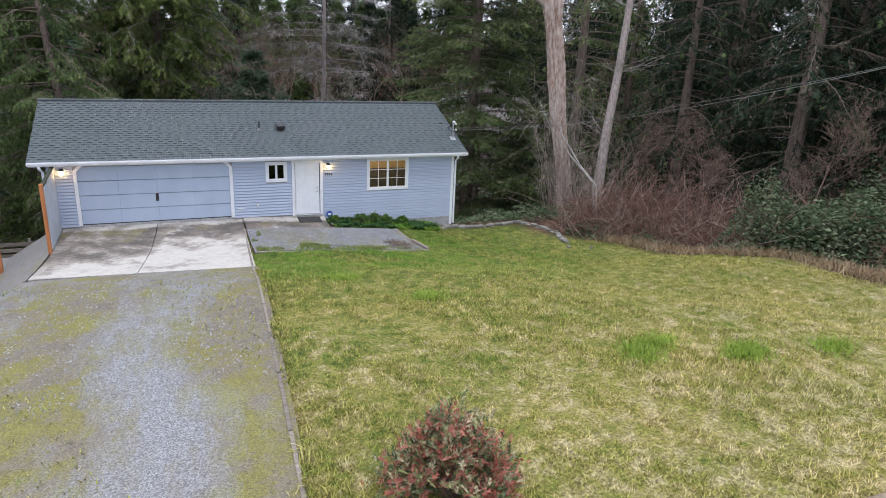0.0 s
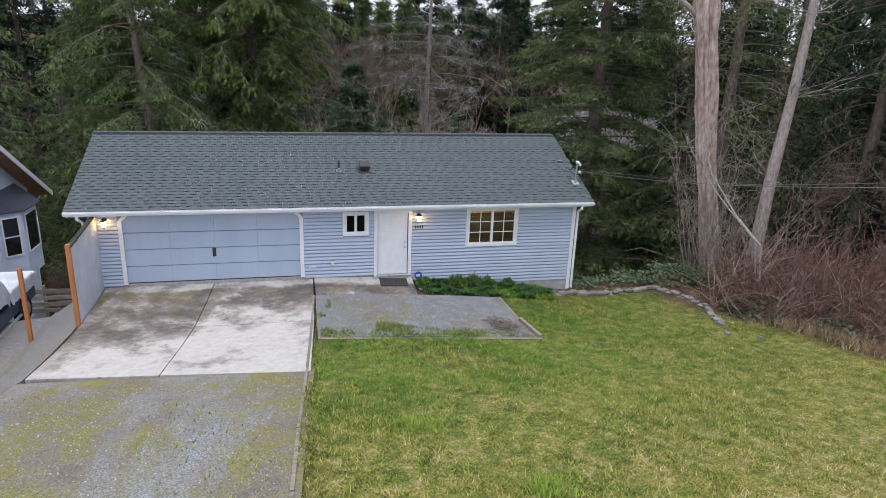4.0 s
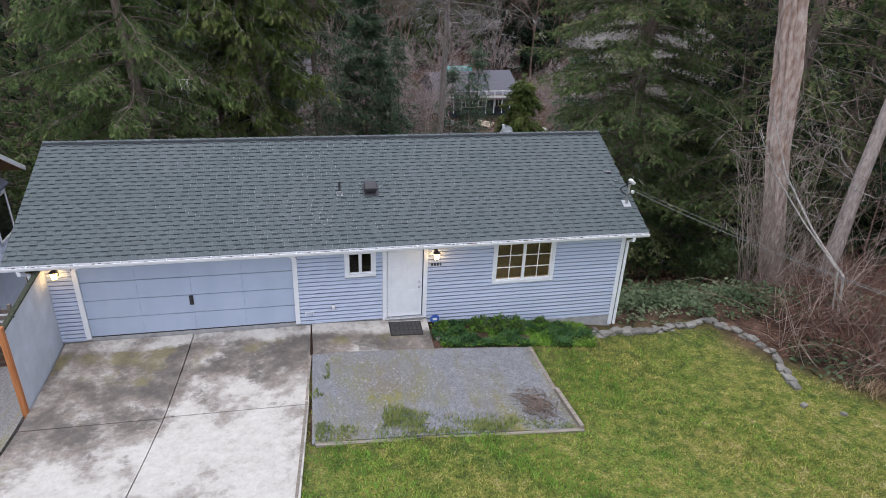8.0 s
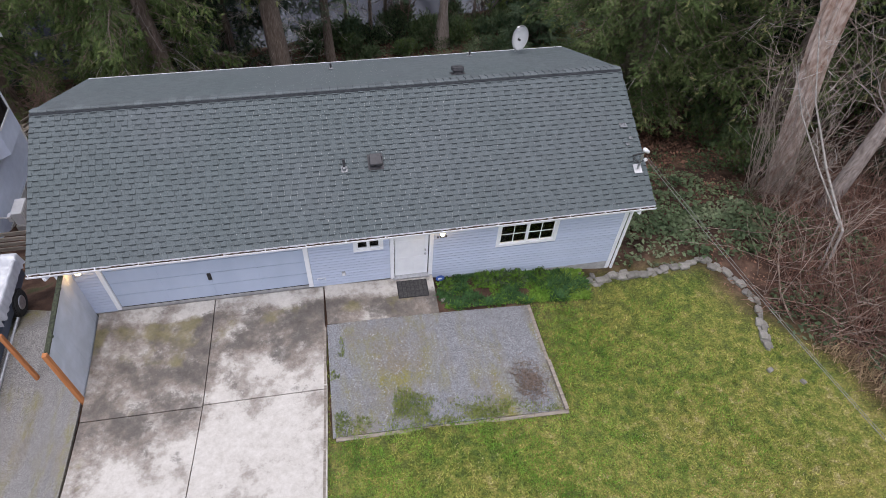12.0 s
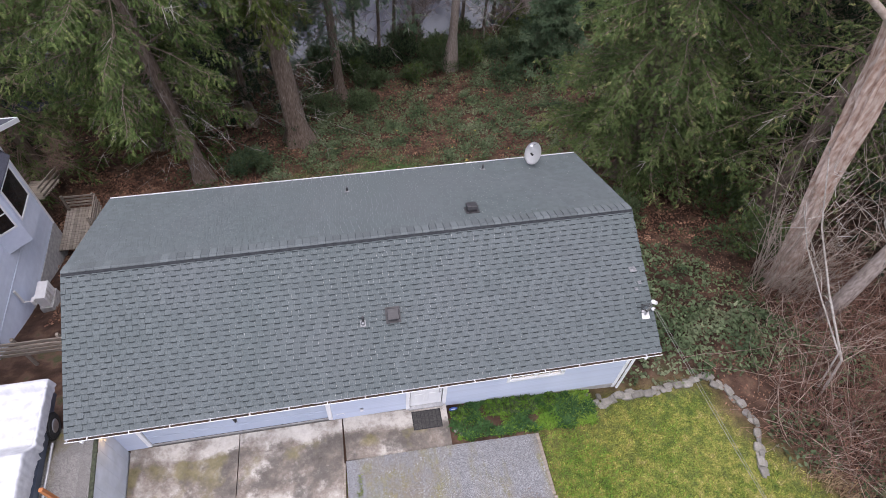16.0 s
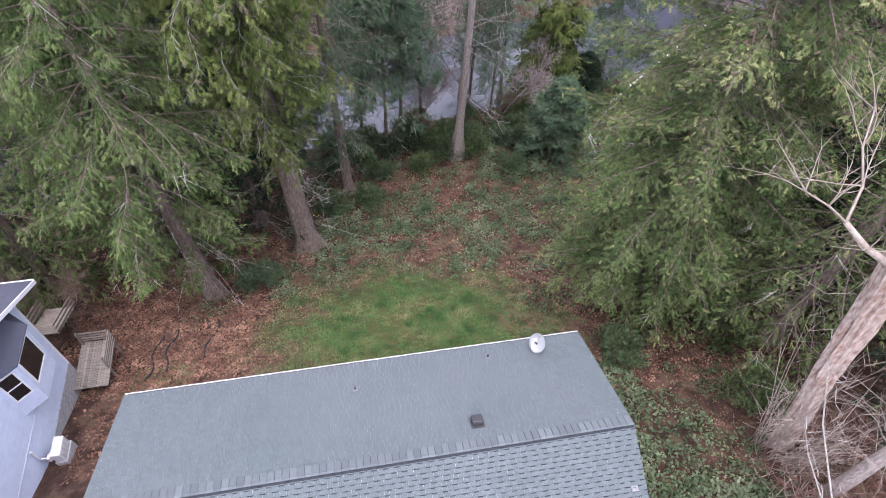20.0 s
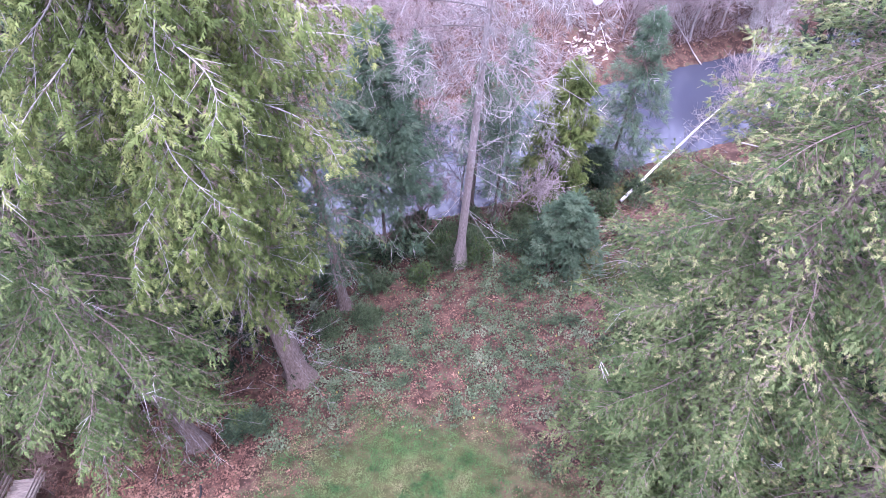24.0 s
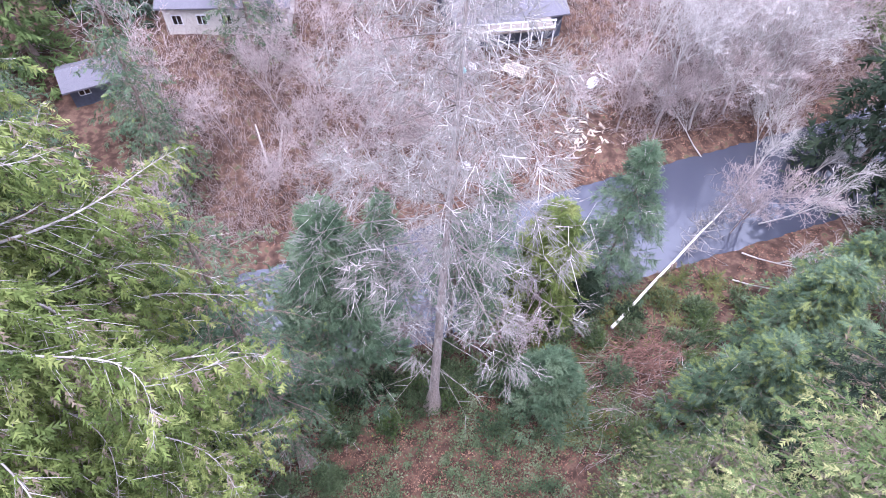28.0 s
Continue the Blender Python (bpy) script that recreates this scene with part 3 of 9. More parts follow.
# ---- the lie of the land ----
def land(x, y):
    """Height of the ground: a front garden that falls towards the house, a steep bank behind it, and a pond at its foot."""
    x, y = np.asarray(x, float), np.asarray(y, float)
    front = np.interp(y, [-60, -20, -14, -10, -6.65, -4.4, -3, -1.2, 0.5], [2.0, 1.45, 1.25, 0.95, 0.2, -0.08, -0.2, -0.2, -0.12])
    drop = np.clip(0.05 * (x - 6) + 0.006 * np.clip(x - 6, 0, None) ** 2, 0, 0.85)
    drop = drop * np.interp(y + 0.9 * np.clip(x - 12, 0, 8), [-14, -9], [0, 1])
    left = np.interp(x, [-12, -2.2, -0.7], [1.9, 1.0, 0.0]) * np.interp(y, [-16, -6], [0.1, 1])
    left += np.clip(3 - x, 0, 3) * 0.1 * np.interp(y, [-14, -8], [1, 0])
    z = front - drop - left
    v = y - 0.19 * (x - 8) * np.clip((y - 22) / 10, 0, 1)
    rear = np.interp(v, [0.5, 9, 14, 19, 25, 31, 35.0, 37, 44, 46.2, 50, 62, 80, 130, 400], [0, -4.2, -6.5, -8.95, -11.2, -12.6, -13.0, -14.0, -14.0, -13.1, -12.5, -11.8, -10.8, -7, 18])
    z = z + rear
    blend = np.clip((y - 8) / 12, 0, 1)
    z = z * (1 - blend) + blend * (rear - 1.1)
    return z


def paved(x, y):
    """True on drive, slabs, gravel bed and yard, under which the soil lies a little lower."""
    x, y = np.asarray(x, float), np.asarray(y, float)
    drive = (x < 5.42 + 0.068 * y) & (x > -14) & (y < 0.3) & (y > -31)
    return drive | ((x > 7.9) & (x < 24.2) & (y > -26.9) & (y < -20.5)) | ((x > 4.6) & (x < 8.4) & (y > -1.2) & (y < 0.3)) | ((x > 5.0) & (x < 11.0) & (y > -4.45) & (y < -1.1)) | ((x < -0.55) & (x > -14) & (y > -7) & (y < 1.5))


def bumpy(x, y):
    x, y = np.asarray(x, float), np.asarray(y, float)
    rough = 0.05 * np.sin(x * 1.7 + 0.6 * np.sin(y)) * np.sin(y * 1.3 + 0.5) + 0.03 * np.sin(x * 4.1 + y * 2.3)
    near = np.clip((np.abs(y + 3) - 2) / 5, 0.25, 1)
    return land(x, y) + np.where(paved(x, y), -0.07, rough * near)



def lawn_edge(y):
    """Where the mown grass gives way to the thicket."""
    return 17.0 + np.interp(y, [-22, -14, -9.5, -4, -2, 0], [5.5, 5.0, 4.0, 1.9, 0.7, 0.0]) + 0.25 * np.sin(np.asarray(y) * 1.1)


def rear_green(x, y):
    """How green the back lawn is: most in the middle, fading raggedly into fallen leaves."""
    x, y = np.asarray(x, float), np.asarray(y, float)
    rag = 0.28 * np.sin(x * 1.1 + 1.7 * np.sin(y * 0.8)) * np.sin(y * 1.3 + 1.2 * np.sin(x * 0.9)) + 0.16 * np.sin(x * 2.9 + y) * np.sin(y * 3.1 - x * 0.7)
    return 1 - ((x - 9.0) / 8.4) ** 2 - ((y - 12.2) / 8.6) ** 2 + rag


def in_lawn(x, y):
    """True where mown grass grows."""
    edge = lawn_edge(y)
    front = (y < -0.3) & (x < edge) & (x > 5.35 + 0.08 * np.clip(y, -22, 0)) & (y > -20.75 - 0.02 * (x - 9) + 0.9 * np.clip(6.5 - x, 0, 3) * -1)
    slab = (x < 8.5) & (y > -1.3)
    pad = (x > 5.2) & (x < 11.1) & (y > -4.5)
    bed = (x > 8.3) & (x < 13.2) & (y > -1.0)
    wall = (y > -0.5 - 0.0 * x)
    rear = (y > 7.6) & (rear_green(x, y) > 0)
    side = (x < -1.5) & (x > -4.6) & (y > 9) & (y < 13.5)
    return (front & ~slab & ~pad & ~bed & ~wall) | rear | side


def build_ground():
    xs = np.concatenate([np.linspace(-260, -30, 14)[:-1], np.linspace(-30, 60, 226), np.linspace(60, 300, 14)[1:]])
    ys = np.concatenate([np.linspace(-200, -26, 10)[:-1], np.linspace(-26, 64, 241), np.linspace(64, 420, 20)[1:]])
    X, Y = np.meshgrid(xs, ys)
    Z = bumpy(X, Y)
    # the ground keeps out of the cellar
    nx = len(xs)
    verts = np.stack([X.ravel(), Y.ravel(), Z.ravel()], 1)
    faces = [(j * nx + i, j * nx + i + 1, (j + 1) * nx + i + 1, (j + 1) * nx + i) for j in range(len(ys) - 1) for i in range(nx - 1)]
    g = link("ground", verts.tolist(), faces, M["ground"], smooth=True)
    mask = in_lawn(X, Y).astype(float) * np.where(Y > 5, np.clip(0.05 + 0.7 * rear_green(X, Y), 0.05, 0.6), 1.0)
    for _ in range(2):
        mask[1:-1, 1:-1] = (mask[1:-1, 1:-1] * 2 + mask[:-2, 1:-1] + mask[2:, 1:-1] + mask[1:-1, :-2] + mask[1:-1, 2:]) / 6
    at = g.data.attributes.new("lawn", "FLOAT", "POINT")
    at.data.foreach_set("value", mask.ravel())
    tagged(g, "sloping garden soil with grass and fallen leaves", "ground", kind="structure")
    w = link("water", [(-60, 28, -14.3), (95, 28, -14.3), (95, 72, -14.3), (-60, 72, -14.3)], [(0, 1, 2, 3)], M["water"])
    tagged(w, "still dark pond that mirrors the sky", "pond", kind="structure")


build_ground()


def sheet(name, corners, nx, ny, mat, lift, label, category, thick=0.1, kind="structure", parent=None, follow=True):
    """A thin slab over the ground between four corners (front left, front right, back right, back left)."""
    c = [np.array(p, float) for p in corners]
    top = []
    for j in range(ny + 1):
        for i in range(nx + 1):
            u, v = i / nx, j / ny
            p = (c[0] * (1 - u) + c[1] * u) * (1 - v) + (c[3] * (1 - u) + c[2] * u) * v
            z = float(land(p[0], p[1])) + lift if follow else p[2]
            top.append((p[0], p[1], z))
    n = len(top)
    verts = top + [(x, y, z - thick) for x, y, z in top]
    w = nx + 1
    faces = [(j * w + i, j * w + i + 1, (j + 1) * w + i + 1, (j + 1) * w + i) for j in range(ny) for i in range(nx)]
    rim = [i for i in range(w)] + [j * w + nx for j in range(1, ny + 1)] + [ny * w + i for i in range(nx - 1, -1, -1)] + [j * w for j in range(ny - 1, 0, -1)]
    faces += [(a, a + n, b + n, b) for a, b in zip(rim, rim[1:] + rim[:1])]
    ob = link(name, verts, faces, mat, parent)
    if label:
        tagged(ob, label, category, kind=kind)
    return ob


def under(ob, parent):
    """Puts ob, built at its place in the world, under parent."""
    ob.parent = parent
    if parent is not None and parent.data is None:
        ob.matrix_parent_inverse = Matrix.Translation(-parent.location)
    return ob


def piece(name, bm, mat, parent, label="", smooth=False):
    return under(part(name, bm, mat, None, label, smooth), parent)


def slab_box(verts8, name, mat, parent, label=""):
    """A six-sided block from eight corners: four below, four above."""
    f = [(3, 2, 1, 0), (4, 5, 6, 7), (0, 1, 5, 4), (1, 2, 6, 5), (2, 3, 7, 6), (3, 0, 4, 7)]
    return under(link(name, verts8, f, mat, None, label), parent)


M["dirt"] = material("trodden_earth", [(0.3, (0.2, 0.15, 0.115)), (0.7, (0.36, 0.285, 0.22))], 9, 0.95, bump=0.6)


# ---- drive, slabs, gravel ----
def build_paving():
    drive = thing("driveway", "cracked pale concrete driveway with dark damp stains", "driveway", kind="structure")
    g = 0.012
    # left edge, joint and right edge of the apron, at the house, the cross joint and the front
    yb, ym = -0.03, -3.1
    xb, xm, xf = (-0.5, 2.47, 5.36), (-0.52, 2.27, 5.25), (-0.58, 2.0, 5.03)
    yf = (-5.95, -6.27, -6.68)
    for k in range(2):
        a = [(xm[k] + g, ym + g, 0), (xm[k + 1] - g, ym + g - 0.04, 0), (xb[k + 1] - g, yb, 0), (xb[k] + g, yb, 0)]
        under(sheet("concrete_panel", a, 10, 10, M["slab"], 0.05, "", "", 0.15), drive)
        a = [(xf[k] + g, yf[k], 0), (xf[k + 1] - g, yf[k + 1], 0), (xm[k + 1] - g, ym - g - 0.04, 0), (xm[k] + g, ym - g, 0)]
        under(sheet("concrete_panel", a, 10, 10, M["slab"], 0.05, "", "", 0.15), drive)
    sheet("walkway", [(5.38, -1.24, -0.17), (8.42, -1.24, -0.36), (8.42, -0.03, -0.16), (5.38, -0.03, -0.06)], 4, 3, M["slab"], 0, "stained concrete walkway at the front door", "walkway", 0.35, follow=False)
    sheet("gravel_pad", [(5.28, -4.5, 0), (11.06, -4.52, 0), (11.02, -1.2, 0), (5.36, -1.26, 0)], 24, 16, M["gravel_pad"], 0.03, "rectangular bed of grey gravel beside the walkway", "gravel bed", 0.1)
    sheet("gravel_drive", [(-9, -30, 0), (3.4, -30, 0), (5.1, -6.64, 0), (-6.0, -5.6, 0)], 40, 70, M["gravel_drive"], 0.035, "gravel drive with moss and weeds", "drive", 0.1)
    sheet("gravel_yard", [(-14, -7.0, 0), (-0.62, -5.95, 0), (-0.56, 0.6, 0), (-14, 6.0, 0)], 40, 24, M["gravel_yard"], 0.03, "neighbouring yard of worn gravel", "yard", 0.1)
    sheet("verge_path", [(8.0, -26.7, 0), (24, -26.7, 0), (24, -21.7, 0), (8.0, -21.3, 0)], 10, 6, M["gravel_pad"], 0.04, "strip of gravel along the lawn", "path", 0.1)
    sheet("dirt_strip", [(8.0, -21.25, 0), (24, -21.65, 0), (24, -20.75, 0), (8.0, -20.45, 0)], 14, 3, M["dirt"], 0.03, "strip of bare trodden earth along the lawn", "earth", 0.1)
    kerb = thing("path_edging", "dark thin timber edging along the gravel path", "edging", (12, -21.3, 1.4))
    for k in range(5):
        xa, xb2 = 8.0 + k * 3.2, 8.0 + (k + 1) * 3.2 - 0.03
        v = []
        for dz in (-0.1, 0.09):
            for x, dy in ((xa, -0.03), (xb2, -0.03), (xb2, 0.02), (xa, 0.02)):
                y = -21.275 - 0.025 * (x - 8) + dy
                v.append((x, y, float(land(x, y)) + dz))
        slab_box(v, "timber", M["rubber"], kerb)
    # timber edging
    edge = thing("lawn_edging", "low weathered timber edging between drive and lawn", "edging", (5.0, -7, 0.2))
    ys = np.linspace(-1.3, -22, 13)
    for a, b in zip(ys, ys[1:]):
        xa, xb2 = [5.40 + 0.068 * y for y in (a, b)]
        pa, pb = [(x, y, float(land(x, y))) for x, y in ((xa, a - 0.02), (xb2, b + 0.02))]
        w = 0.028
        v = [(pa[0] - w, pa[1], pa[2] - 0.1), (pa[0] + w, pa[1], pa[2] - 0.1), (pb[0] + w, pb[1], pb[2] - 0.1), (pb[0] - w, pb[1], pb[2] - 0.1)]
        v += [(x, y, z + 0.16) for x, y, z in v]
        slab_box(v, "timber", M["old_wood"], edge)
    frame_t = thing("gravel_bed_edging", "weathered boards edging the gravel bed", "edging", (11, -4, -0.2))
    for (x0, y0), (x1, y1), hgt in (((11.06, -4.55), (11.04, -3.05), 0.14), ((11.04, -3.0), (11.0, -1.2), 0.05), ((5.35, -4.56), (11.1, -4.58), 0.06)):
        d = Vector((x1 - x0, y1 - y0, 0)).normalized()
        s = Vector((-d.y, d.x, 0)) * 0.045
        v = []
        for dz in (-0.1, hgt):
            for p, q in (((x0, y0), -1), ((x0, y0), 1), ((x1, y1), 1), ((x1, y1), -1)):
                v.append((p[0] + q * s.x, p[1] + q * s.y, float(land(*p)) + dz))
        slab_box(v, "board", M["old_wood"], frame_t)
    return drive


build_paving()


# ---- the house ----
house = thing("house", "single-storey blue-grey sided house with a low shingled gable roof", "house")
X0, X1, YB = -0.75, 13.9, 7.25
EAVE = (-0.42, 2.27)
RIDGE = (3.39, 3.91)
BACK = (7.58, 1.90)
RX0, RX1 = -1.2, 14.31


def build_walls():
    # the front wall as a shell round its openings
    holes = [(0.11, 4.98, -0.02, 2.0), (7.33, 8.31, -0.1, 1.94), (6.33, 7.0, 1.30, 1.95), (10.25, 11.83, 0.84, 1.98)]
    front = None
    xs = sorted({X0, X1} | {h[0] for h in holes} | {h[1] for h in holes})
    for a, b in zip(xs, xs[1:]):
        m = (a + b) / 2
        cut = sorted([(h[2], h[3]) for h in holes if h[0] < m < h[1]])
        z = -1.3
        for lo, hi in cut:
            piece("wall", box((a, 0.02, z), (b, 0.16, lo)), M["concrete_wall"], house)
            z = hi
        w = piece("wall", box((a, 0.02, z), (b, 0.16, 2.2)), M["concrete_wall"], house)
        front = front or w
    piece("wall", box((X0, 0.16, -4.9), (X0 + 0.16, YB - 0.16, 2.1)), M["siding"], house)
    piece("wall", box((X1 - 0.16, 0.16, -4.9), (X1, YB - 0.16, 2.1)), M["siding"], house)
    piece("wall", box((X0, YB - 0.16, -5.2), (X1, YB, 1.9)), M["siding"], house)
    piece("foundation", box((5.2, -0.012, -1.4), (13.88, 0.02, -0.5)), M["concrete_wall"], house, "bare concrete footing")
    # lap siding boards
    data = {}
    step = 0.112
    rows = [(-0.5 + step * k) for k in range(26)]
    spans = [(X0, -0.005), (5.105, 7.225), (8.415, X1 - 0.1)]
    win = [(6.27, 7.06, 1.24, 2.0), (10.17, 11.91, 0.76, 2.05)]
    for a, b in spans:
        for z in rows:
            low = -0.5 if a > 8 else -0.06
            if z < low - 0.03 or z > 2.12:
                continue
            cuts = [(w[0], w[1]) for w in win if w[0] > a and w[1] < b and z + step > w[2] + 0.02 and z < w[3] - 0.02]
            seg, s = [], a
            for c0, c1 in cuts:
                seg.append((s, c0))
                s = c1
            seg.append((s, b))
            for s0, s1 in seg:
                key = round(s1 - s0, 3)
                if key not in data:
                    w = s1 - s0
                    prof = [(-0.04, 0), (-0.02, step - 0.036), (0.015, step - 0.036), (0.015, step), (0.019, step), (0.019, 0)]
                    v = [(xx, yy, zz) for xx in (0, w) for yy, zz in prof]
                    f = [(i, 6 + i, 6 + (i + 1) % 6, (i + 1) % 6) for i in range(6)] + [(0, 1, 2, 5), (6, 11, 8, 7), (2, 3, 4, 5), (8, 11, 10, 9)]
                    f = [q[::-1] for q in f[:6]] + f[6:]
                    me = bpy.data.meshes.new("siding_board")
                    me.from_pydata(v, [], f)
                    me.materials.append(M["siding"])
                    data[key] = me
                ob = new("siding_board", data[key])
                ob.location = (s0, 0, z)
                ob.parent = front
    # corner boards
    piece("corner_board", box((X1 - 0.1, -0.035, -0.86), (X1 + 0.02, 0.0, 2.14), 0.004), M["white"], house, "white corner board")


def build_roof():
    roof = None
    t = 0.14
    yz = [EAVE, RIDGE, BACK]
    v = []
    for x in (RX0, RX1):
        v += [(x, y, z - 0.012) for y, z in yz] + [(x, y, z - t) for y, z in yz]
    f = [(0, 6, 7, 1), (1, 7, 8, 2), (3, 4, 10, 9), (4, 5, 11, 10), (0, 1, 4, 3), (1, 2, 5, 4), (6, 9, 10, 7), (7, 10, 11, 8), (0, 3, 9, 6), (2, 8, 11, 5)]
    roof = under(link("roof", v, f, M["white"], None, "grey-green asphalt shingle roof with white trim"), house)
    # gable ends
    for x in (X0 + 0.08, X1 - 0.08):
        piece_v = [(x - 0.07, 0.1, 2.0), (x - 0.07, YB, 1.8), (x - 0.07, RIDGE[0], RIDGE[1] - 0.16), (x + 0.07, 0.1, 2.0), (x + 0.07, YB, 1.8), (x + 0.07, RIDGE[0], RIDGE[1] - 0.16)]
        under(link("gable", piece_v, [(0, 1, 2), (5, 4, 3), (0, 3, 4, 1), (1, 4, 5, 2), (2, 5, 3, 0)], M["siding"]), house)
    piece("soffit", box((RX0 + 0.02, EAVE[0] + 0.03, 2.10), (RX1 - 0.02, 0.02, 2.13)), M["white"], house)
    piece("fascia", box((RX0, EAVE[0] - 0.005, 2.12), (RX1, EAVE[0] + 0.028, 2.25), 0.004), M["white"], house)
    piece("fascia", box((RX0, BACK[0] - 0.028, 1.72), (RX1, BACK[0] + 0.005, 1.88), 0.004), M["white"], house)

    # shingles
    rng = random.Random(4)
    joined_v, joined_f = [], []
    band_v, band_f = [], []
    single = 0
    for (ya, za), (yb, zb), rows, side in ((EAVE, RIDGE, 29, 0), (BACK, RIDGE, 32, 1)):
        d = Vector((0, yb - ya, zb - za))
        ln = d.length
        d.normalize()
        n = Vector((0, -d.z, d.y)) if side == 0 else Vector((0, d.z, -d.y))
        if n.z < 0:
            n = -n
        ex = ln / rows
        for r in range(rows):
            x = RX0 - 0.015 - (0.02 if r % 2 else 0.18) - rng.random() * 0.05
            k = 0
            while x < RX1 + 0.01:
                w = rng.uniform(0.15, 0.19) if k % 2 else rng.uniform(0.13, 0.17)
                a, b = max(x, RX0 - 0.015), min(x + w - 0.004, RX1 + 0.015)
                x += w
                k += 1
                if b - a < 0.03:
                    continue
                th = (0.016 if k % 2 else 0.009) if side == 0 else (0.012 if k % 2 else 0.008)
                base = Vector((0, ya, za)) + d * (ex * r - (0.02 if r == 0 else 0))
                top = base + d * (ex * 1.12)
                lo, hi = base + n * th, top + n * 0.0025
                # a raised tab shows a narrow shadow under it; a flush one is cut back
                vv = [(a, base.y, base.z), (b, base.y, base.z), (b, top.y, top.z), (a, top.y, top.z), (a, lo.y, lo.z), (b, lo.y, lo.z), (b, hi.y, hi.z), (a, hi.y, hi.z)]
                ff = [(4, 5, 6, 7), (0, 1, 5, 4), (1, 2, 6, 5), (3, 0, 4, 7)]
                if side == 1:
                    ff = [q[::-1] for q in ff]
                # a dark strip below each butt paints its shadow line and the printed band
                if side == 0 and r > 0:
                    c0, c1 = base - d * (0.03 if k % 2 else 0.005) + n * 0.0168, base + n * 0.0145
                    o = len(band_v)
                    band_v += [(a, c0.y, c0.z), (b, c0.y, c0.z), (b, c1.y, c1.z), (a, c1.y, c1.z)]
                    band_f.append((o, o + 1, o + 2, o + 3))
                if side == 0 and 5.2 < a < 6.9 and single < 300:
                    single += 1
                    under(link("shingle", vv, ff, M["shingle"]), roof)
                else:
                    o = len(joined_v)
                    joined_v += vv
                    joined_f += [tuple(i + o for i in q) for q in ff]
    rest = under(link("shingles", joined_v, joined_f, M["shingle"]), roof)
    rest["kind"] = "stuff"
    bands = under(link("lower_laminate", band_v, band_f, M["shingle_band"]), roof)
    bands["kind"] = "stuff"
    # a dark strip paints the shade line at the foot of the ridge caps
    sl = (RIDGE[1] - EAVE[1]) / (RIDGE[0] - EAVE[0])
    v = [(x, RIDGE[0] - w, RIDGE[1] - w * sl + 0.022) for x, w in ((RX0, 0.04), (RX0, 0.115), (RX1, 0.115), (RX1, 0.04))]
    under(link("ridge_strip", v + [(x, y, z - 0.02) for x, y, z in v], [(0, 1, 2, 3), (1, 5, 6, 2), (0, 3, 7, 4), (0, 4, 5, 1), (3, 2, 6, 7)], M["ridge_shade"], None, "dark strip painting the shade line under the ridge caps"), roof)
    # a second strip, seen through the gaps, paints the shade of the cap joints
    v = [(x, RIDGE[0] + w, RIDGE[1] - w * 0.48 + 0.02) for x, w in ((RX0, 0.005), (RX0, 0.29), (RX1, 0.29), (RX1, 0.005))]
    under(link("ridge_strip", v + [(x, y, z - 0.02) for x, y, z in v], [(3, 2, 1, 0), (2, 6, 5, 1), (4, 7, 3, 0), (1, 5, 4, 0), (7, 6, 2, 3)], M["ridge_shade"], None, "dark strip painting the shaded joints between the ridge caps"), roof)
    # ridge caps
    me = None
    nx = 76
    ex = (RX1 - RX0) / nx
    for i in range(nx):
        if me is None:
            w = ex * 0.94
            v = []
            for xx, lift in ((0.0, 0.05), (w, 0.034)):
                for yy in (-0.05, 0.0, 0.3):
                    v.append((xx, yy, lift - abs(yy) * (0.43 if yy < 0 else 0.48)))
            v += [(p[0], p[1], p[2] - 0.03) for p in v]
            f = [(0, 3, 4, 1), (1, 4, 5, 2), (0, 1, 7, 6), (1, 2, 8, 7), (0, 6, 9, 3), (2, 5, 11, 8), (3, 9, 10, 4), (4, 10, 11, 5)]
            me = bpy.data.meshes.new("ridge_cap")
            me.from_pydata(v, [], f)
            me.materials.append(M["ridge"])
        ob = new("ridge_cap", me)
        ob.location = (RX0 + i * ex, RIDGE[0], RIDGE[1] + 0.004)
        ob.parent = roof

    # gutters: a trough with a rolled lip, hangers across it
    for y, z, s in ((EAVE[0] - 0.008, 2.235, -1), (BACK[0] + 0.008, 1.865, 1)):
        prof = [(0.0, 0.02), (0.0, -0.09), (0.06, -0.09), (0.083, -0.045), (0.092, 0.0), (0.085, 0.006), (0.078, 0.0), (0.07, -0.042), (0.054, -0.08), (0.008, -0.08), (0.008, 0.02)]
        v = [(x, y + s * a, z + b) for x in (RX0 - 0.01, RX1 + 0.01) for a, b in prof]
        m = len(prof)
        f = [(i, (i + 1) % m, m + (i + 1) % m, m + i) for i in range(m)] + [tuple(range(m)), tuple(range(2 * m - 1, m - 1, -1))]
        g = under(link("gutter", v, f, M["white"], None, "white metal rain gutter"), house)
        rd = random.Random(14)
        bm = bmesh.new()
        for i in range(240):
            x = RX0 + 0.02 + i * (RX1 - RX0 - 0.04) / 240
            h = z - 0.025 + rd.uniform(-0.02, 0.016)
            box((x, min(y + s * 0.01, y + s * 0.066), z - 0.07), (x + 0.0635, max(y + s * 0.01, y + s * 0.066), h), bm=bm)
        under(part("leaf_debris", bm, M["gutter_litter"], None, "wet brown leaves filling the gutter"), g)["kind"] = "stuff"
        for i in range(16):
            x = RX0 + 0.5 + i * 0.97
            ob = part("hanger", box((x, min(y, y + s * 0.088), z + 0.006), (x + 0.022, max(y, y + s * 0.088), z + 0.013)), M["white"], g)
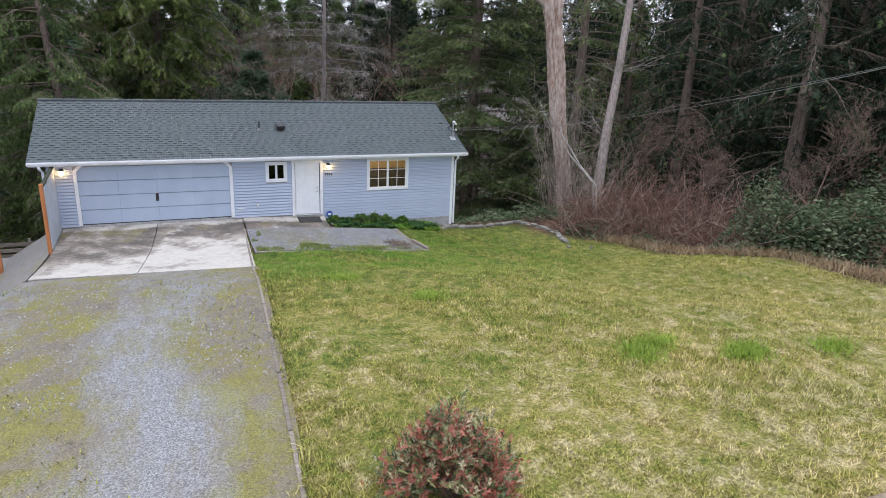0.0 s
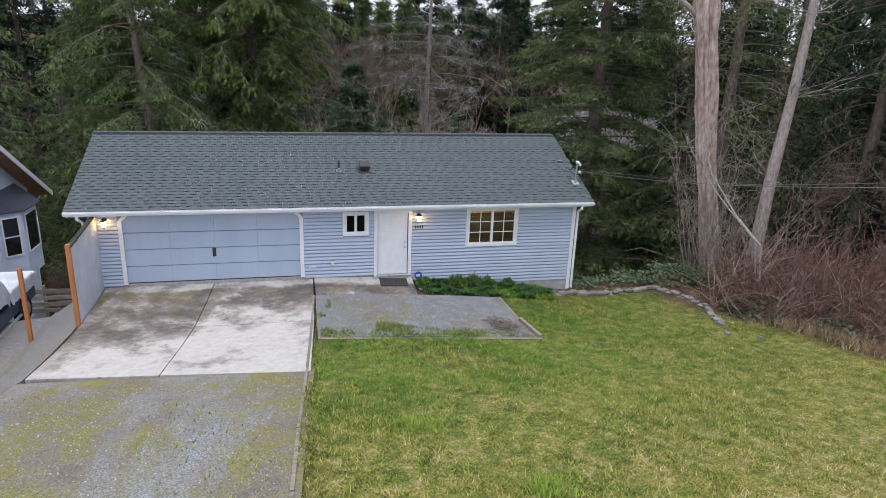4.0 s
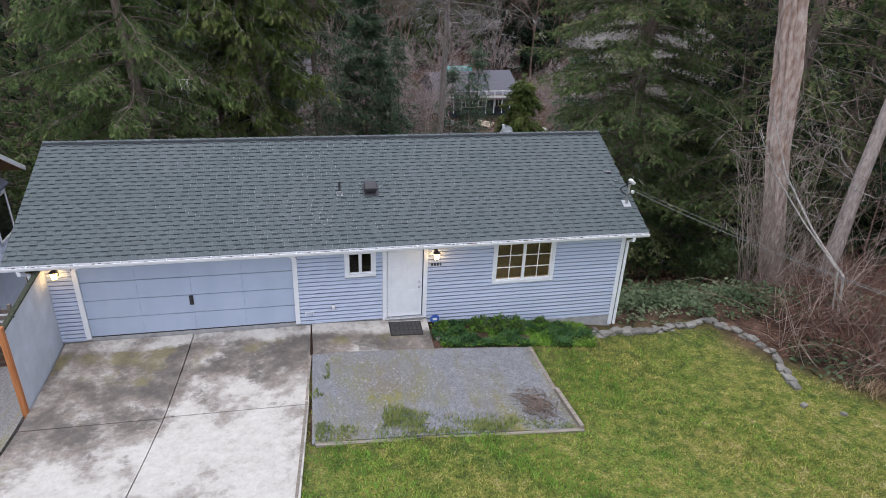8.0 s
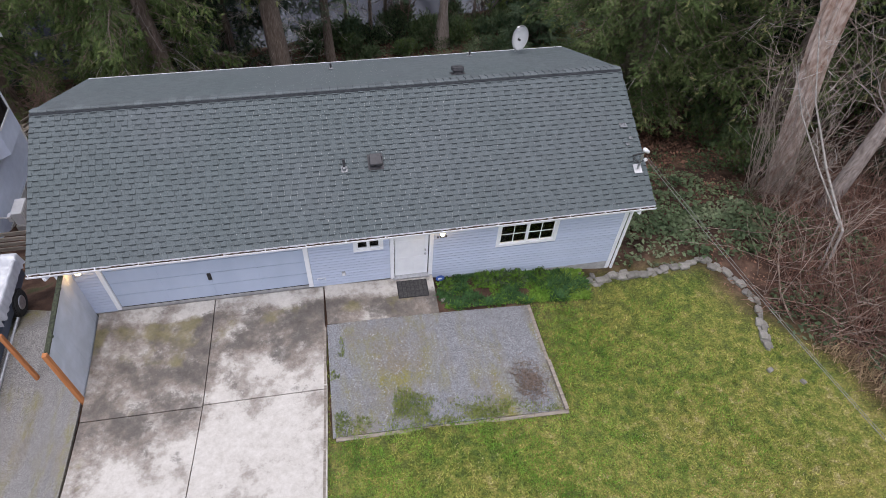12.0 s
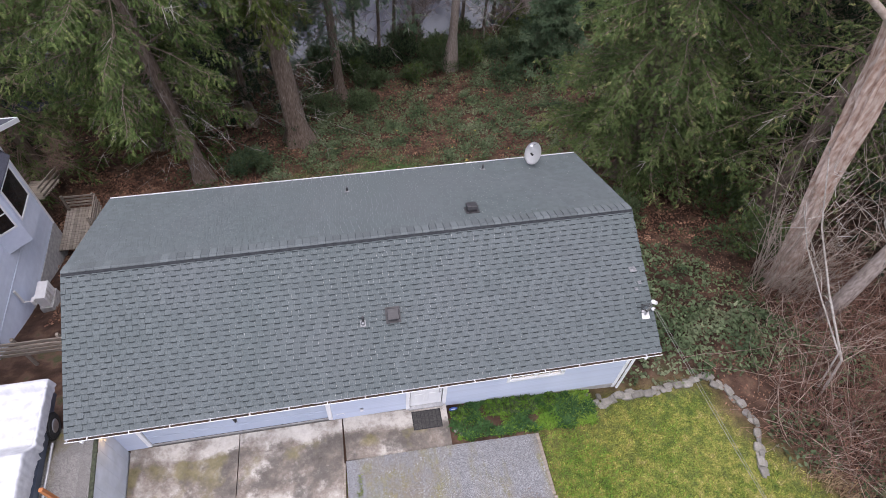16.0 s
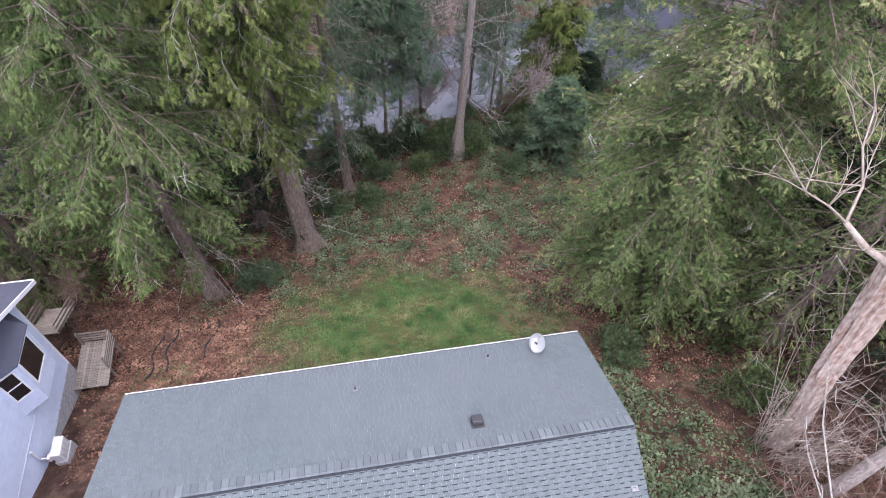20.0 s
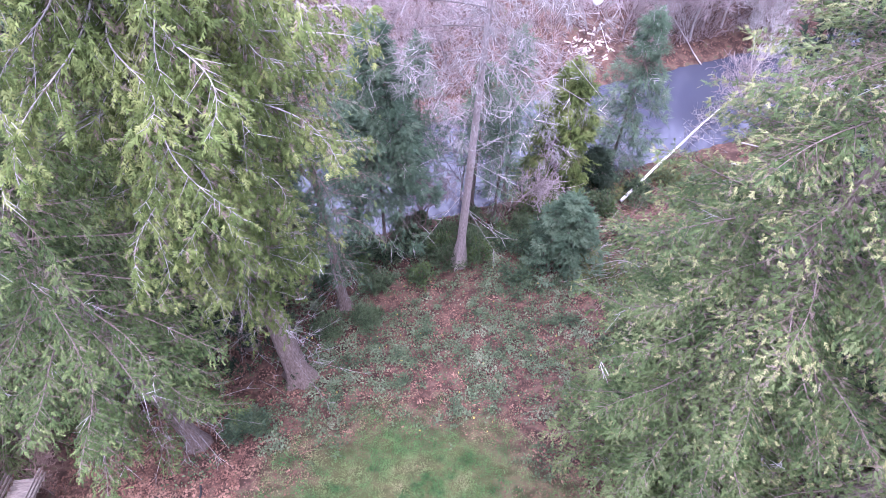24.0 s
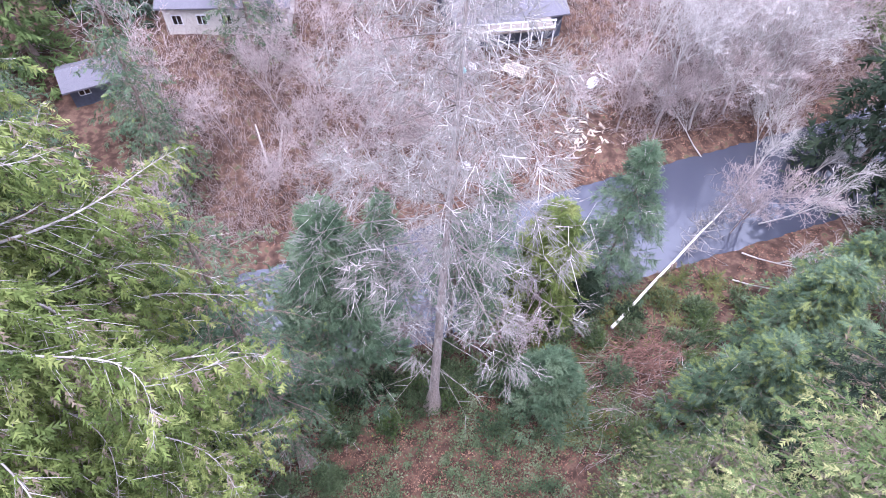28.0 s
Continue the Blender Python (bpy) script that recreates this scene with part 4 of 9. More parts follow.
    # downspouts
    for x in (RX1 - 0.42, X0 - 0.12):
        xx = X1 + 0.06 if x > 5 else X0 - 0.1
        bm = tube([(x, EAVE[0] - 0.06, 2.13), (x, EAVE[0] - 0.06, 2.06), (xx, -0.08, 1.86), (xx, -0.08, -0.8 if x > 5 else -0.4)], 0.042, 8)
        piece("downspout", bm, M["white"], house, "white downspout")


M["gutter_litter"] = material("wet_gutter_leaves", [(0.3, (0.02, 0.014, 0.011)), (0.55, (0.05, 0.034, 0.026)), (0.75, (0.16, 0.07, 0.04))], 25, 0.9, bump=0.8)
# near-black colour standing in for the shade along the ridge caps
M["ridge_shade"] = material("ridge_shade_strip", [(0.3, (0.02, 0.023, 0.028)), (0.7, (0.045, 0.05, 0.056))], 14, 0.9, bump=0.3, spec=0.15)
M["ridge"] = material("ridge_cap_shingle", [(0.3, (0.095, 0.115, 0.125)), (0.7, (0.165, 0.185, 0.195))], 40, 0.95, bump=0.5, rand=0.17, spec=0.15)
build_walls()
build_roof()


def window(x0, x1, z0, z1, label, panes, muntin=None):
    """A white-framed window with its trim, sashes, panes and bars."""
    w = thing("window", label, "window", (x0, 0, z0))
    t = 0.085
    fr = bmesh.new()
    for lo, hi in (((x0, -0.045, z0), (x1, 0.0, z0 + t)), ((x0, -0.045, z1 - t), (x1, 0.0, z1)), ((x0, -0.045, z0 + t), (x0 + t, 0.0, z1 - t)), ((x1 - t, -0.045, z0 + t), (x1, 0.0, z1 - t))):
        box(lo, hi, 0.004, fr)
    piece("window_frame", fr, M["white"], w)
    ix0, ix1, iz0, iz1 = x0 + t, x1 - t, z0 + t, z1 - t
    wd = (ix1 - ix0) / panes
    for k in range(panes):
        a, b = ix0 + wd * k, ix0 + wd * (k + 1)
        s = bmesh.new()
        q = 0.04
        for lo, hi in (((a, -0.02, iz0), (b, 0.03, iz0 + q)), ((a, -0.02, iz1 - q), (b, 0.03, iz1)), ((a, -0.02, iz0 + q), (a + q, 0.03, iz1 - q)), ((b - q, -0.02, iz0 + q), (b, 0.03, iz1 - q))):
            box(lo, hi, 0.003, s)
        sash = piece("sash", s, M["white"], w)
        p = part("pane", box((a + q, 0.004, iz0 + q), (b - q, 0.010, iz1 - q)), muntin and M["clear_glass"] or M["dark_glass"], sash)
        p.visible_shadow = False
        if muntin:
            nx, nz = muntin
            for i in range(1, nx):
                x = a + q + (wd - 2 * q) * i / nx
                part("muntin", box((x - 0.011, -0.012, iz0 + q), (x + 0.011, 0.003, iz1 - q)), M["white"], sash)
            for j in range(1, nz):
                z = iz0 + q + (iz1 - iz0 - 2 * q) * j / nz
                part("muntin", box((a + q, -0.014, z - 0.011), (b - q, 0.001, z + 0.011)), M["white"], sash)
    return w


window(6.27, 7.06, 1.24, 2.0, "small white-framed slider window with dark glass", 2)
window(10.17, 11.91, 0.76, 2.05, "white-framed double window with grid bars, lit warm inside", 2, (2, 3))


def build_room():
    """The lit room behind the large window, and a dark one behind the small."""
    r = thing("lit_room", "warm lit room behind the front window", "room", (11, 1.5, 0.1), kind="structure")
    x0, x1, y0, y1, z0, z1 = 9.2, 13.0, 0.17, 3.4, 0.1, 2.09
    piece("room_wall", box((x0, y1, z0), (x1, y1 + 0.05, z1)), M["curtain"], r)
    piece("room_wall", box((x0 - 0.05, y0, z0), (x0, y1, z1)), M["curtain"], r)
    piece("room_wall", box((x1, y0, z0), (x1 + 0.05, y1, z1)), M["curtain"], r)
    piece("room_floor", box((x0, y0, z0 - 0.05), (x1, y1, z0)), M["dark_room"], r)
    piece("room_ceiling", box((x0, y0, z1), (x1, y1, z1 + 0.01)), M["white"], r)
    piece("cabinet", box((9.5, 2.8, 0.1), (10.7, 3.38, 1.9), 0.01), M["cabinet_wood"], r)
    piece("counter", box((10.72, 2.8, 0.1), (12.9, 3.38, 1.0), 0.01), M["dark_room"], r)
    lamp = new("room_light", bpy.data.lights.new("room_light", "POINT"))
    lamp.data.energy, lamp.data.color, lamp.data.shadow_soft_size = 30, (1.0, 0.76, 0.46), 0.15
    lamp.location = (11.2, 1.8, 1.85)
    d = thing("dark_room", "unlit room behind the small window", "room", (6.6, 1, 0.9), kind="structure")
    piece("room_wall", box((5.9, 1.2, 0.9), (7.4, 1.25, 2.1)), M["dark_room"], d)
    piece("room_wall", box((5.85, 0.17, 0.9), (5.9, 1.2, 2.1)), M["dark_room"], d)
    piece("room_wall", box((7.4, 0.17, 0.9), (7.45, 1.2, 2.1)), M["dark_room"], d)


build_room()


def build_doors():
    # trim round the front door
    tr = thing("front_door", "white steel front door with a round knob and white trim", "door", (7.82, 0, -0.12))
    for lo, hi in (((7.23, -0.04, -0.12), (7.34, 0.01, 2.1)), ((8.30, -0.04, -0.12), (8.41, 0.01, 2.1)), ((7.34, -0.04, 1.93), (8.30, 0.01, 2.1))):
        piece("door_trim", box(lo, hi, 0.004), M["white"], tr)
    leaf = piece("door_leaf", box((7.36, 0.02, -0.06), (8.28, 0.065, 1.92), 0.003), M["white"], tr)
    # shallow raised panels of the leaf
    for x0, x1 in ((7.47, 7.76), (7.88, 8.17)):
        for z0, z1 in ((0.08, 0.72), (0.86, 1.4), (1.52, 1.8)):
            part("door_panel", box((x0, 0.0135, z0), (x1, 0.0205, z1), 0.006), M["white"], leaf)
    piece("threshold", box((7.3, -0.09, -0.15), (8.34, 0.03, -0.07), 0.006), M["steel"], tr)
    for z, r in ((0.82, 0.032), (0.98, 0.026)):
        bm = bmesh.new()
        bmesh.ops.create_uvsphere(bm, u_segments=12, v_segments=8, radius=r, matrix=Matrix.Translation((8.2, -0.02, z)))
        tube([(8.2, 0.02, z), (8.2, -0.02, z)], 0.014, 8, bm)
        part("knob" if z < 0.9 else "deadbolt", bm, M["steel"], leaf, "dull metal knob", True)
    mat = thing("door_mat", "black rubber doormat on the concrete step", "mat", (7.8, -0.4, -0.2))
    lie = Matrix.Translation((7.8, -0.40, -0.198)) @ Matrix.Rotation(math.atan(0.15), 4, "X") @ Matrix.Rotation(math.atan(0.045), 4, "Y")
    bm = box((-0.43, -0.27, 0.0), (0.43, 0.27, 0.02), 0.004)
    bm.transform(lie)
    m = piece("rubber_pad", bm, M["rubber"], mat)
    for i in range(7):
        for j in range(3):
            bm = box((-0.4 + i * 0.116, -0.245 + j * 0.168, 0.02), (-0.3 + i * 0.116, -0.09 + j * 0.168, 0.026))
            bm.transform(lie)
            part("mat_block", bm, M["mat_grey"], m)
    # garage door
    gd = thing("garage_door", "pale blue sectional garage door, closed", "garage door", (2.55, 0, 0))
    rows = [0.0, 0.5, 1.0, 1.5, 2.0]
    cols = [0.11, 1.33, 2.55, 3.76, 4.98]
    for j in range(4):
        for i in range(4):
            x0, x1, z0, z1 = cols[i] + 0.001, cols[i + 1] - 0.001, rows[j] + 0.009, rows[j + 1] - 0.009
            bm = box((x0, 0.03, z0), (x1, 0.09, z1), 0.004)
            piece("door_section", bm, M["garage"], gd)
    piece("weather_seal", box((0.11, 0.03, -0.03), (4.98, 0.08, 0.004)), M["rubber"], gd)
    bm = tube([(2.52, 0.03, 0.94), (2.52, -0.03, 0.92), (2.52, -0.03, 0.78), (2.52, 0.03, 0.76)], 0.014, 8)
    box((2.47, 0.015, 0.72), (2.57, 0.032, 0.99), 0.006, bm)
    piece("handle", bm, M["black"], gd, "black pull handle")
    for x0, x1, dx in ((0.0, 0.11, 1), (4.98, 5.1, -1)):
        piece("garage_trim", box((x0, -0.04, -0.03), (x1, 0.02, 1.86), 0.004), M["white"], gd, "white trim board")
        xi = x0 if dx > 0 else x1
        w = 0.12 * dx
        v = [(xi, -0.04, 1.86), (xi + w, -0.04, 1.86), (xi + w, 0.02, 1.86), (xi, 0.02, 1.86)]
        v += [(xi + 0.22 * dx, -0.04, 2.1), (xi + 0.37 * dx, -0.04, 2.1), (xi + 0.37 * dx, 0.02, 2.1), (xi + 0.22 * dx, 0.02, 2.1)]
        slab_box(v, "garage_trim", M["white"], gd, "white slanting trim board")
    piece("header", box((0.11, 0.03, 2.0), (4.98, 0.1, 2.13)), M["garage"], gd)


build_doors()


def wall_lamp(x, z):
    """A black lantern on a bracket with a lit amber glass."""
    l = thing("wall_lamp", "black lantern wall lamp, lit with a warm glow", "lamp", (x, 0, z), "lamps on the front wall")
    piece("backplate", box((x - 0.055, -0.04, z - 0.12), (x + 0.055, -0.018, z + 0.1), 0.01), M["black"], l)
    piece("arm", tube([(x, -0.03, z + 0.02), (x, -0.1, z + 0.07), (x, -0.16, z + 0.05)], 0.012, 8), M["black"], l)
    bm = bmesh.new()
    bmesh.ops.create_cone(bm, cap_ends=True, segments=8, radius1=0.055, radius2=0.085, depth=0.17, matrix=Matrix.Translation((x, -0.16, z - 0.03)))
    g = piece("lamp_glass", bm, M["lamp_glow"], l, "glowing amber glass")
    bm = bmesh.new()
    bmesh.ops.create_cone(bm, cap_ends=True, segments=8, radius1=0.1, radius2=0.02, depth=0.07, matrix=Matrix.Translation((x, -0.16, z + 0.09)))
    piece("cap", bm, M["black"], l)
    bm = bmesh.new()
    bmesh.ops.create_cone(bm, cap_ends=True, segments=8, radius1=0.02, radius2=0.06, depth=0.04, matrix=Matrix.Translation((x, -0.16, z - 0.135)))
    piece("foot", bm, M["black"], l)
    p = new("lantern_light", bpy.data.lights.new("lantern_light", "POINT"))
    p.data.energy, p.data.color, p.data.shadow_soft_size = 0.9, (1.0, 0.62, 0.24), 0.06
    p.location = (x, -0.29, z - 0.05)


wall_lamp(-0.31, 1.86)
wall_lamp(8.61, 1.80)


def build_wall_details():
    n = thing("house_number", "dark figures beside the front door, unreadable", "house number", (8.6, 0, 1.46))
    for i in range(4):
        piece("figure", box((8.5 + i * 0.075, -0.035, 1.40), (8.545 + i * 0.075, -0.018, 1.52), 0.003), M["black"], n)
    o = thing("outdoor_outlet", "grey outdoor electric outlet on the siding", "outlet", (5.95, 0, 0.39))
    piece("outlet_box", box((5.9, -0.07, 0.33), (6.0, -0.02, 0.47), 0.008), M["steel"], o)
    piece("outlet_cover", box((5.91, -0.085, 0.35), (5.99, -0.07, 0.45), 0.006), M["plastic_white"], o)
    v = thing("wall_vent", "small white louvred vent low on the siding", "vent", (5.33, 0, 0.25))
    piece("vent_frame", box((5.23, -0.04, 0.19), (5.45, -0.02, 0.31), 0.004), M["plastic_white"], v)
    for k in range(3):
        piece("slat", box((5.25, -0.055, 0.205 + k * 0.032), (5.43, -0.04, 0.222 + k * 0.032)), M["siding"], v)
    s = thing("yard_sign", "small blue and white sign on a stake", "sign", (8.6, -0.25, -0.4))
    piece("stake", tube([(8.6, -0.25, -0.5), (8.6, -0.25, -0.12)], 0.01, 6), M["steel"], s)
    bm = bmesh.new()
    bmesh.ops.create_cone(bm, cap_ends=True, segments=8, radius1=0.13, radius2=0.13, depth=0.012, matrix=Matrix.LocRotScale((8.6, -0.265, -0.05), Euler((radians(90), radians(22.5), 0)), None))
    bd = piece("sign_board", bm, M["sign_blue"], s, "blue eight-sided board")
    part("sign_mark", box((8.54, -0.276, -0.09), (8.66, -0.2715, -0.02), 0.003), M["plastic_white"], bd)


M["sign_blue"] = material("blue_sign", [(0.3, (0.03, 0.08, 0.35)), (0.7, (0.05, 0.12, 0.45))], 8, 0.5, bump=0.0)
build_wall_details()


def roof_point(x, y):
    if y < RIDGE[0]:
        return (x, y, interp(y, [EAVE[0], RIDGE[0]], [EAVE[1], RIDGE[1]]) + 0.01)
    return (x, y, interp(y, [RIDGE[0], BACK[0]], [RIDGE[1], BACK[1]]) + 0.01)


def build_roof_things():
    for x, y in ((7.08, 1.38), (9.8, 4.28)):
        p = roof_point(x, y)
        k = 0.43 if y < RIDGE[0] else -0.48
        t = thing("roof_vent", "dark square metal roof vent among the shingles", "vent", p, "roof vents")
        rot = Matrix.Translation(p) @ Matrix.Rotation(math.atan(k), 4, "X")
        bm = box((-0.2, -0.22, 0), (0.2, 0.22, 0.014), 0.003)
        bm.transform(rot)
        piece("flashing", bm, M["vent"], t)
        bm = box((-0.16, -0.16, 0.07), (0.16, 0.16, 0.2), 0.02)
        box((-0.12, -0.12, 0.01), (0.12, 0.12, 0.08), bm=bm)
        bm.transform(rot)
        piece("hood", bm, M["vent"], t)
    for x, y, h in ((6.27, 1.27, 0.34), (6.27, 6.35, 0.22), (10.83, 6.98, 0.22)):
        p = roof_point(x, y)
        k = 0.43 if y < RIDGE[0] else -0.48
        t = thing("plumbing_vent", "thin vent pipe with a metal flashing on the roof", "vent pipe", p, "vent pipes")
        bm = tube([p, (p[0], p[1], p[2] + h)], 0.03, 10)
        piece("pipe", bm, M["vent"], t)
        bm = box((-0.08, -0.1, 0.016), (0.08, 0.08, 0.022), 0.002)
        bmesh.ops.create_cone(bm, cap_ends=True, segments=12, radius1=0.075, radius2=0.035, depth=0.09, matrix=Matrix.Translation((0, 0, 0.05)))
        bm.transform(Matrix.Translation(p) @ Matrix.Rotation(math.atan(k), 4, "X"))
        piece("flashing", bm, M["dull_flashing"], t)
    # service mast with its weatherhead, cables and flashing
    p = roof_point(14.06, 0.55)
    t = thing("service_mast", "grey electric service mast with a weatherhead and looping cables", "mast", p)
    piece("mast_pipe", tube([(p[0], p[1], p[2] - 0.1), (p[0], p[1], p[2] + 0.62)], 0.035, 10), M["steel"], t)
    bm = box((-0.11, -0.13, 0), (0.11, 0.13, 0.014), 0.003)
    bm.transform(Matrix.Translation(p) @ Matrix.Rotation(math.atan(0.43), 4, "X"))
    piece("flashing", bm, M["steel"], t)
    bm = bmesh.new()
    bmesh.ops.create_uvsphere(bm, u_segments=12, v_segments=8, radius=0.078, matrix=Matrix.LocRotScale((p[0] + 0.03, p[1], p[2] + 0.66), Euler((0, 0.5, 0)), (1.1, 0.9, 0.75)))
    tube([(p[0] + 0.03, p[1], p[2] + 0.64), (p[0] + 0.14, p[1], p[2] + 0.58)], 0.05, 10, bm)
    piece("weatherhead", bm, M["plastic_white"], t, "pale weatherhead", True)
    bm = bmesh.new()
    bmesh.ops.create_uvsphere(bm, u_segments=10, v_segments=8, radius=0.055, matrix=Matrix.Translation((p[0] + 0.1, p[1] - 0.05, p[2] + 0.36)))
    piece("insulator", bm, M["plastic_white"], t, "white insulator knob", True)
    for k in range(3):
        c = [(p[0] + 0.1, p[1], p[2] + 0.6), (p[0] - 0.12 - 0.05 * k, p[1] - 0.1 + 0.1 * k, p[2] + 0.62 - 0.1 * k), (p[0] - 0.2 - 0.04 * k, p[1] + 0.1 - 0.12 * k, p[2] + 0.4), (p[0] - 0.05, p[1] - 0.05, p[2] + 0.26), (p[0] + 0.1, p[1] - 0.05, p[2] + 0.36)]
        piece("cable", tube(c, 0.011, 6), M["black"], t)
    # the service drop across the garden
    a = Vector((p[0] + 0.1, p[1] - 0.05, p[2] + 0.4))
    b = Vector((16.2, -36.1, 13.85))
    pts = []
    for i in range(41):
        u = i / 40
        q = a.lerp(b, u)
        q.z -= 1.77 * 4 * u * (1 - u)
        pts.append(q)
    w = thing("overhead_cable", "sagging overhead electric cable", "cable", a)
    piece("cable", tube(pts, 0.007, 6), M["grey_cable"], w)
    piece("cable", tube([q + Vector((0.02, 0.05, 0.05 + 0.03 * math.sin(i * 0.6))) for i, q in enumerate(pts)], 0.005, 5), M["grey_cable"], w)
    # little brackets on the slope
    for x, y, s in ((13.95, 1.75, 0.1), (14.08, 1.38, 0.05), (13.95, 1.22, 0.05)):
        q = roof_point(x, y)
        t = thing("roof_bracket", "small rusted anchor bracket on the shingles", "bracket", q, "roof brackets")
        bm = box((q[0] - s, q[1] - s, q[2] + 0.01), (q[0] + s, q[1] + s, q[2] + 0.03), 0.004)
        tube([(q[0] - s * 0.6, q[1], q[2] + 0.02), (q[0], q[1], q[2] + 0.02 + s), (q[0] + s * 0.6, q[1], q[2] + 0.02)], 0.012, 6, bm)
        piece("anchor", bm, M["dull_flashing"], t)
    # satellite dish
    q = roof_point(12.45, 7.15)
    t = thing("satellite_dish", "white satellite dish on a bent mast at the back eave", "satellite dish", q)
    piece("mast", tube([q, (q[0], q[1], q[2] + 0.35), (q[0] + 0.05, q[1] - 0.1, q[2] + 0.6)], 0.025, 8), M["steel"], t)
    bm = bmesh.new()
    rings, n = 6, 28
    vs = [[bm.verts.new((0, 0, 0))]]
    for i in range(1, rings + 1):
        r = i / rings
        vs.append([bm.verts.new((0.31 * r * math.cos(2 * math.pi * k / n), 0.41 * r * math.sin(2 * math.pi * k / n), 0.09 * r * r)) for k in range(n)])
    for k in range(n):
        bm.faces.new((vs[0][0], vs[1][k], vs[1][(k + 1) % n]))
    for i in range(1, rings):
        for k in range(n):
            bm.faces.new((vs[i][k], vs[i + 1][k], vs[i + 1][(k + 1) % n], vs[i][(k + 1) % n]))
    bmesh.ops.solidify(bm, geom=bm.faces[:], thickness=0.012)
    face = look((q[0] + 0.1, q[1] - 0.15, q[2] + 0.62), (q[0] - 7.5, q[1] - 5.0, q[2] + 4.4))
    turn = face @ Matrix.Rotation(math.pi, 4, "X")
    bm.transform(turn)
    d = piece("dish", bm, M["plastic_white"], t, "white oval dish", True)
    tip = turn @ Vector((0, -0.36, 0.42))
    low = turn @ Vector((0, -0.39, 0.06))
    piece("feed_arm", tube([low, tip], 0.016, 8), M["steel"], t)
    bm = tube([tip, tip + (turn.to_3x3() @ Vector((0, 0.1, -0.08)))], 0.045, 10)
    piece("receiver", bm, M["plastic_white"], t)
    part("badge", box((-0.06, 0.05, 0), (0.06, 0.12, 0.004)), M["black"], d, "dark badge").matrix_basis = turn @ Matrix.Translation((0.05, 0.0, 0.018))


M["grey_cable"] = material("weathered_cable", [(0.3, (0.13, 0.13, 0.13)), (0.7, (0.26, 0.26, 0.25))], 10, 0.7, bump=0.1)
M["dull_flashing"] = material("dull_flashing_metal", [(0.3, (0.16, 0.17, 0.18)), (0.7, (0.3, 0.31, 0.33))], 14, 0.6, metal=0.3, bump=0.1)
M["vent"] = material("dark_vent_metal", [(0.3, (0.03, 0.03, 0.035)), (0.7, (0.06, 0.06, 0.068))], 10, 0.5, bump=0.1)
build_roof_things()


# ---- fence and post beside the drive ----
def build_fence():
    f = thing("side_fence", "pale blue board fence with mossy cap and orange post", "fence", (-0.55, -1.2, -0.3))
    n = 8
    for i in range(n):
        y0, y1 = -0.06 - i * 2.36 / n, -0.06 - (i + 1) * 2.36 / n + 0.004
        zt = 2.08 - 0.03 * i
        piece("fence_board", box((-0.575, y1, -0.75), (-0.53, y0, zt - 0.02), 0.003), M["fence"], f)
    v = [(-0.60, -2.46, 1.84), (-0.50, -2.46, 1.84), (-0.50, -0.06, 2.06), (-0.60, -0.06, 2.06), (-0.60, -2.46, 1.89), (-0.50, -2.46, 1.89), (-0.50, -0.06, 2.11), (-0.60, -0.06, 2.11)]
    slab_box(v, "fence_cap", M["moss"], f, "mossy dark cap rail")
    piece("end_post", box((-0.60, -2.55, -0.85), (-0.50, -2.44, 1.96), 0.006), M["orange_wood"], f, "orange-stained end post")
    rng = random.Random(9)
    bm = bmesh.new()
    for i in range(60):
        y = rng.uniform(-2.4, -0.1)
        z = 2.08 + y * 0.09
        s = rng.uniform(0.015, 0.04)
        bmesh.ops.create_icosphere(bm, subdivisions=1, radius=s, matrix=Matrix.LocRotScale((-0.55 + rng.uniform(-0.05, 0.05), y, z), None, (1, 1.4, 0.7)))
    piece("moss", bm, M["moss"], f, "clumps of dark moss")
    p = thing("fence_post", "orange-stained wooden post in the gravel", "post", (-2.2, -1.1, float(land(-2.2, -1.1))))
    piece("post", box((-2.25, -1.15, -1.6), (-2.15, -1.05, 0.95), 0.006), M["orange_wood"], p)


build_fence()


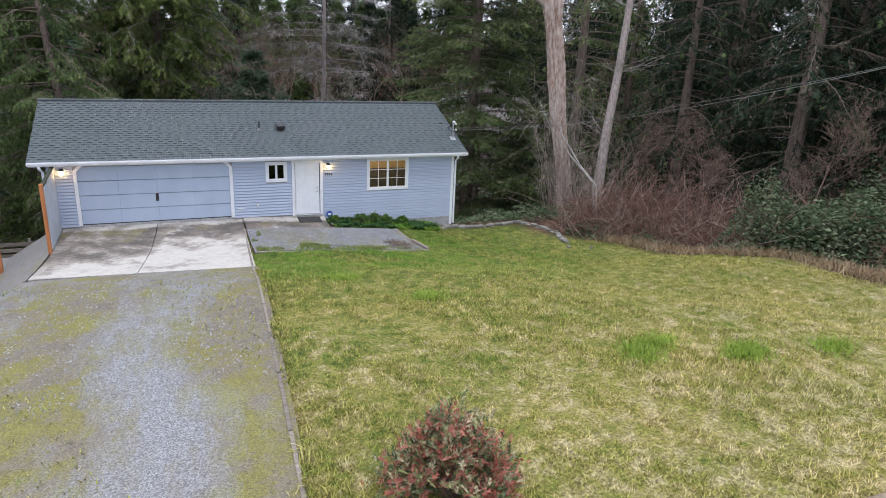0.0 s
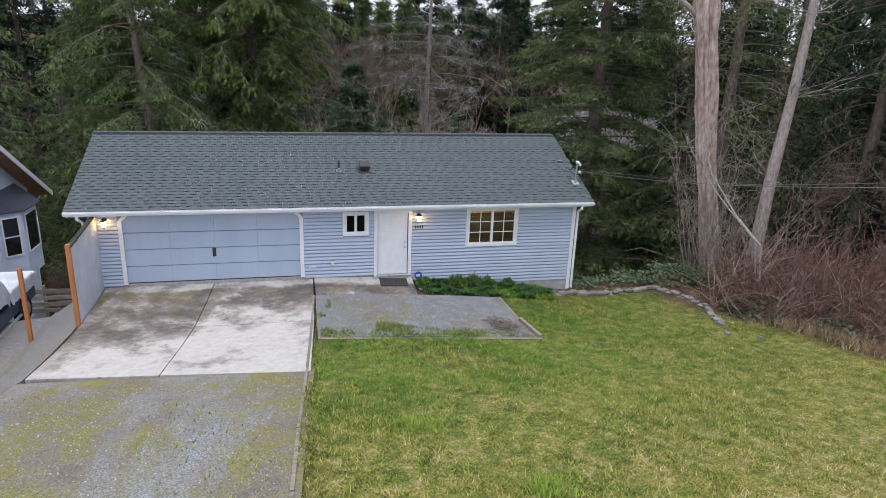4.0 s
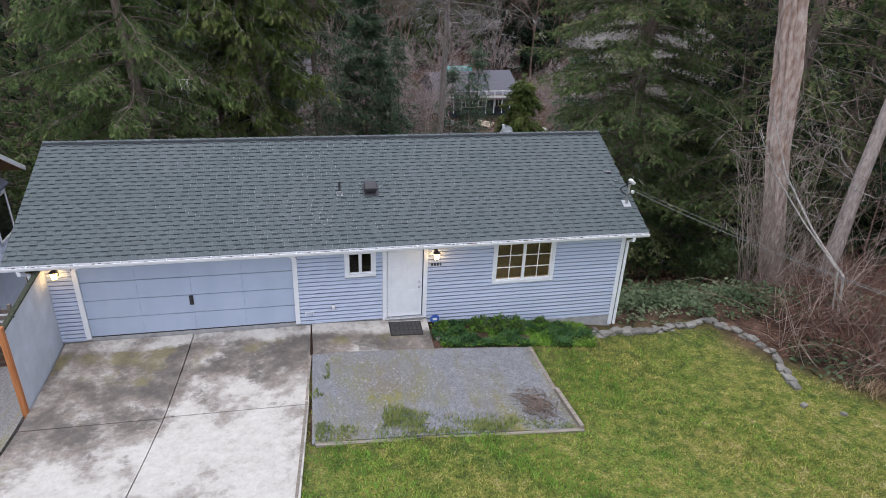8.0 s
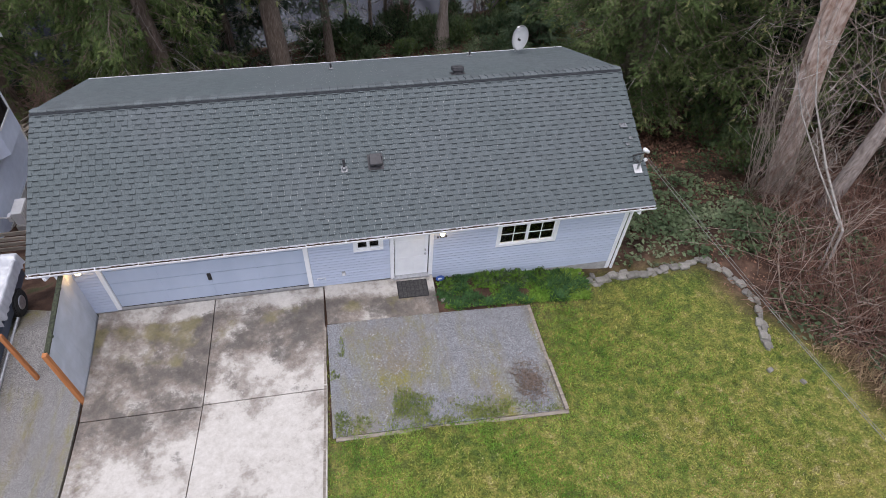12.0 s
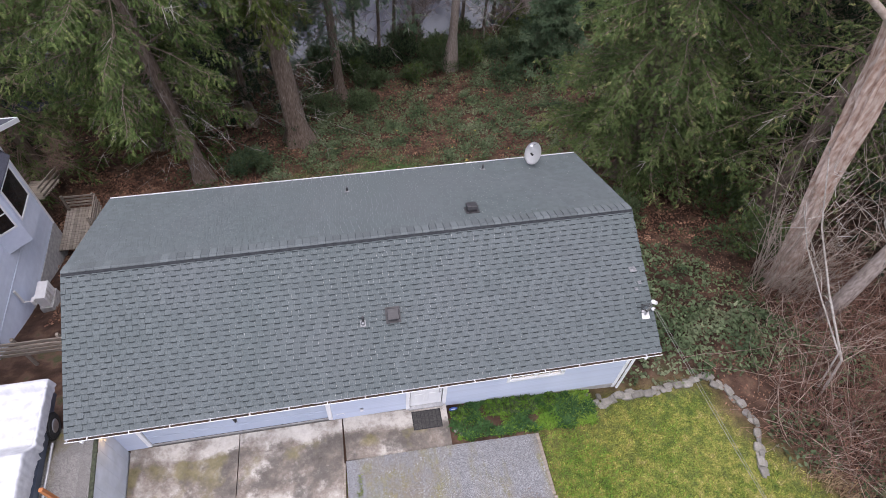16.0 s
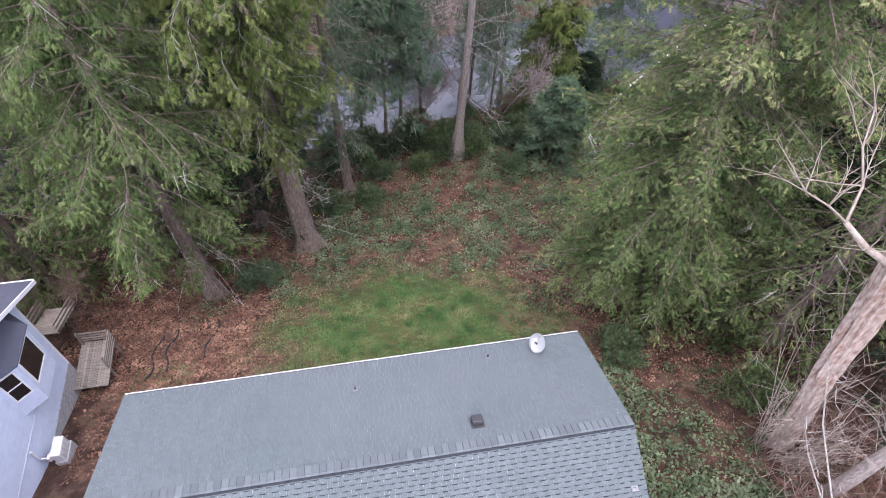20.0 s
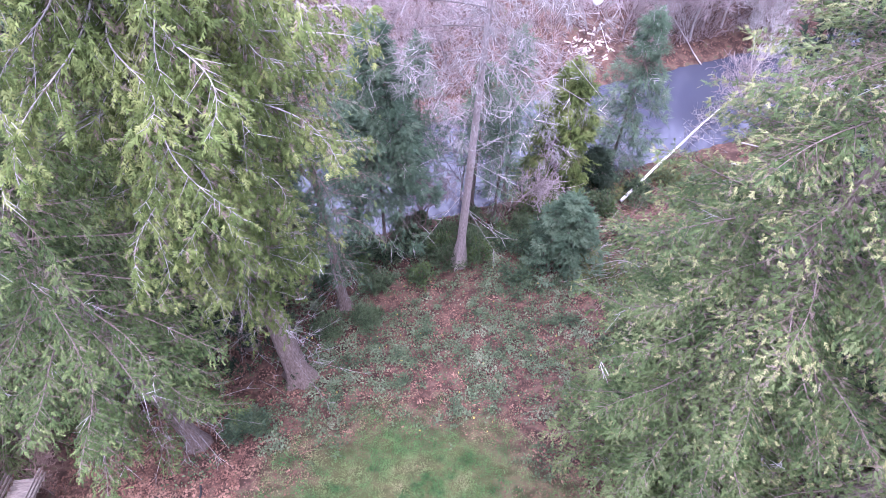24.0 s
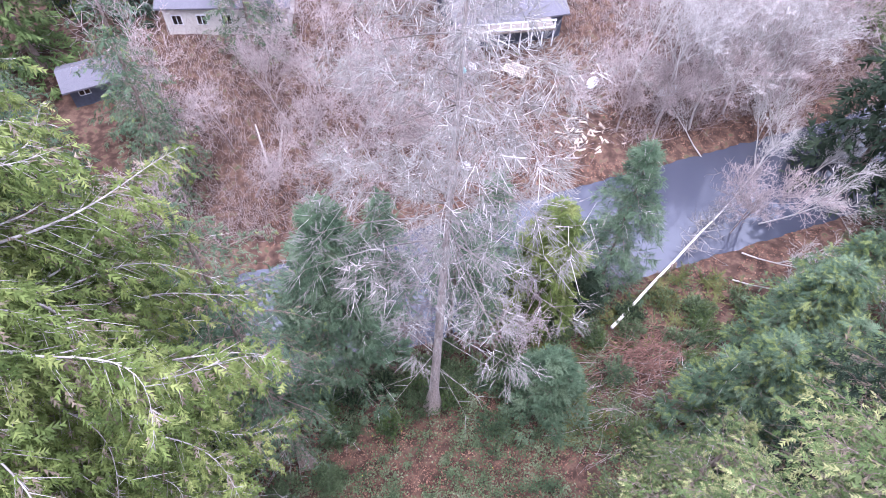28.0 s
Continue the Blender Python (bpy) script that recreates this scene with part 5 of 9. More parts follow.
# ---- stone edging ----
def build_stones():
    w = thing("stone_wall", "low curving dry wall of grey mossy stones at the lawn's edge", "stone wall", (16.5, -1, -1))
    ctrl = [(13.2, -0.55), (14.1, -0.35), (15.6, -0.3), (17.0, -0.12), (17.6, -0.6), (18.05, -1.9), (17.75, -2.8), (17.5, -3.6)]
    rng = random.Random(3)
    pts = [Vector((*p, 0)) for p in ctrl]
    run = []
    for a, b in zip(pts, pts[1:]):
        m = max(1, int((b - a).length / 0.165))
        run += [(a.lerp(b, i / m), math.atan2(b.y - a.y, b.x - a.x)) for i in range(m)]
    shapes = []
    for k in range(6):
        bm = bmesh.new()
        bmesh.ops.create_icosphere(bm, subdivisions=2, radius=0.5)
        for v in bm.verts:
            v.co *= 1 + 0.35 * noise.noise(v.co * 1.7 + Vector((k * 5, 0, 0)))
            v.co = Vector([max(-0.34, min(0.34, c)) for c in v.co])
        me = bpy.data.meshes.new("stone")
        bm.to_mesh(me)
        bm.free()
        me.materials.append(M["stone"])
        shapes.append(me)
    for p, turn in run:
        for lay in range(2):
            ob = new("stone", rng.choice(shapes))
            s = rng.uniform(0.17, 0.36)
            x, y = p.x + rng.uniform(-0.09, 0.09), p.y + rng.uniform(-0.09, 0.09)
            z = float(land(x, y)) - 0.02 + lay * 0.075
            ob.matrix_basis = Matrix.LocRotScale((x, y, z), Euler((rng.uniform(-.12, .12), rng.uniform(-.12, .12), turn + rng.uniform(-0.3, 0.3))), (s * 1.25, s * 0.95, s * 0.5))
            under(ob, w)
    for x, y in ((12.95, -0.45), (12.98, -0.75), (13.3, -0.3), (12.9, -0.2), (8.75, -0.95), (8.6, -0.8), (8.9, -0.35), (17.2, -4.1), (17.9, -4.6), (8.2, -3.9), (7.7, -4.1)):
        ob = tagged(new("loose_stone", rng.choice(shapes)), "loose pale stone half sunk in the ground", "stone", "loose stones")
        s = rng.uniform(0.16, 0.32)
        ob.matrix_basis = Matrix.LocRotScale((x, y, float(land(x, y)) + 0.02), Euler((0.2, 0.1, rng.uniform(0, 6))), (s, s * 0.8, s * 0.6))


build_stones()


# ---- vegetation builders ----
M["pale_limb"] = material("bleached_limb", [(0.3, (0.27, 0.22, 0.185)), (0.7, (0.46, 0.4, 0.355))], 6, 0.9, bump=0.4)
M["pale_twig"] = material("silver_twig", [(0.3, (0.34, 0.32, 0.3)), (0.7, (0.56, 0.54, 0.52))], 8, 0.9, bump=0.2, island=0.3)
def frond_mesh(name, origins, dirs, ups, length, width, mat, parent, rng, leaflets=4, label="", kind="stuff"):
    """Many feathery fronds in one mesh: each is a spine of paired blades that shrink towards the tip."""
    n = len(origins)
    O, D, U = (np.asarray(a, float) for a in (origins, dirs, ups))
    D /= np.linalg.norm(D, axis=1, keepdims=True)
    S = np.cross(D, U)
    S /= np.linalg.norm(S, axis=1, keepdims=True) + 1e-9
    U = np.cross(S, D)
    Ls = length * rng.uniform(0.65, 1.35, n)
    Ws = width * rng.uniform(0.7, 1.3, n)
    verts, k = [], 0
    tri = []
    for j in range(leaflets):
        a = j / leaflets
        b = a + 1.55 / leaflets
        for sg in (-1, 1):
            w = (1 - 0.55 * a) * (0.75 + 0.5 * rng.random(n))
            p0 = O + D * (Ls * a)[:, None]
            p1 = O + D * (Ls * min(a + (0.9 if leaflets < 5 else 0.8) / leaflets, 1))[:, None]
            tip = O + D * (Ls * min(b, 1.12))[:, None] + S * (sg * Ws * w)[:, None] - U * (0.25 * Ws * w * rng.uniform(0, 1.4, n))[:, None]
            verts += [p0, p1, tip]
            tri.append((k, k + 1, k + 2))
            k += 3
    V = np.stack(verts, 1).reshape(-1, 3)
    T = (np.arange(n)[:, None, None] * k + np.array(tri)[None]).reshape(-1, 3)
    return tri_mesh(name, V, T, mat, parent, label, kind)


def tri_mesh(name, V, T, mat, parent=None, label="", kind=""):
    me = bpy.data.meshes.new(name)
    V, T = np.asarray(V, np.float32), np.asarray(T, np.int32)
    me.vertices.add(len(V))
    me.vertices.foreach_set("co", V.ravel())
    me.loops.add(T.size)
    me.loops.foreach_set("vertex_index", T.ravel())
    me.polygons.add(len(T))
    me.polygons.foreach_set("loop_start", np.arange(0, T.size, T.shape[1], dtype=np.int32))
    me.update(calc_edges=True)
    me.validate()
    me.materials.append(mat)
    ob = new(name, me)
    ob.parent = parent
    if label:
        ob["label"] = label
    if kind:
        ob["kind"] = kind
    return ob


def sticks(name, A, B, ra, rb, mat, parent=None, label="", kind="stuff"):
    """Many three-sided tapering sticks from A to B in one mesh."""
    A, B = np.asarray(A, float), np.asarray(B, float)
    n = len(A)
    ra, rb = np.broadcast_to(ra, n), np.broadcast_to(rb, n)
    D = B - A
    D /= np.linalg.norm(D, axis=1, keepdims=True) + 1e-9
    ref = np.where(np.abs(D[:, 2:3]) > 0.9, [[1.0, 0, 0]], [[0, 0, 1.0]])
    S = np.cross(D, ref)
    S /= np.linalg.norm(S, axis=1, keepdims=True) + 1e-9
    U = np.cross(S, D)
    vs = []
    for P, r in ((A, ra), (B, rb)):
        for k in range(3):
            t = 2 * math.pi * k / 3
            vs.append(P + (S * math.cos(t) + U * math.sin(t)) * r[:, None])
    V = np.stack(vs, 1).reshape(-1, 3)
    q = np.array([(0, 1, 4, 3), (1, 2, 5, 4), (2, 0, 3, 5)])
    T = (np.arange(n)[:, None, None] * 6 + q[None]).reshape(-1, 4)
    return tri_mesh(name, V, T, mat, parent, label, kind)


def trunk_mesh(name, points, radii, mat, parent, seed=0, sides=14, flare=1.0, label=""):
    """A ridged trunk along points."""
    rng = np.random.default_rng(seed)
    lob = rng.uniform(0.85, 1.15, sides)
    P = np.array(points, float)
    verts, faces = [], []
    for i, (p, r) in enumerate(zip(P, radii)):
        for k in range(sides):
            a = 2 * math.pi * k / sides
            w = lob[k] * rng.uniform(0.95, 1.05)
            if i == 0:
                w *= 1 + 0.35 * flare * (k % 3 == 0)
            verts.append((p[0] + r * w * math.cos(a), p[1] + r * w * math.sin(a), p[2]))
    for i in range(len(P) - 1):
        for k in range(sides):
            k2 = (k + 1) % sides
            faces.append((i * sides + k, i * sides + k2, (i + 1) * sides + k2, (i + 1) * sides + k))
    faces.append(tuple(range((len(P) - 1) * sides, len(P) * sides)))
    return link(name, verts, faces, mat, parent, label, True)


def conifer(name, label, base, height, radius, mat, bark, seed, start=0.15, fronds=6000, length=0.55, width=0.17, droop=0.5, lift=0.1, lean=(0, 0), trunk_r=0.4,
            layers=26, dead=40, gap=0.0, leaflets=4, power=0.8, limb_mat=None, side=None, hang=0.9, tip=None, twigs=0, subs=True):
    """A conifer: a tapering trunk, whorled limbs that droop, bare dead twigs low down and a crown of many small fronds."""
    rng = np.random.default_rng(seed)
    root = thing(name, label, "tree", base, "conifers")
    L = np.array([lean[0], lean[1]])

    def axis(u):
        return np.array([L[0] * u, L[1] * u, u * height])
    us = np.linspace(0, 1, 12)
    rad = trunk_r * (1 - 0.93 * us) * (1 + 0.7 * np.exp(-us * 30))
    tp = [axis(u) + np.array([0, 0, -0.4 if u == 0 else 0]) for u in us]
    trunk_mesh("trunk", tp, rad, bark, root, seed)
    A, B, RA, RB = [], [], [], []
    O, D, U = [], [], []
    TO, TD, TU = [], [], []
    ends = []
    per = max(2, int(fronds / (layers * 6 * 12)))
    for i in range(layers):
        u0 = start + (1 - start) * (i + rng.uniform(-0.3, 0.3)) / layers
        reach = radius * (1 - ((u0 - start) / (1 - start))) ** power + 0.25
        nb = rng.integers(5, 8)
        a0 = rng.uniform(0, 6.28)
        for b in range(nb):
            if rng.random() < gap:
                continue
            az = a0 + 6.283 * b / nb + rng.uniform(-0.35, 0.35)
            ln = reach * rng.uniform(0.5, 1.2)
            if side is not None:
                ln *= 1 + 0.35 * math.cos(az - side)
            out = np.array([math.cos(az), math.sin(az), 0])
            p = axis(min(u0, 0.99))
            prev = p
            segs = 6
            sidev = np.array([-out[1], out[0], 0])
            bend = rng.uniform(-0.12, 0.12)
            for s in range(1, segs + 1):
                w = s / segs
                z = lift * ln * w - droop * ln * w * w
                q = p + out * ln * w + sidev * bend * ln * w * w + np.array([0, 0, z])
                A.append(prev), B.append(q)
                r0 = 0.007 * ln + 0.008
                RA.append(r0 * (1.05 - (s - 1) / segs)), RB.append(r0 * (1.05 - w))
                if s >= 2:
                    # side sprays off the limb end in flat pads of fronds, widest in the middle
                    spread = ln * 0.40 * (1.05 - abs(w - 0.45))
                    m = max(1, int(per * (0.6 + 0.6 * w)))
                    for sg in (-1, 1):
                        root_p = prev + (q - prev) * rng.random()
                        sub = out * rng.uniform(0.35, 0.95) + sidev * sg * rng.uniform(0.5, 1.0) + np.array([0, 0, -droop * rng.uniform(0.1, 0.6)])
                        far = spread * rng.uniform(0.3, 1.2)
                        if subs:
                            A.append(root_p), B.append(root_p + sub * far), RA.append(0.25 * r0), RB.append(0.003)
                        pad = 0.09 + 0.085 * far
                        ends.append((root_p, sub * far))
                        for _ in range(m):
                            w2 = rng.uniform(0.45, 1.0)
                            c = root_p + sub * far * w2 + rng.normal(0, 1, 3) * np.array([pad, pad, 0.45 * pad])
                            dd = sub * rng.uniform(0.5, 1.0) + rng.normal(0, 0.4, 3) + np.array([0, 0, -droop * rng.uniform(0.0, hang)])
                            if tip and w2 > 0.82 and rng.random() < 0.6:
                                TO.append(c + np.array([0, 0, 0.06])), TD.append(dd), TU.append(np.array([rng.normal(0, 0.25), rng.normal(0, 0.25), 1.0]))
                            else:
                                O.append(c), D.append(dd), U.append(np.array([rng.normal(0, 0.25), rng.normal(0, 0.25), 1.0]))
                    if s == segs:
                        for k in range(2 * m):
                            o2, d2, u2 = (TO, TD, TU) if tip and k % 3 else (O, D, U)
                            o2.append(q + rng.normal(0, 0.16, 3)), d2.append(out + rng.normal(0, 0.5, 3) + np.array([0, 0, -droop])), u2.append(np.array([rng.normal(0, 0.3), rng.normal(0, 0.3), 1.0]))
                prev = q
    # the leader
    for _ in range(40):
        u = rng.uniform(0.93, 1.0)
        az = rng.uniform(0, 6.28)
        O.append(axis(u)), D.append(np.array([math.cos(az), math.sin(az), 0.5])), U.append(np.array([0, 0, 1.0]))
    sticks("limbwork", A, B, RA, RB, limb_mat or bark, root)
    frond_mesh("crown", O, D, U, length, width, mat, root, rng, leaflets)
    if tip:
        frond_mesh("tip_growth", TO, TD, TU, length * 0.85, width * 0.9, tip, root, rng, leaflets, "paler young growth at the bough ends")
    if twigs:
        A, B = [], []
        for _ in range(twigs):
            p, v = ends[rng.integers(len(ends))]
            for _ in range(5):
                q = p + v * rng.uniform(0.2, 1.1)
                e = v / (np.linalg.norm(v) + 1e-6) * 0.4 + rng.normal(0, 0.35, 3) + np.array([0, 0, rng.uniform(-0.5, 0.3)])
                A.append(q), B.append(q + e * rng.uniform(0.4, 1.0))
        sticks("twig_growth", A, B, 0.014, 0.006, M["pale_twig"], root, "bare silvery twigs")
    if dead:
        A, B = [], []
        for _ in range(dead):
            u = rng.uniform(0.3 * start, start + 0.12)
            az = rng.uniform(0, 6.28)
            p = axis(u)
            ln = rng.uniform(0.4, 0.75) * radius
            d = np.array([math.cos(az), math.sin(az), rng.uniform(-0.5, 0.1)])
            q = p + d * ln
            A.append(p), B.append(q)
            for _ in range(4):
                w = rng.uniform(0.35, 1)
                c = p + d * ln * w
                A.append(c), B.append(c + (d * 0.6 + rng.normal(0, 0.6, 3)) * ln * 0.3)
        sticks("deadwood", A, B, 0.022, 0.006, M["grey_limb"], root, "bare grey dead branches")
    return root


def bough_tree(name, label, base, height, profile, mat, tip, bark, seed, lean=(0, 0), trunk_r=0.4, gap=0.6, boughs=5, lift=0.15, droop=0.35, upturn=0.0, hang=0.4, fan=0.36,
               size=0.24, width=0.06, every=0.13, step=0.28, dead=30, twigs=0, limb_mat=None, inner=0.22, tip_share=0.55, dead_span=(0.05, 0.5), stout=1.0, crook=0.03, skip=0.15, withered=0.1, lit_top=0.0):
    """A conifer of separate fan-shaped boughs: each limb carries side twigs, each twig short fronds; profile gives the crown's radius up the trunk."""
    rng = np.random.default_rng(seed)
    root = thing(name, label, "tree", base, "conifers")
    pu, pr = [p[0] for p in profile], [p[1] for p in profile]

    def axis(u):
        return np.array([lean[0] * u, lean[1] * u, u * height])
    us = np.linspace(0, 1, 14) ** 1.25
    rad = trunk_r * (1 - 0.93 * us) * (1 + 0.75 * np.exp(-us * 45))
    trunk_mesh("trunk", [axis(u) + np.array([0, 0, -0.5 if u == 0 else 0]) for u in us], rad, bark, root, seed)
    A, B, RA, RB = [], [], [], []
    O, D, W = [], [], []
    ends = []
    levels = int((1 - pu[0]) * height / gap)
    for i in range(levels):
        u0 = pu[0] + (1 - pu[0]) * i / levels
        reach = interp(u0, pu, pr)
        a0 = rng.uniform(0, 6.28)
        nb = max(3, int(round(boughs * (0.6 + 0.5 * reach / max(pr)))))
        for b in range(nb):
            az = a0 + 6.283 * b / nb + rng.uniform(-0.4, 0.4)
            u = min(0.995, u0 + rng.uniform(-0.5, 0.5) * gap / height)
            ln = reach * rng.uniform(0.6, 1.12)
            out = np.array([math.cos(az), math.sin(az), 0])
            side = np.array([-out[1], out[0], 0])
            p0 = axis(u)
            bend, dr, li = rng.uniform(-0.15, 0.15), droop * rng.uniform(0.7, 1.3), lift + rng.uniform(-0.08, 0.08)
            n = max(4, int(ln / step))
            w = np.linspace(0, 1, n + 1)[:, None]
            P = p0 + out * ln * w + side * (bend * ln * w * w + crook * ln * np.sin(w * rng.uniform(5, 9) + rng.uniform(0, 6)) * w) + np.array([0, 0, 1.0]) * ln * (li * w - dr * w * w + upturn * w ** 4)
            r0 = (0.008 * ln + 0.01) * stout
            A.extend(P[:-1]), B.extend(P[1:])
            RA.extend(r0 * (1.05 - w[:-1, 0])), RB.extend(r0 * (1.05 - w[1:, 0]))
            for k in range(1, n + 1):
                wk = k / n
                if wk < inner:
                    continue
                run = P[k] - P[k - 1]
                run /= np.linalg.norm(run)
                for sg in (-1, 1, 0) if k == n else (-1, 1, 0) if k % 2 else (-1, 1):
                    if rng.random() < skip:
                        continue
                    tl = (fan * ln * (1.02 - wk) ** 0.75 + 0.2) * rng.uniform(0.55, 1.15) * min(1, 0.4 + 2.2 * (wk - inner + 0.1))
                    d = run * rng.uniform(0.5, 1.1) + side * sg * rng.uniform(0.7, 1.0) + np.array([0, 0, -hang * rng.uniform(0.2, 0.7)])
                    d /= np.linalg.norm(d)
                    o = P[k - 1] + (P[k] - P[k - 1]) * rng.random()
                    m = max(2, int(tl / every))
                    v = ((np.arange(m) + rng.random(m)) / m)[:, None]
                    C = o + d * tl * v + np.array([0, 0, -1.0]) * hang * tl * 0.4 * v * v + rng.normal(0, 0.07, (m, 3))
                    tw = np.where(np.arange(m)[:, None] % 2, 1.0, -1.0) * np.cross(d, [0, 0, 1.0])[None] * rng.uniform(0.2, 0.8, (m, 1)) * (1 - v * 0.6)
                    E = d * rng.uniform(0.3, 1.0, (m, 1)) + tw * 1.3 + rng.normal(0, 0.36, (m, 3)) + np.array([0, 0, -1.0]) * hang * rng.uniform(0.0, 1.3, (m, 1))
                    O.append(C), D.append(E)
                    W.append(v[:, 0] * 0.6 + wk * 0.5 + rng.normal(0, 0.12, m))
                    A.append(o), B.append(o + d * tl * 0.75), RA.append(0.22 * r0), RB.append(0.003)
                    ends.append((o, d * tl))
    for _ in range(50):
        az = rng.uniform(0, 6.28)
        O.append(axis(rng.uniform(0.95, 1.0))[None]), D.append(np.array([[math.cos(az), math.sin(az), 0.6]])), W.append(np.array([1.0]))
    O, D, W = np.concatenate(O), np.concatenate(D), np.concatenate(W)
    U = rng.normal(0, 0.4, (len(O), 3)) + np.array([0, 0, 1.0])
    sticks("limbwork", A, B, RA, RB, limb_mat or bark, root)
    # more pale tips higher up, painting the light that falls on upper boughs
    up = np.clip((O[:, 2] / height - 0.3) / 0.35, 0.0, 1.0)
    t = (W > 0.82) & (rng.random(len(W)) < tip_share * (1 - lit_top + lit_top * up))
    old = ~t & (W < 0.75) & (rng.random(len(W)) < withered * 1.6 * (1 - lit_top + lit_top * up)) & (np.sin(O[:, 0] * 1.9 + 2) * np.sin(O[:, 1] * 2.1) * np.sin(O[:, 2] * 1.3) > -0.12)
    if old.any():
        frond_mesh("withered_growth", O[old], D[old], U[old], size, width * 0.8, M["withered"], root, rng, 3, "grey-brown withered sprays inside the crown")
    g = ~t & ~old
    frond_mesh("crown", O[g], D[g], U[g], size, width, mat, root, rng, 3)
    frond_mesh("tip_growth", O[t], D[t], U[t], size * 0.9, width, tip, root, rng, 3, "paler young growth at the bough ends")
    if twigs:
        A, B = [], []
        for _ in range(twigs):
            p, v = ends[rng.integers(len(ends))]
            v = v / (np.linalg.norm(v) + 1e-6)
            for _ in range(4):
                q = p + v * rng.uniform(0.0, 0.5) + np.array([0, 0, 0.05])
                A.append(q), B.append(q + (v * 0.5 + rng.normal(0, 0.3, 3) + np.array([0, 0, -0.15])) * rng.uniform(0.4, 1.0))
        sticks("twig_growth", A, B, 0.010, 0.004, M["pale_twig"], root, "bare silvery twigs")
    if dead:
        A, B = [], []
        for _ in range(dead):
            u = rng.uniform(*dead_span)
            az = rng.uniform(0, 6.28)
            p = axis(u)
            ln = rng.uniform(0.25, 0.6) * max(pr)
            d = np.array([math.cos(az), math.sin(az), rng.uniform(-0.4, 0.1)])
            for s in range(3):
                q = p + d * ln / 3
                A.append(p), B.append(q)
                for _ in range(3):
                    A.append(q), B.append(q + (d * 0.5 + rng.normal(0, 0.6, 3)) * ln * 0.16)
                p, d = q, d + rng.normal(0, 0.15, 3) - np.array([0, 0, 0.12])
        sticks("deadwood", A, B, 0.014, 0.005, M["grey_limb"], root, "bare grey dead branches")
    return root


def bare_tree(name, label, base, height, seed, mat, spread=0.5, levels=4, r0=0.12, count=3, group="bare trees", lean=(0, 0), fine=0.006):
    """A leafless tree of forking limbs and fine twigs."""
    rng = np.random.default_rng(seed)
    root = thing(name, label, "tree", base, group)
    A, B, RA, RB = [], [], [], []
    TA, TB, TRA, TRB = [], [], [], []

    def grow(p, d, ln, r, lev):
        steps = 4 if lev == 0 else 3
        for s in range(steps):
            d2 = d + rng.normal(0, 0.13 + 0.05 * lev, 3)
            d2[2] += 0.05
            d2 /= np.linalg.norm(d2)
            q = p + d2 * ln / steps
            r2 = r * (0.86 if lev else 0.82)
            (A if lev == 0 else TA).append(p), (B if lev == 0 else TB).append(q)
            (RA if lev == 0 else TRA).append(r), (RB if lev == 0 else TRB).append(r2)
            if lev < levels and (s > 0 or lev > 0):
                for _ in range(count if lev else 2):
                    az = rng.normal(0, 1, 3)
                    az -= d2 * az.dot(d2)
                    az /= np.linalg.norm(az)
                    nd = d2 * (1 - spread) + az * spread * rng.uniform(0.8, 1.3) + np.array([0, 0, 0.15])
                    grow(q, nd / np.linalg.norm(nd), ln * rng.uniform(0.4, 0.68), r2 * 0.55, lev + 1)
            p, d, r = q, d2, r2
    d0 = np.array([lean[0], lean[1], 1.0])
    grow(np.array([0, 0, -0.3]), d0 / np.linalg.norm(d0), height * 0.62, r0, 0)
    sticks("trunk", A, B, RA, RB, mat, root, kind="stuff")
    sticks("branchwork", TA, TB, np.maximum(TRA, fine), np.maximum(TRB, fine * 0.7), mat, root)
    return root


def at_ground(x, y, dz=0.0):
    return (x, y, float(land(x, y)) + dz)


# ---- the trees named by their place ----
bough_tree("spruce_tree", "tall leaning spruce with drooping grey-green boughs beside the back lawn", at_ground(-1.55, 19.3), 28, [(0.19, 3.4), (0.32, 5.6), (0.55, 5.4), (0.8, 3.6), (1.0, 0.3)], M["spruce"], M["spruce_tip"], M["bark"], 11, (-2.6, 2.2), 0.42, 0.7, 5, 0.12, 0.42, 0.12, 0.75, 0.38, 0.27, 0.065, 0.085, 0.22, 70, 120, None, 0.3)
bough_tree("cedar_tree", "broad cedar with bright yellow-green hanging sprays and a flared trunk", at_ground(3.8, 23.1), 34, [(0.26, 2.2), (0.4, 3.6), (0.55, 5.4), (0.74, 6.9), (0.9, 5.4), (1.0, 0.6)], M["cedar"], M["cedar_tip"], M["bark"], 12, (-1.8, 1.2), 0.6, 0.62, 6, 0.35, 0.8, 0.2, 0.95, 0.36, 0.29, 0.11, 0.07, 0.24, 40, 130, M["grey_limb"], 0.18, 0.35, (0.05, 0.5), 0.95, 0.13, 0.36, 0.14)
bough_tree("fir_tree", "dense dark green fir with layered flat boughs behind the house", at_ground(21.2, 14.3), 31, [(0.06, 4.0), (0.2, 5.8), (0.5, 5.5), (0.75, 4.4), (0.9, 2.8), (1.0, 0.4)], M["fir"], M["fir_tip"], M["bark"], 13, (0.9, 0.6), 0.5, 0.58, 6, 0.16, 0.3, 0.05, 0.3, 0.42, 0.21, 0.065, 0.06, 0.25, 30, 50, None, 0.3, 0.8, skip=0.25, withered=0.24, lit_top=0.85)
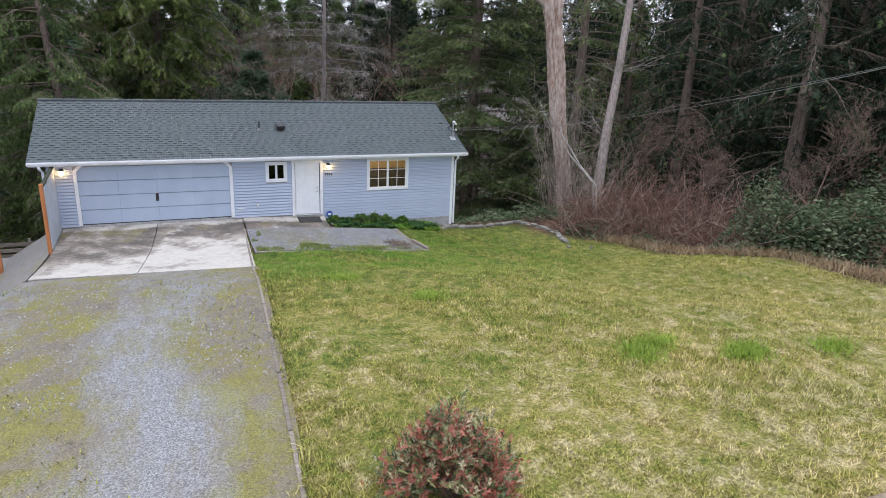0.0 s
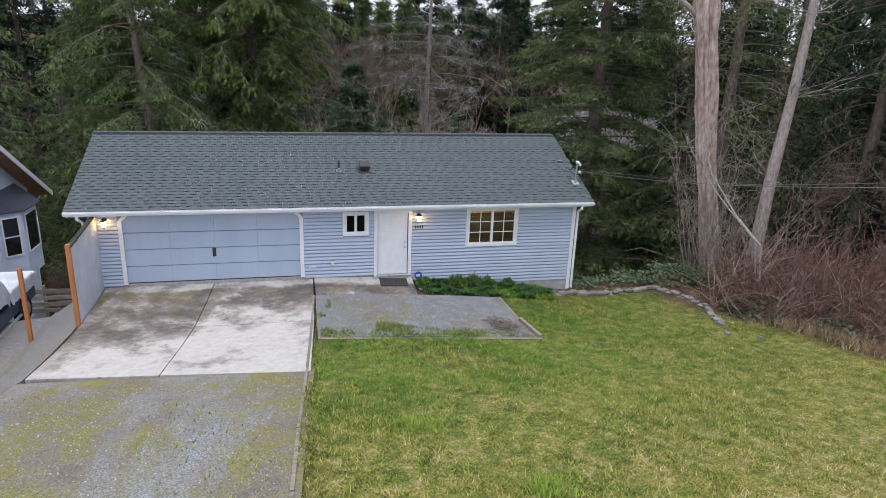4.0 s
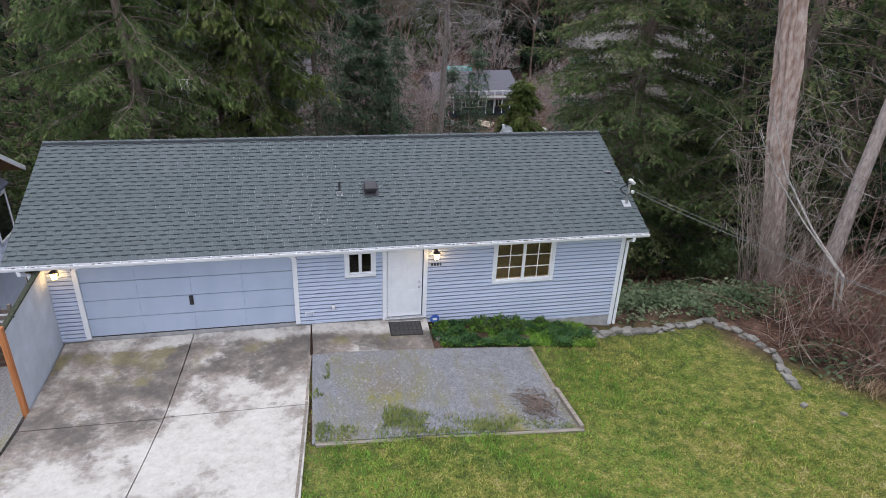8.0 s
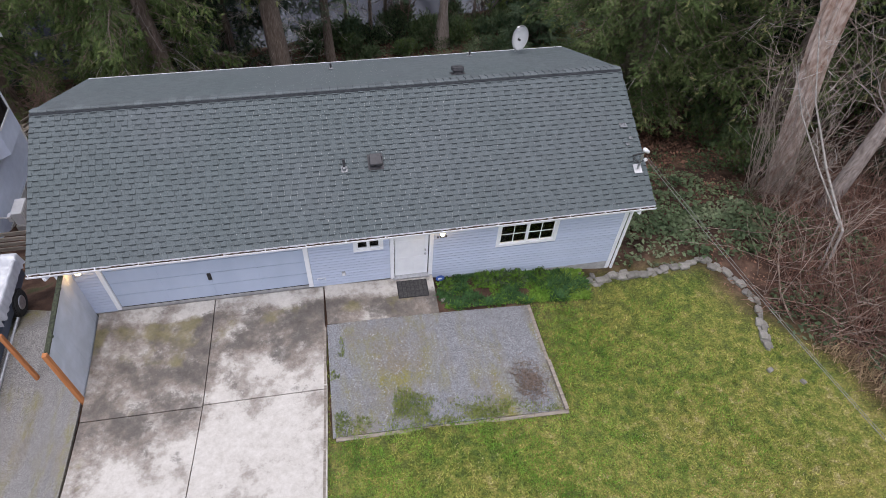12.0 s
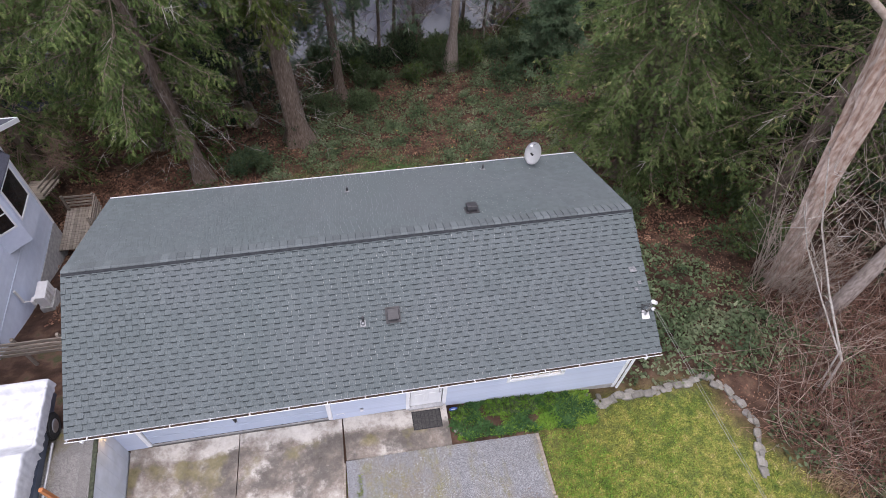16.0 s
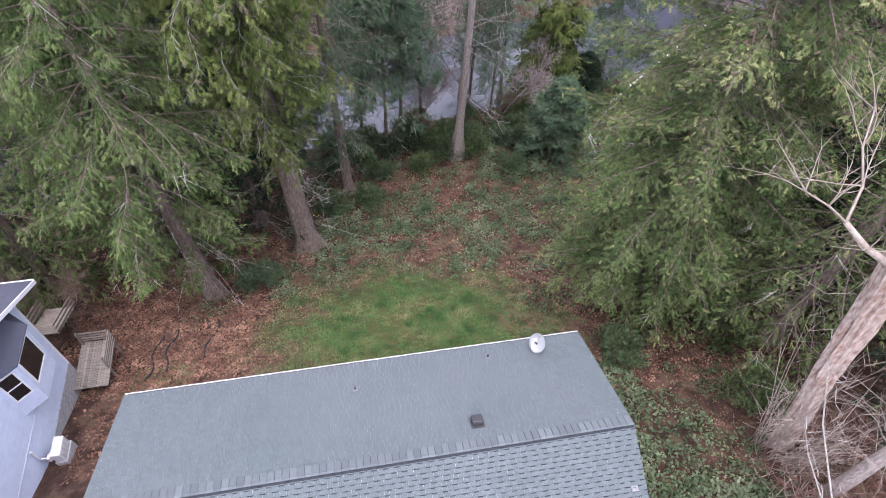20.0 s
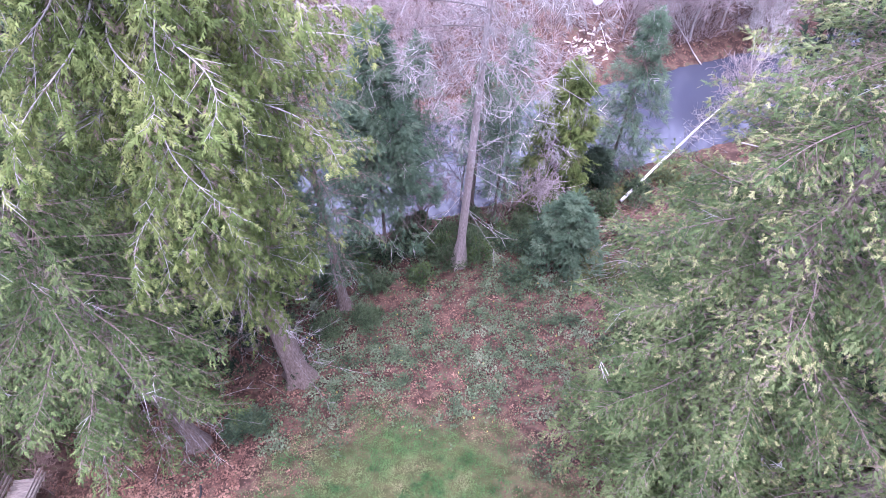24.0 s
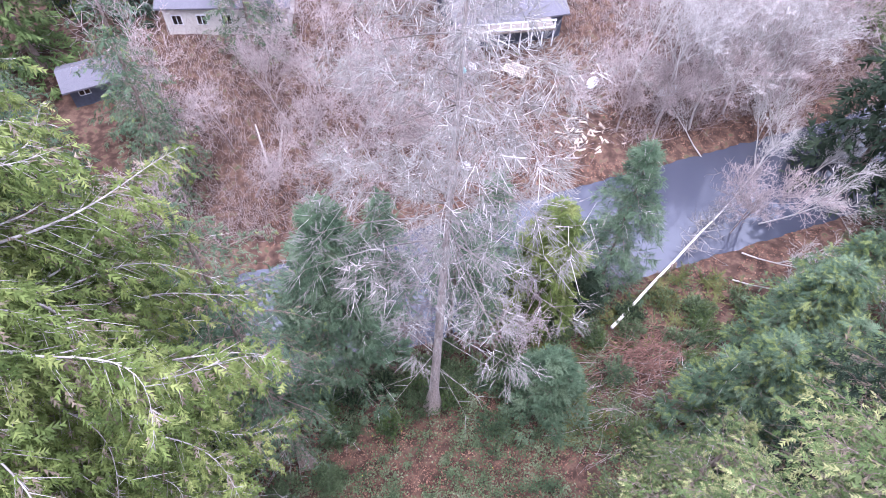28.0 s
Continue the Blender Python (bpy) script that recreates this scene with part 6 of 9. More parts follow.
bough_tree("fir_tree", "yellow-green fir with flat layered sprays beside the grey snag", at_ground(26.2, 9.5), 27, [(0.05, 4.0), (0.25, 5.2), (0.6, 4.2), (0.85, 2.4), (1.0, 0.3)], M["fir"], M["fir_tip"], M["bark"], 14, (0, 0), 0.4, 0.85, 5, 0.1, 0.35, 0.0, 0.35, 0.4, 0.27, 0.08, 0.16, 0.36, 30, 60, None, 0.3, 0.4)
bough_tree("fir_tree", "yellow-green fir on the bank below the house", at_ground(25.6, 21.6), 16, [(0.06, 4.0), (0.4, 3.6), (0.8, 1.8), (1.0, 0.2)], M["fir"], M["fir_tip"], M["bark"], 26, (0, 0), 0.26, 0.6, 5, 0.12, 0.3, 0.0, 0.3, 0.4, 0.25, 0.07, 0.14, 0.3, 20, 60, None, 0.3, 0.6)
conifer("fir_tree", "blue-green fir on the bank above the pond", at_ground(32.0, 26.5), 12.5, 4.0, M["blue_fir"], M["bark"], 27, 0.05, 9000, 0.42, 0.14, 0.35, 0.1, (0, 0), 0.22, 20, 20, 0.05, power=0.7, tip=M["spruce_tip"], twigs=60)
conifer("fir_tree", "blue-green fir at the pond's bend", at_ground(38.5, 31.0), 12.0, 3.6, M["blue_fir"], M["bark"], 28, 0.05, 8000, 0.42, 0.14, 0.35, 0.1, (0, 0), 0.22, 18, 20, 0.05, power=0.7, tip=M["spruce_tip"])
conifer("fir_tree", "blue-green fir above the pond's bend", at_ground(36.5, 27.0), 12.0, 3.8, M["blue_fir"], M["bark"], 31, 0.05, 8000, 0.4, 0.13, 0.35, 0.1, (0, 0), 0.22, 18, 10, 0.05, power=0.7, tip=M["spruce_tip"])
conifer("fir_tree", "blue-green fir beside the fallen trees", at_ground(42.5, 33.5), 11.0, 3.4, M["blue_fir"], M["bark"], 32, 0.05, 7000, 0.4, 0.13, 0.35, 0.1, (0, 0), 0.2, 18, 10, 0.05, power=0.7, tip=M["spruce_tip"])
bough_tree("fir_tree", "blue-green fir with a bare lower trunk beyond the cedar", at_ground(6.7, 28.9), 25, [(0.2, 2.2), (0.4, 3.9), (0.8, 4.0), (1.0, 0.5)], M["blue_fir"], M["spruce_tip"], M["bark"], 15, (-0.8, 0.3), 0.34, 0.75, 5, 0.1, 0.4, 0.0, 0.5, 0.36, 0.28, 0.075, 0.15, 0.32, 16, 30, None, 0.25, 0.3, (0.1, 0.4))
conifer("pine_tree", "tall thin pine with bare trunk and grey lichen-covered boughs", at_ground(15.1, 31.4), 34, 6.0, M["pine_grey"], M["pine_bark"], 16, 0.52, 15000, 0.5, 0.03, 0.2, 0.1, (0.9, 0.5), 0.3, 17, 26, 0.15, power=0.42, limb_mat=M["pine_limb"], hang=1.4, leaflets=5, twigs=480)
conifer("young_fir", "young blue-green fir on the bank above the pond", at_ground(22.3, 30.4), 7.0, 2.8, M["blue_fir"], M["bark"], 17, 0.03, 9000, 0.32, 0.1, 0.2, 0.35, (0, 0), 0.1, 16, 0, power=0.8)
conifer("young_cedar", "young bright green cedar at the pond's edge", at_ground(23.9, 38.2), 13.0, 3.0, M["cedar"], M["bark"], 18, 0.08, 12500, 0.4, 0.12, 0.7, 0.2, (0, 0), 0.13, 18, 10, power=0.6, hang=1.6)
conifer("young_fir", "tall grey-green fir at the pond's edge", at_ground(29.9, 40.6), 15.5, 3.4, M["blue_fir"], M["bark"], 19, 0.1, 9500, 0.4, 0.07, 0.35, 0.1, (0, 0), 0.13, 16, 20, 0.1, twigs=60)
conifer("young_fir", "small dark fir beside the fallen log", at_ground(27.6, 38.6), 3.6, 1.9, M["dark_fir"], M["bark"], 20, 0.03, 3600, 0.36, 0.11, 0.3, 0.2, (0, 0), 0.08, 12, 0)
conifer("young_fir", "slender grey-green fir beside the pine", at_ground(18.6, 35.6), 13.0, 1.7, M["blue_fir"], M["bark"], 22, 0.3, 2600, 0.4, 0.07, 0.4, 0.1, (0, 0), 0.12, 16, 20, 0.1, twigs=60)
conifer("young_fir", "tall dark fir at the water beside the pine", at_ground(10.0, 33.6), 20.0, 3.6, M["blue_fir"], M["bark"], 29, 0.36, 12000, 0.38, 0.12, 0.4, 0.1, (0, 0), 0.14, 18, 20, twigs=80)
for i, (x, y, h) in enumerate(((11.4, 36.0, 15.0), (13.2, 37.2, 17.0), (17.2, 37.4, 14.0), (20.2, 38.6, 16.0), (8.2, 35.2, 16.0))):
    conifer("young_fir", "slender dark fir with a bare lower trunk at the pond's edge", at_ground(x, y), h, 1.9, M["blue_fir"], M["bark"], 300 + i, 0.42, 2600, 0.4, 0.09, 0.4, 0.1, (0.3 * (-1) ** i, 0), 0.15, 16, 24, 0.1, twigs=30)
conifer("young_fir", "dark fir by the water behind the cedar", at_ground(3.0, 31.5), 19.0, 3.0, M["blue_fir"], M["bark"], 23, 0.3, 8000, 0.42, 0.13, 0.4, 0.1, (0, 0), 0.2, 18, 20)
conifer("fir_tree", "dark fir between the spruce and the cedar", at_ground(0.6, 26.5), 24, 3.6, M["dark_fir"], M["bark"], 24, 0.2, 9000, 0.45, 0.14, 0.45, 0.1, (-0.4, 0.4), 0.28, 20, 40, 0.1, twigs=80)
conifer("fir_tree", "dark fir behind the leaning spruce", at_ground(-5.2, 24.5), 24, 4.0, M["spruce"], M["bark"], 25, 0.15, 11000, 0.45, 0.13, 0.45, 0.1, (-0.4, 0.4), 0.3, 20, 40, 0.1, hang=1.4, tip=M["spruce_tip"])


def snag():
    """The broken grey trunk, its torn top and the suckers at its foot."""
    b = Vector(at_ground(22.4, 3.75))
    root = thing("dead_snag", "tall broken dead trunk of bleached stripped wood", "tree", b)
    pts = [(0, 0, -0.5), (-0.1, 0.05, 0.8), (-0.3, 0.2, 2.2), (-0.5, 0.38, 3.8), (-0.75, 0.6, 5.6), (-1.05, 0.85, 8.2), (-1.3, 1.02, 10.2), (-1.4, 1.1, 11.2), (-1.5, 1.2, 12.2), (-1.6, 1.3, 14.2)]
    rad = [0.4, 0.36, 0.34, 0.345, 0.36, 0.38, 0.4, 0.49, 0.42, 0.2]
    rng = np.random.default_rng(5)
    sides, rings = 28, 44
    verts, faces = [], []
    zs = [p[2] for p in pts]
    lob = 1 + 0.12 * np.sin(np.arange(sides) * 2.1) + rng.uniform(-0.1, 0.1, sides)
    for i in range(rings):
        z = zs[0] + (zs[-1] - zs[0]) * i / (rings - 1)
        px, py, r = interp(z, zs, [p[0] for p in pts]), interp(z, zs, [p[1] for p in pts]), interp(z, zs, rad)
        for k in range(sides):
            a = 2 * math.pi * k / sides
            ridge = 0.2 * noise.noise(Vector((k * 0.9, z * 0.45, 3))) + 0.12 * noise.noise(Vector((k * 2.3, z * 1.4, 9)))
            q = r * (lob[k] + ridge) * (0.8 if (k + i // 9) % 7 == 2 else 1) * (1.25 if i < 3 and k % 5 == 0 else 1)
            torn = rng.uniform(-1.3, 0.9) if i == rings - 1 else 0
            verts.append((b.x + px + q * math.cos(a), b.y + py + q * math.sin(a), b.z + z + torn))
    for i in range(rings - 1):
        for k in range(sides):
            k2 = (k + 1) % sides
            faces.append((i * sides + k, i * sides + k2, (i + 1) * sides + k2, (i + 1) * sides + k))
    faces.append(tuple(range((rings - 1) * sides, rings * sides)))
    under(link("trunk", verts, faces, M["snag"], None, "", False), root)
    # a thin bleached leader with bare limbs goes on above the break
    top = b + Vector((-1.6, 1.3, 14.0))
    A, B, RA, RB = [], [], [], []

    def limb(p, d, ln, r, lev):
        for s in range(3):
            d = (d + Vector(rng.normal(0, 0.16, 3))).normalized()
            q = p + d * ln / 3
            A.append(tuple(p)), B.append(tuple(q)), RA.append(r), RB.append(r * 0.8)
            p, r = q, r * 0.8
            if lev < 3:
                for _ in range(2):
                    nd = (d * 0.5 + Vector(rng.normal(0, 0.55, 3)) + Vector((0, 0, 0.25))).normalized()
                    limb(p, nd, ln * rng.uniform(0.4, 0.6), r * 0.6, lev + 1)
    limb(top - Vector((0, 0, 0.4)), Vector((-0.35, 0.25, 1)), 3.2, 0.16, 0)
    # a crooked limb forks off to the side below the torn top
    crook = [Vector(p) for p in ((20.9, 4.95, 8.2), (20.55, 5.04, 8.6), (19.7, 5.15, 9.2), (18.65, 5.35, 10.2))]
    piece("crooked_limb", tube(crook, [0.14, 0.11, 0.09, 0.065], 10), M["pale_limb"], root, "bare pinkish crooked limb", True)
    limb(crook[-1], Vector((-0.75, 0.2, 0.75)), 2.4, 0.045, 1)
    limb(crook[-1], Vector((0.35, 0.3, 1.0)), 2.8, 0.055, 1)
    limb(crook[2], Vector((-0.5, -0.3, 0.6)), 1.2, 0.04, 2)
    under(sticks("bare_limb_growth", A, B, RA, RB, M["pale_limb"], None, "bare bleached limbs"), root)
    # upright suckers
    A, B, RA, RB = [], [], [], []
    for i in range(58):
        az = rng.uniform(2.2, 4.6) if i < 38 else rng.uniform(0, 6.28)
        p = np.array([b.x + math.cos(az) * rng.uniform(0.7, 1.15), b.y + math.sin(az) * rng.uniform(0.7, 1.15), b.z - 0.2])
        d = np.array([math.cos(az) * 0.12 + rng.normal(-0.04, 0.13), math.sin(az) * 0.1 + rng.normal(0, 0.12), 1.0])
        ln = rng.uniform(2.5, 8.0)
        r = 0.008 + 0.002 * ln
        for s in range(5):
            q = p + d / np.linalg.norm(d) * ln / 5
            A.append(p), B.append(q), RA.append(r * (1 - s / 5.5)), RB.append(r * (1 - (s + 1) / 5.5))
            for _ in range(2 if s > 0 else 0):
                e = d + rng.normal(0, 0.75, 3)
                A.append(q), B.append(q + e / np.linalg.norm(e) * ln * rng.uniform(0.1, 0.28)), RA.append(r * 0.45), RB.append(0.003)
            p, d = q, d + rng.normal(0, 0.12, 3)
    under(sticks("sucker_growth", A, B, RA, RB, M["pale_limb"], None, "thin grey upright shoots"), root)


snag()


def leaning_alder():
    b = Vector(at_ground(22.3, 1.4))
    root = thing("leaning_alder", "bare grey alder trunk leaning out of the brambles", "tree", b)
    pts = [b + Vector(p) for p in ((0, 0, -0.5), (0.15, 0.1, 1.5), (0.42, 0.3, 4.0), (0.95, 0.6, 7), (1.45, 1.0, 10), (1.75, 1.2, 13), (1.9, 1.4, 17))]
    piece("trunk", tube(pts, [0.3, 0.26, 0.22, 0.185, 0.16, 0.13, 0.08], 12), M["pine_bark"], root, "", True)
    rng = np.random.default_rng(8)
    A, B, RA, RB = [], [], [], []
    for i in range(26):
        p = np.array(pts[rng.integers(2, 6)]) + rng.normal(0, 0.1, 3)
        d = rng.normal(0, 1, 3)
        d[2] = abs(d[2]) * 0.5
        d /= np.linalg.norm(d)
        ln = rng.uniform(1, 2.6)
        r = 0.03
        for s in range(4):
            q = p + d * ln / 4
            A.append(p), B.append(q), RA.append(r), RB.append(r * 0.7)
            p, r = q, r * 0.7
            d = d + rng.normal(0, 0.2, 3)
            d /= np.linalg.norm(d)
            e = d + rng.normal(0, 0.6, 3)
            A.append(q), B.append(q + e * ln * 0.2), RA.append(r * 0.6), RB.append(0.003)
    under(sticks("branchwork", A, B, RA, RB, M["grey_limb"]), root)
    # the fallen grey poles that lean across the snag's foot
    for line, r in (([(20.4, -1.5, -1.3), (20.55, -0.9, 0.7), (20.9, 1.05, 1.3), (20.95, 2.85, 2.5), (21.2, 5.0, 4.8)], 0.055), ([(20.4, -1.3, -1.3), (20.5, -0.7, 0.8), (20.2, 0.7, 1.7), (19.7, 1.9, 2.9), (19.3, 2.6, 4.1)], 0.04)):
        f = thing("fallen_pole", "bare grey fallen limb propped among the brambles", "branch", line[0], "fallen limbs")
        p0, p1 = Vector(line[1]), Vector(line[-1])
        piece("limb", tube(line, [r * 0.8, r * 0.75, r * 0.65, r * 0.5, r * 0.3], 8), M["grey_limb"], f)
        A, B = [], []
        for _ in range(14):
            q = np.array(p0.lerp(p1, rng.uniform(0.3, 1)))
            A.append(q), B.append(q + rng.normal(0, 0.35, 3) + np.array([0, 0, 0.2]))
        under(sticks("twig_growth", A, B, 0.012, 0.004, M["pale_twig"]), f)


leaning_alder()


def forest():
    """Woods behind the house, on the far bank and at the garden's side, from a few grown trees repeated."""
    rng = np.random.default_rng(21)
    kinds = []
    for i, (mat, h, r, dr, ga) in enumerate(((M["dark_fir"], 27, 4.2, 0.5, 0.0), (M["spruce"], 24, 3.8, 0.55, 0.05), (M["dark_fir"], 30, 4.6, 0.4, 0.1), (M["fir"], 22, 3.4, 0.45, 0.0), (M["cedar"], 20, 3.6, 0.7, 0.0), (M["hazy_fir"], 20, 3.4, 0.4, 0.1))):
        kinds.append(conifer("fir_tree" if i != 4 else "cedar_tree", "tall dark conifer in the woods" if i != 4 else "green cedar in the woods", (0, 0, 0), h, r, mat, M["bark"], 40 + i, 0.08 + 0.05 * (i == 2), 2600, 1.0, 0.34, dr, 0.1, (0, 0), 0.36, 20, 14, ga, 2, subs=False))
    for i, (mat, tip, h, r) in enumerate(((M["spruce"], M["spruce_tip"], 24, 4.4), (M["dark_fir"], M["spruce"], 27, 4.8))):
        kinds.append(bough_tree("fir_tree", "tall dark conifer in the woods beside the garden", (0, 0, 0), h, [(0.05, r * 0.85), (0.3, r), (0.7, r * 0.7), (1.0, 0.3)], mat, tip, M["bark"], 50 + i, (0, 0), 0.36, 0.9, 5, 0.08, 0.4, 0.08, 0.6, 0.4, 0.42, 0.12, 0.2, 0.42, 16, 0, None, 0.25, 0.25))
    kinds.append(bough_tree("fir_tree", "blue-green conifer across the pond", (0, 0, 0), 19, [(0.05, 3.6), (0.3, 3.9), (0.7, 2.6), (1.0, 0.3)], M["blue_fir"], M["spruce_tip"], M["bark"], 57, (0, 0), 0.3, 0.85, 5, 0.08, 0.4, 0.08, 0.6, 0.4, 0.42, 0.12, 0.2, 0.42, 16, 0, None, 0.25, 0.2))
    spots = []
    # left and behind the neighbour
    for x, y in ((-10.5, 21), (-14.5, 24), (-4.5, 28.5), (-10, 30), (-18, 19), (-21, 27), (-1, 33), (-26, 20), (-16, 34), (-30, 30), (-7, 36)):
        spots.append((x, y, rng.choice([6, 6, 7])))
    # right side
    for x, y in ((29, 16.5), (31.5, 20.5), (31, 11), (29, 3.5), (33.5, 5.5), (34, 15), (38, 9), (30.5, -2.5), (35.5, -1), (41, 1.5), (33.5, -7), (39, -7), (37, -13), (43, -10), (33.2, -12.5), (46, 5), (44, 12), (41, -18), (47, -15), (50, -4)):
        spots.append((x, y, rng.choice([7, 6, 7])))
    for x, y in ((45, 20), (49, 10), (52, 26), (55, 2), (50, 34), (58, 16), (60, -8), (56, -16), (47, 28), (62, 30), (54, 40), (64, 8), (44, 16), (50, 22), (56, 34), (60, 40), (53, 31), (57, 26), (48, 17), (62, 22), (66, 36), (54, 14), (59, 10), (49, 5), (68, 28)):
        k = rng.choice([0, 2, 7])
        spots.append((x, y, 8 if y > 25 and x < 62 else k))
    # the far bank
    for k in range(34):
        spots.append((rng.uniform(-60, 100), rng.uniform(92, 150), rng.choice([0, 1, 2, 3, 2])))
    for k in range(14):
        spots.append((rng.uniform(-70, -14), rng.uniform(36, 84), rng.choice([0, 1, 2, 0])))
    for k in range(13):
        spots.append((rng.uniform(46, 90), rng.uniform(-20, 50), rng.choice([0, 2, 3, 0])))
    for x, y in ((-3, 53), (-9, 49), (-6, 60), (-14, 57), (-20, 64), (3, 70), (-13, 44), (-17, 50), (-23, 46)):
        spots.append((x, y, 8))
    for x, y in ((8, 92), (14, 104), (20, 112), (28, 116), (34, 120), (24, 96), (12, 114), (30, 108), (-17, 70), (-12, 80), (60, 74), (70, 66), (-34, 58), (2, 95), (40, 100), (18, 128), (26, 134), (34, 140), (10, 136), (21, 118), (25, 122), (29, 125), (33, 131), (37, 126), (23, 108), (27, 104), (31, 112), (36, 112), (19, 100), (40, 104), (44, 108), (48, 103), (52, 110), (56, 106), (46, 118), (52, 122), (58, 120), (62, 112), (60, 104), (66, 108), (72, 104), (78, 108), (64, 114), (70, 116), (84, 112), (42, 132), (22, 142), (30, 128)):
        spots.append((x, y, rng.choice([0, 1, 3])))
    used = set()
    for x, y, k in spots:
        s = rng.uniform(0.8, 1.2)
        z = float(land(x, y)) - 0.2
        m = Matrix.LocRotScale((x, y, z), Euler((rng.normal(0, 0.02), rng.normal(0, 0.02), rng.uniform(0, 6.28))), (s, s, s * rng.uniform(0.9, 1.1)))
        if k not in used:
            kinds[k].matrix_basis = m
            used.add(k)
        else:
            ob = copy_thing(kinds[k], m)
            ob.matrix_basis = m
    for k in range(len(kinds)):
        if k not in used:
            kinds[k].location = (-30 + 4 * k, 80, float(land(-30 + 4 * k, 80)))
    # bare trees on the far bank and in the thicket
    tw = [bare_tree("bare_tree", "leafless grey-pink tree on the far bank", (0, 0, 0), h, 60 + i, M["pink_twig"], 0.5, 4, 0.11, 2, fine=0.012) for i, h in enumerate((9, 11, 7))]
    bs = [(36, 56, 0), (41, 60, 1), (46, 58, 2), (33, 58, 2), (50, 62, 0), (55, 59, 1), (38, 66, 1), (45, 68, 0), (60, 64, 2), (20, 60, 0), (12, 56, 1), (16, 66, 2), (6, 60, 0), (34, 78, 0), (3, 52, 2), (52, 72, 1),
          (13.2, 37.6, 2), (16.6, 38.4, 0), (17.5, 41, 2), (20.0, 36.5, 2), (23, 56, 1), (18, 54, 2), (14, 60, 2), (9, 64, 1), (21, 66, 1), (37, 58, 2), (43, 56, 0), (48, 66, 2), (54, 66, 0), (41, 70, 2), (4, 66, 2), (57, 62, 2), (47, 74, 1), (-2, 56, 1), (12, 72, 0), (18, 74, 2), (39, 54.5, 2), (51, 57, 0), (-3, 48, 0), (10, 52, 0), (58, 70, 0), (64, 58, 1), (49, 53, 2), (44, 45, 2), (42, 43.5, 0), (45, 57, 1), (49, 60, 1), (52, 56, 0), (46, 62, 1), (43, 59, 0), (55, 63, 1), (40, 57, 0), (8, 57, 2), (14, 53, 0), (1, 58, 0), (10, 68, 0)]
    seen = set()
    for x, y, k in bs:
        s = rng.uniform(0.75, 1.25)
        m = Matrix.LocRotScale((x, y, float(land(x, y))), Euler((rng.normal(0, 0.1), rng.normal(0, 0.1), rng.uniform(0, 6.28))), (s, s, s))
        if k not in seen:
            tw[k].matrix_basis = m
            seen.add(k)
        else:
            copy_thing(tw[k], m).matrix_basis = m
    pb = bare_tree("pale_bare_tree", "tall pale leafless tree on the far bank of the pond", (0, 0, 0), 14, 69, M["pale_twig"], 0.5, 4, 0.15, 2, "pale bare trees", fine=0.014)
    for k, (x, y) in enumerate(((43, 55.5), (47, 57), (51, 58.5), (40, 56.5), (55, 61), (46, 61), (39, 61))):
        m = Matrix.LocRotScale((x, y, float(land(x, y))), Euler((rng.normal(0, 0.15), rng.normal(0, 0.15), rng.uniform(0, 6.28))), (1, 1, 1))
        (copy_thing(pb, m) if k else pb).matrix_basis = m
    fl = bare_tree("fallen_tree", "pale fallen bare tree lying over the pond", (0, 0, 0), 11, 68, M["pale_twig"], 0.45, 4, 0.1, 2, "fallen trees", fine=0.012)
    for k, (x, y, az, tilt) in enumerate(((44.5, 47.5, 2.0, 1.25), (47.5, 50.5, 2.6, 1.2), (42.0, 41.0, 0.4, 1.3), (45.0, 44.0, 1.1, 1.15), (49.0, 47.0, 1.7, 1.3), (40.0, 38.5, 0.6, 1.35), (50.5, 53.0, 2.9, 1.1), (43.0, 52.5, 3.4, 1.2))):
        m = Matrix.LocRotScale((x, y, max(float(land(x, y)), -14.3) + 0.2), Euler((tilt, 0, az)), (0.8, 0.8, 0.8))
        (copy_thing(fl, m) if k else fl).matrix_basis = m
    tt = bare_tree("tall_bare_tree", "tall leafless brown tree across the pond", (0, 0, 0), 20, 66, M["twig"], 0.42, 4, 0.22, 2, "tall bare trees")
    first = True
    for x, y in ((17, 78), (22, 92), (27, 90), (11, 84), (31, 96), (36, 90), (6, 80), (15, 96), (25, 104), (41, 84), (46, 90), (20, 84)):
        s = rng.uniform(0.85, 1.2)
        m = Matrix.LocRotScale((x, y, float(land(x, y))), Euler((0, 0, rng.uniform(0, 6.28))), (s, s, s))
        if first:
            tt.matrix_basis = m
            first = False
        else:
            copy_thing(tt, m).matrix_basis = m
    tb = [bare_tree("bare_shrub", "leafless brown shrub at the wood's edge", (0, 0, 0), h, 70 + i, M["twig"], 0.55, 4, 0.06, 2, "bare shrubs") for i, h in enumerate((5, 6.5))]
    ss = [(23.5, -2.5, 0), (24.0, 1.5, 1), (26.5, -1.0, 0), (-8.5, 17.5, 1), (-11, 16.5, 0), (-13, 19, 1), (-16, 17, 1), (-3.5, 22.5, 0), (25, -8.0, 0), (18.9, 34.5, 0), (12.8, 34.0, 0)]
    seen = set()
    for x, y, k in ss:
        s = rng.uniform(0.8, 1.25)
        m = Matrix.LocRotScale((x, y, float(land(x, y))), Euler((rng.normal(0, 0.12), rng.normal(0, 0.12), rng.uniform(0, 6.28))), (s, s, s))
        if k not in seen:
            tb[k].matrix_basis = m
            seen.add(k)
        else:
            copy_thing(tb[k], m).matrix_basis = m
    # a last tall row closes the woods towards the horizon
    far = np.random.default_rng(58)
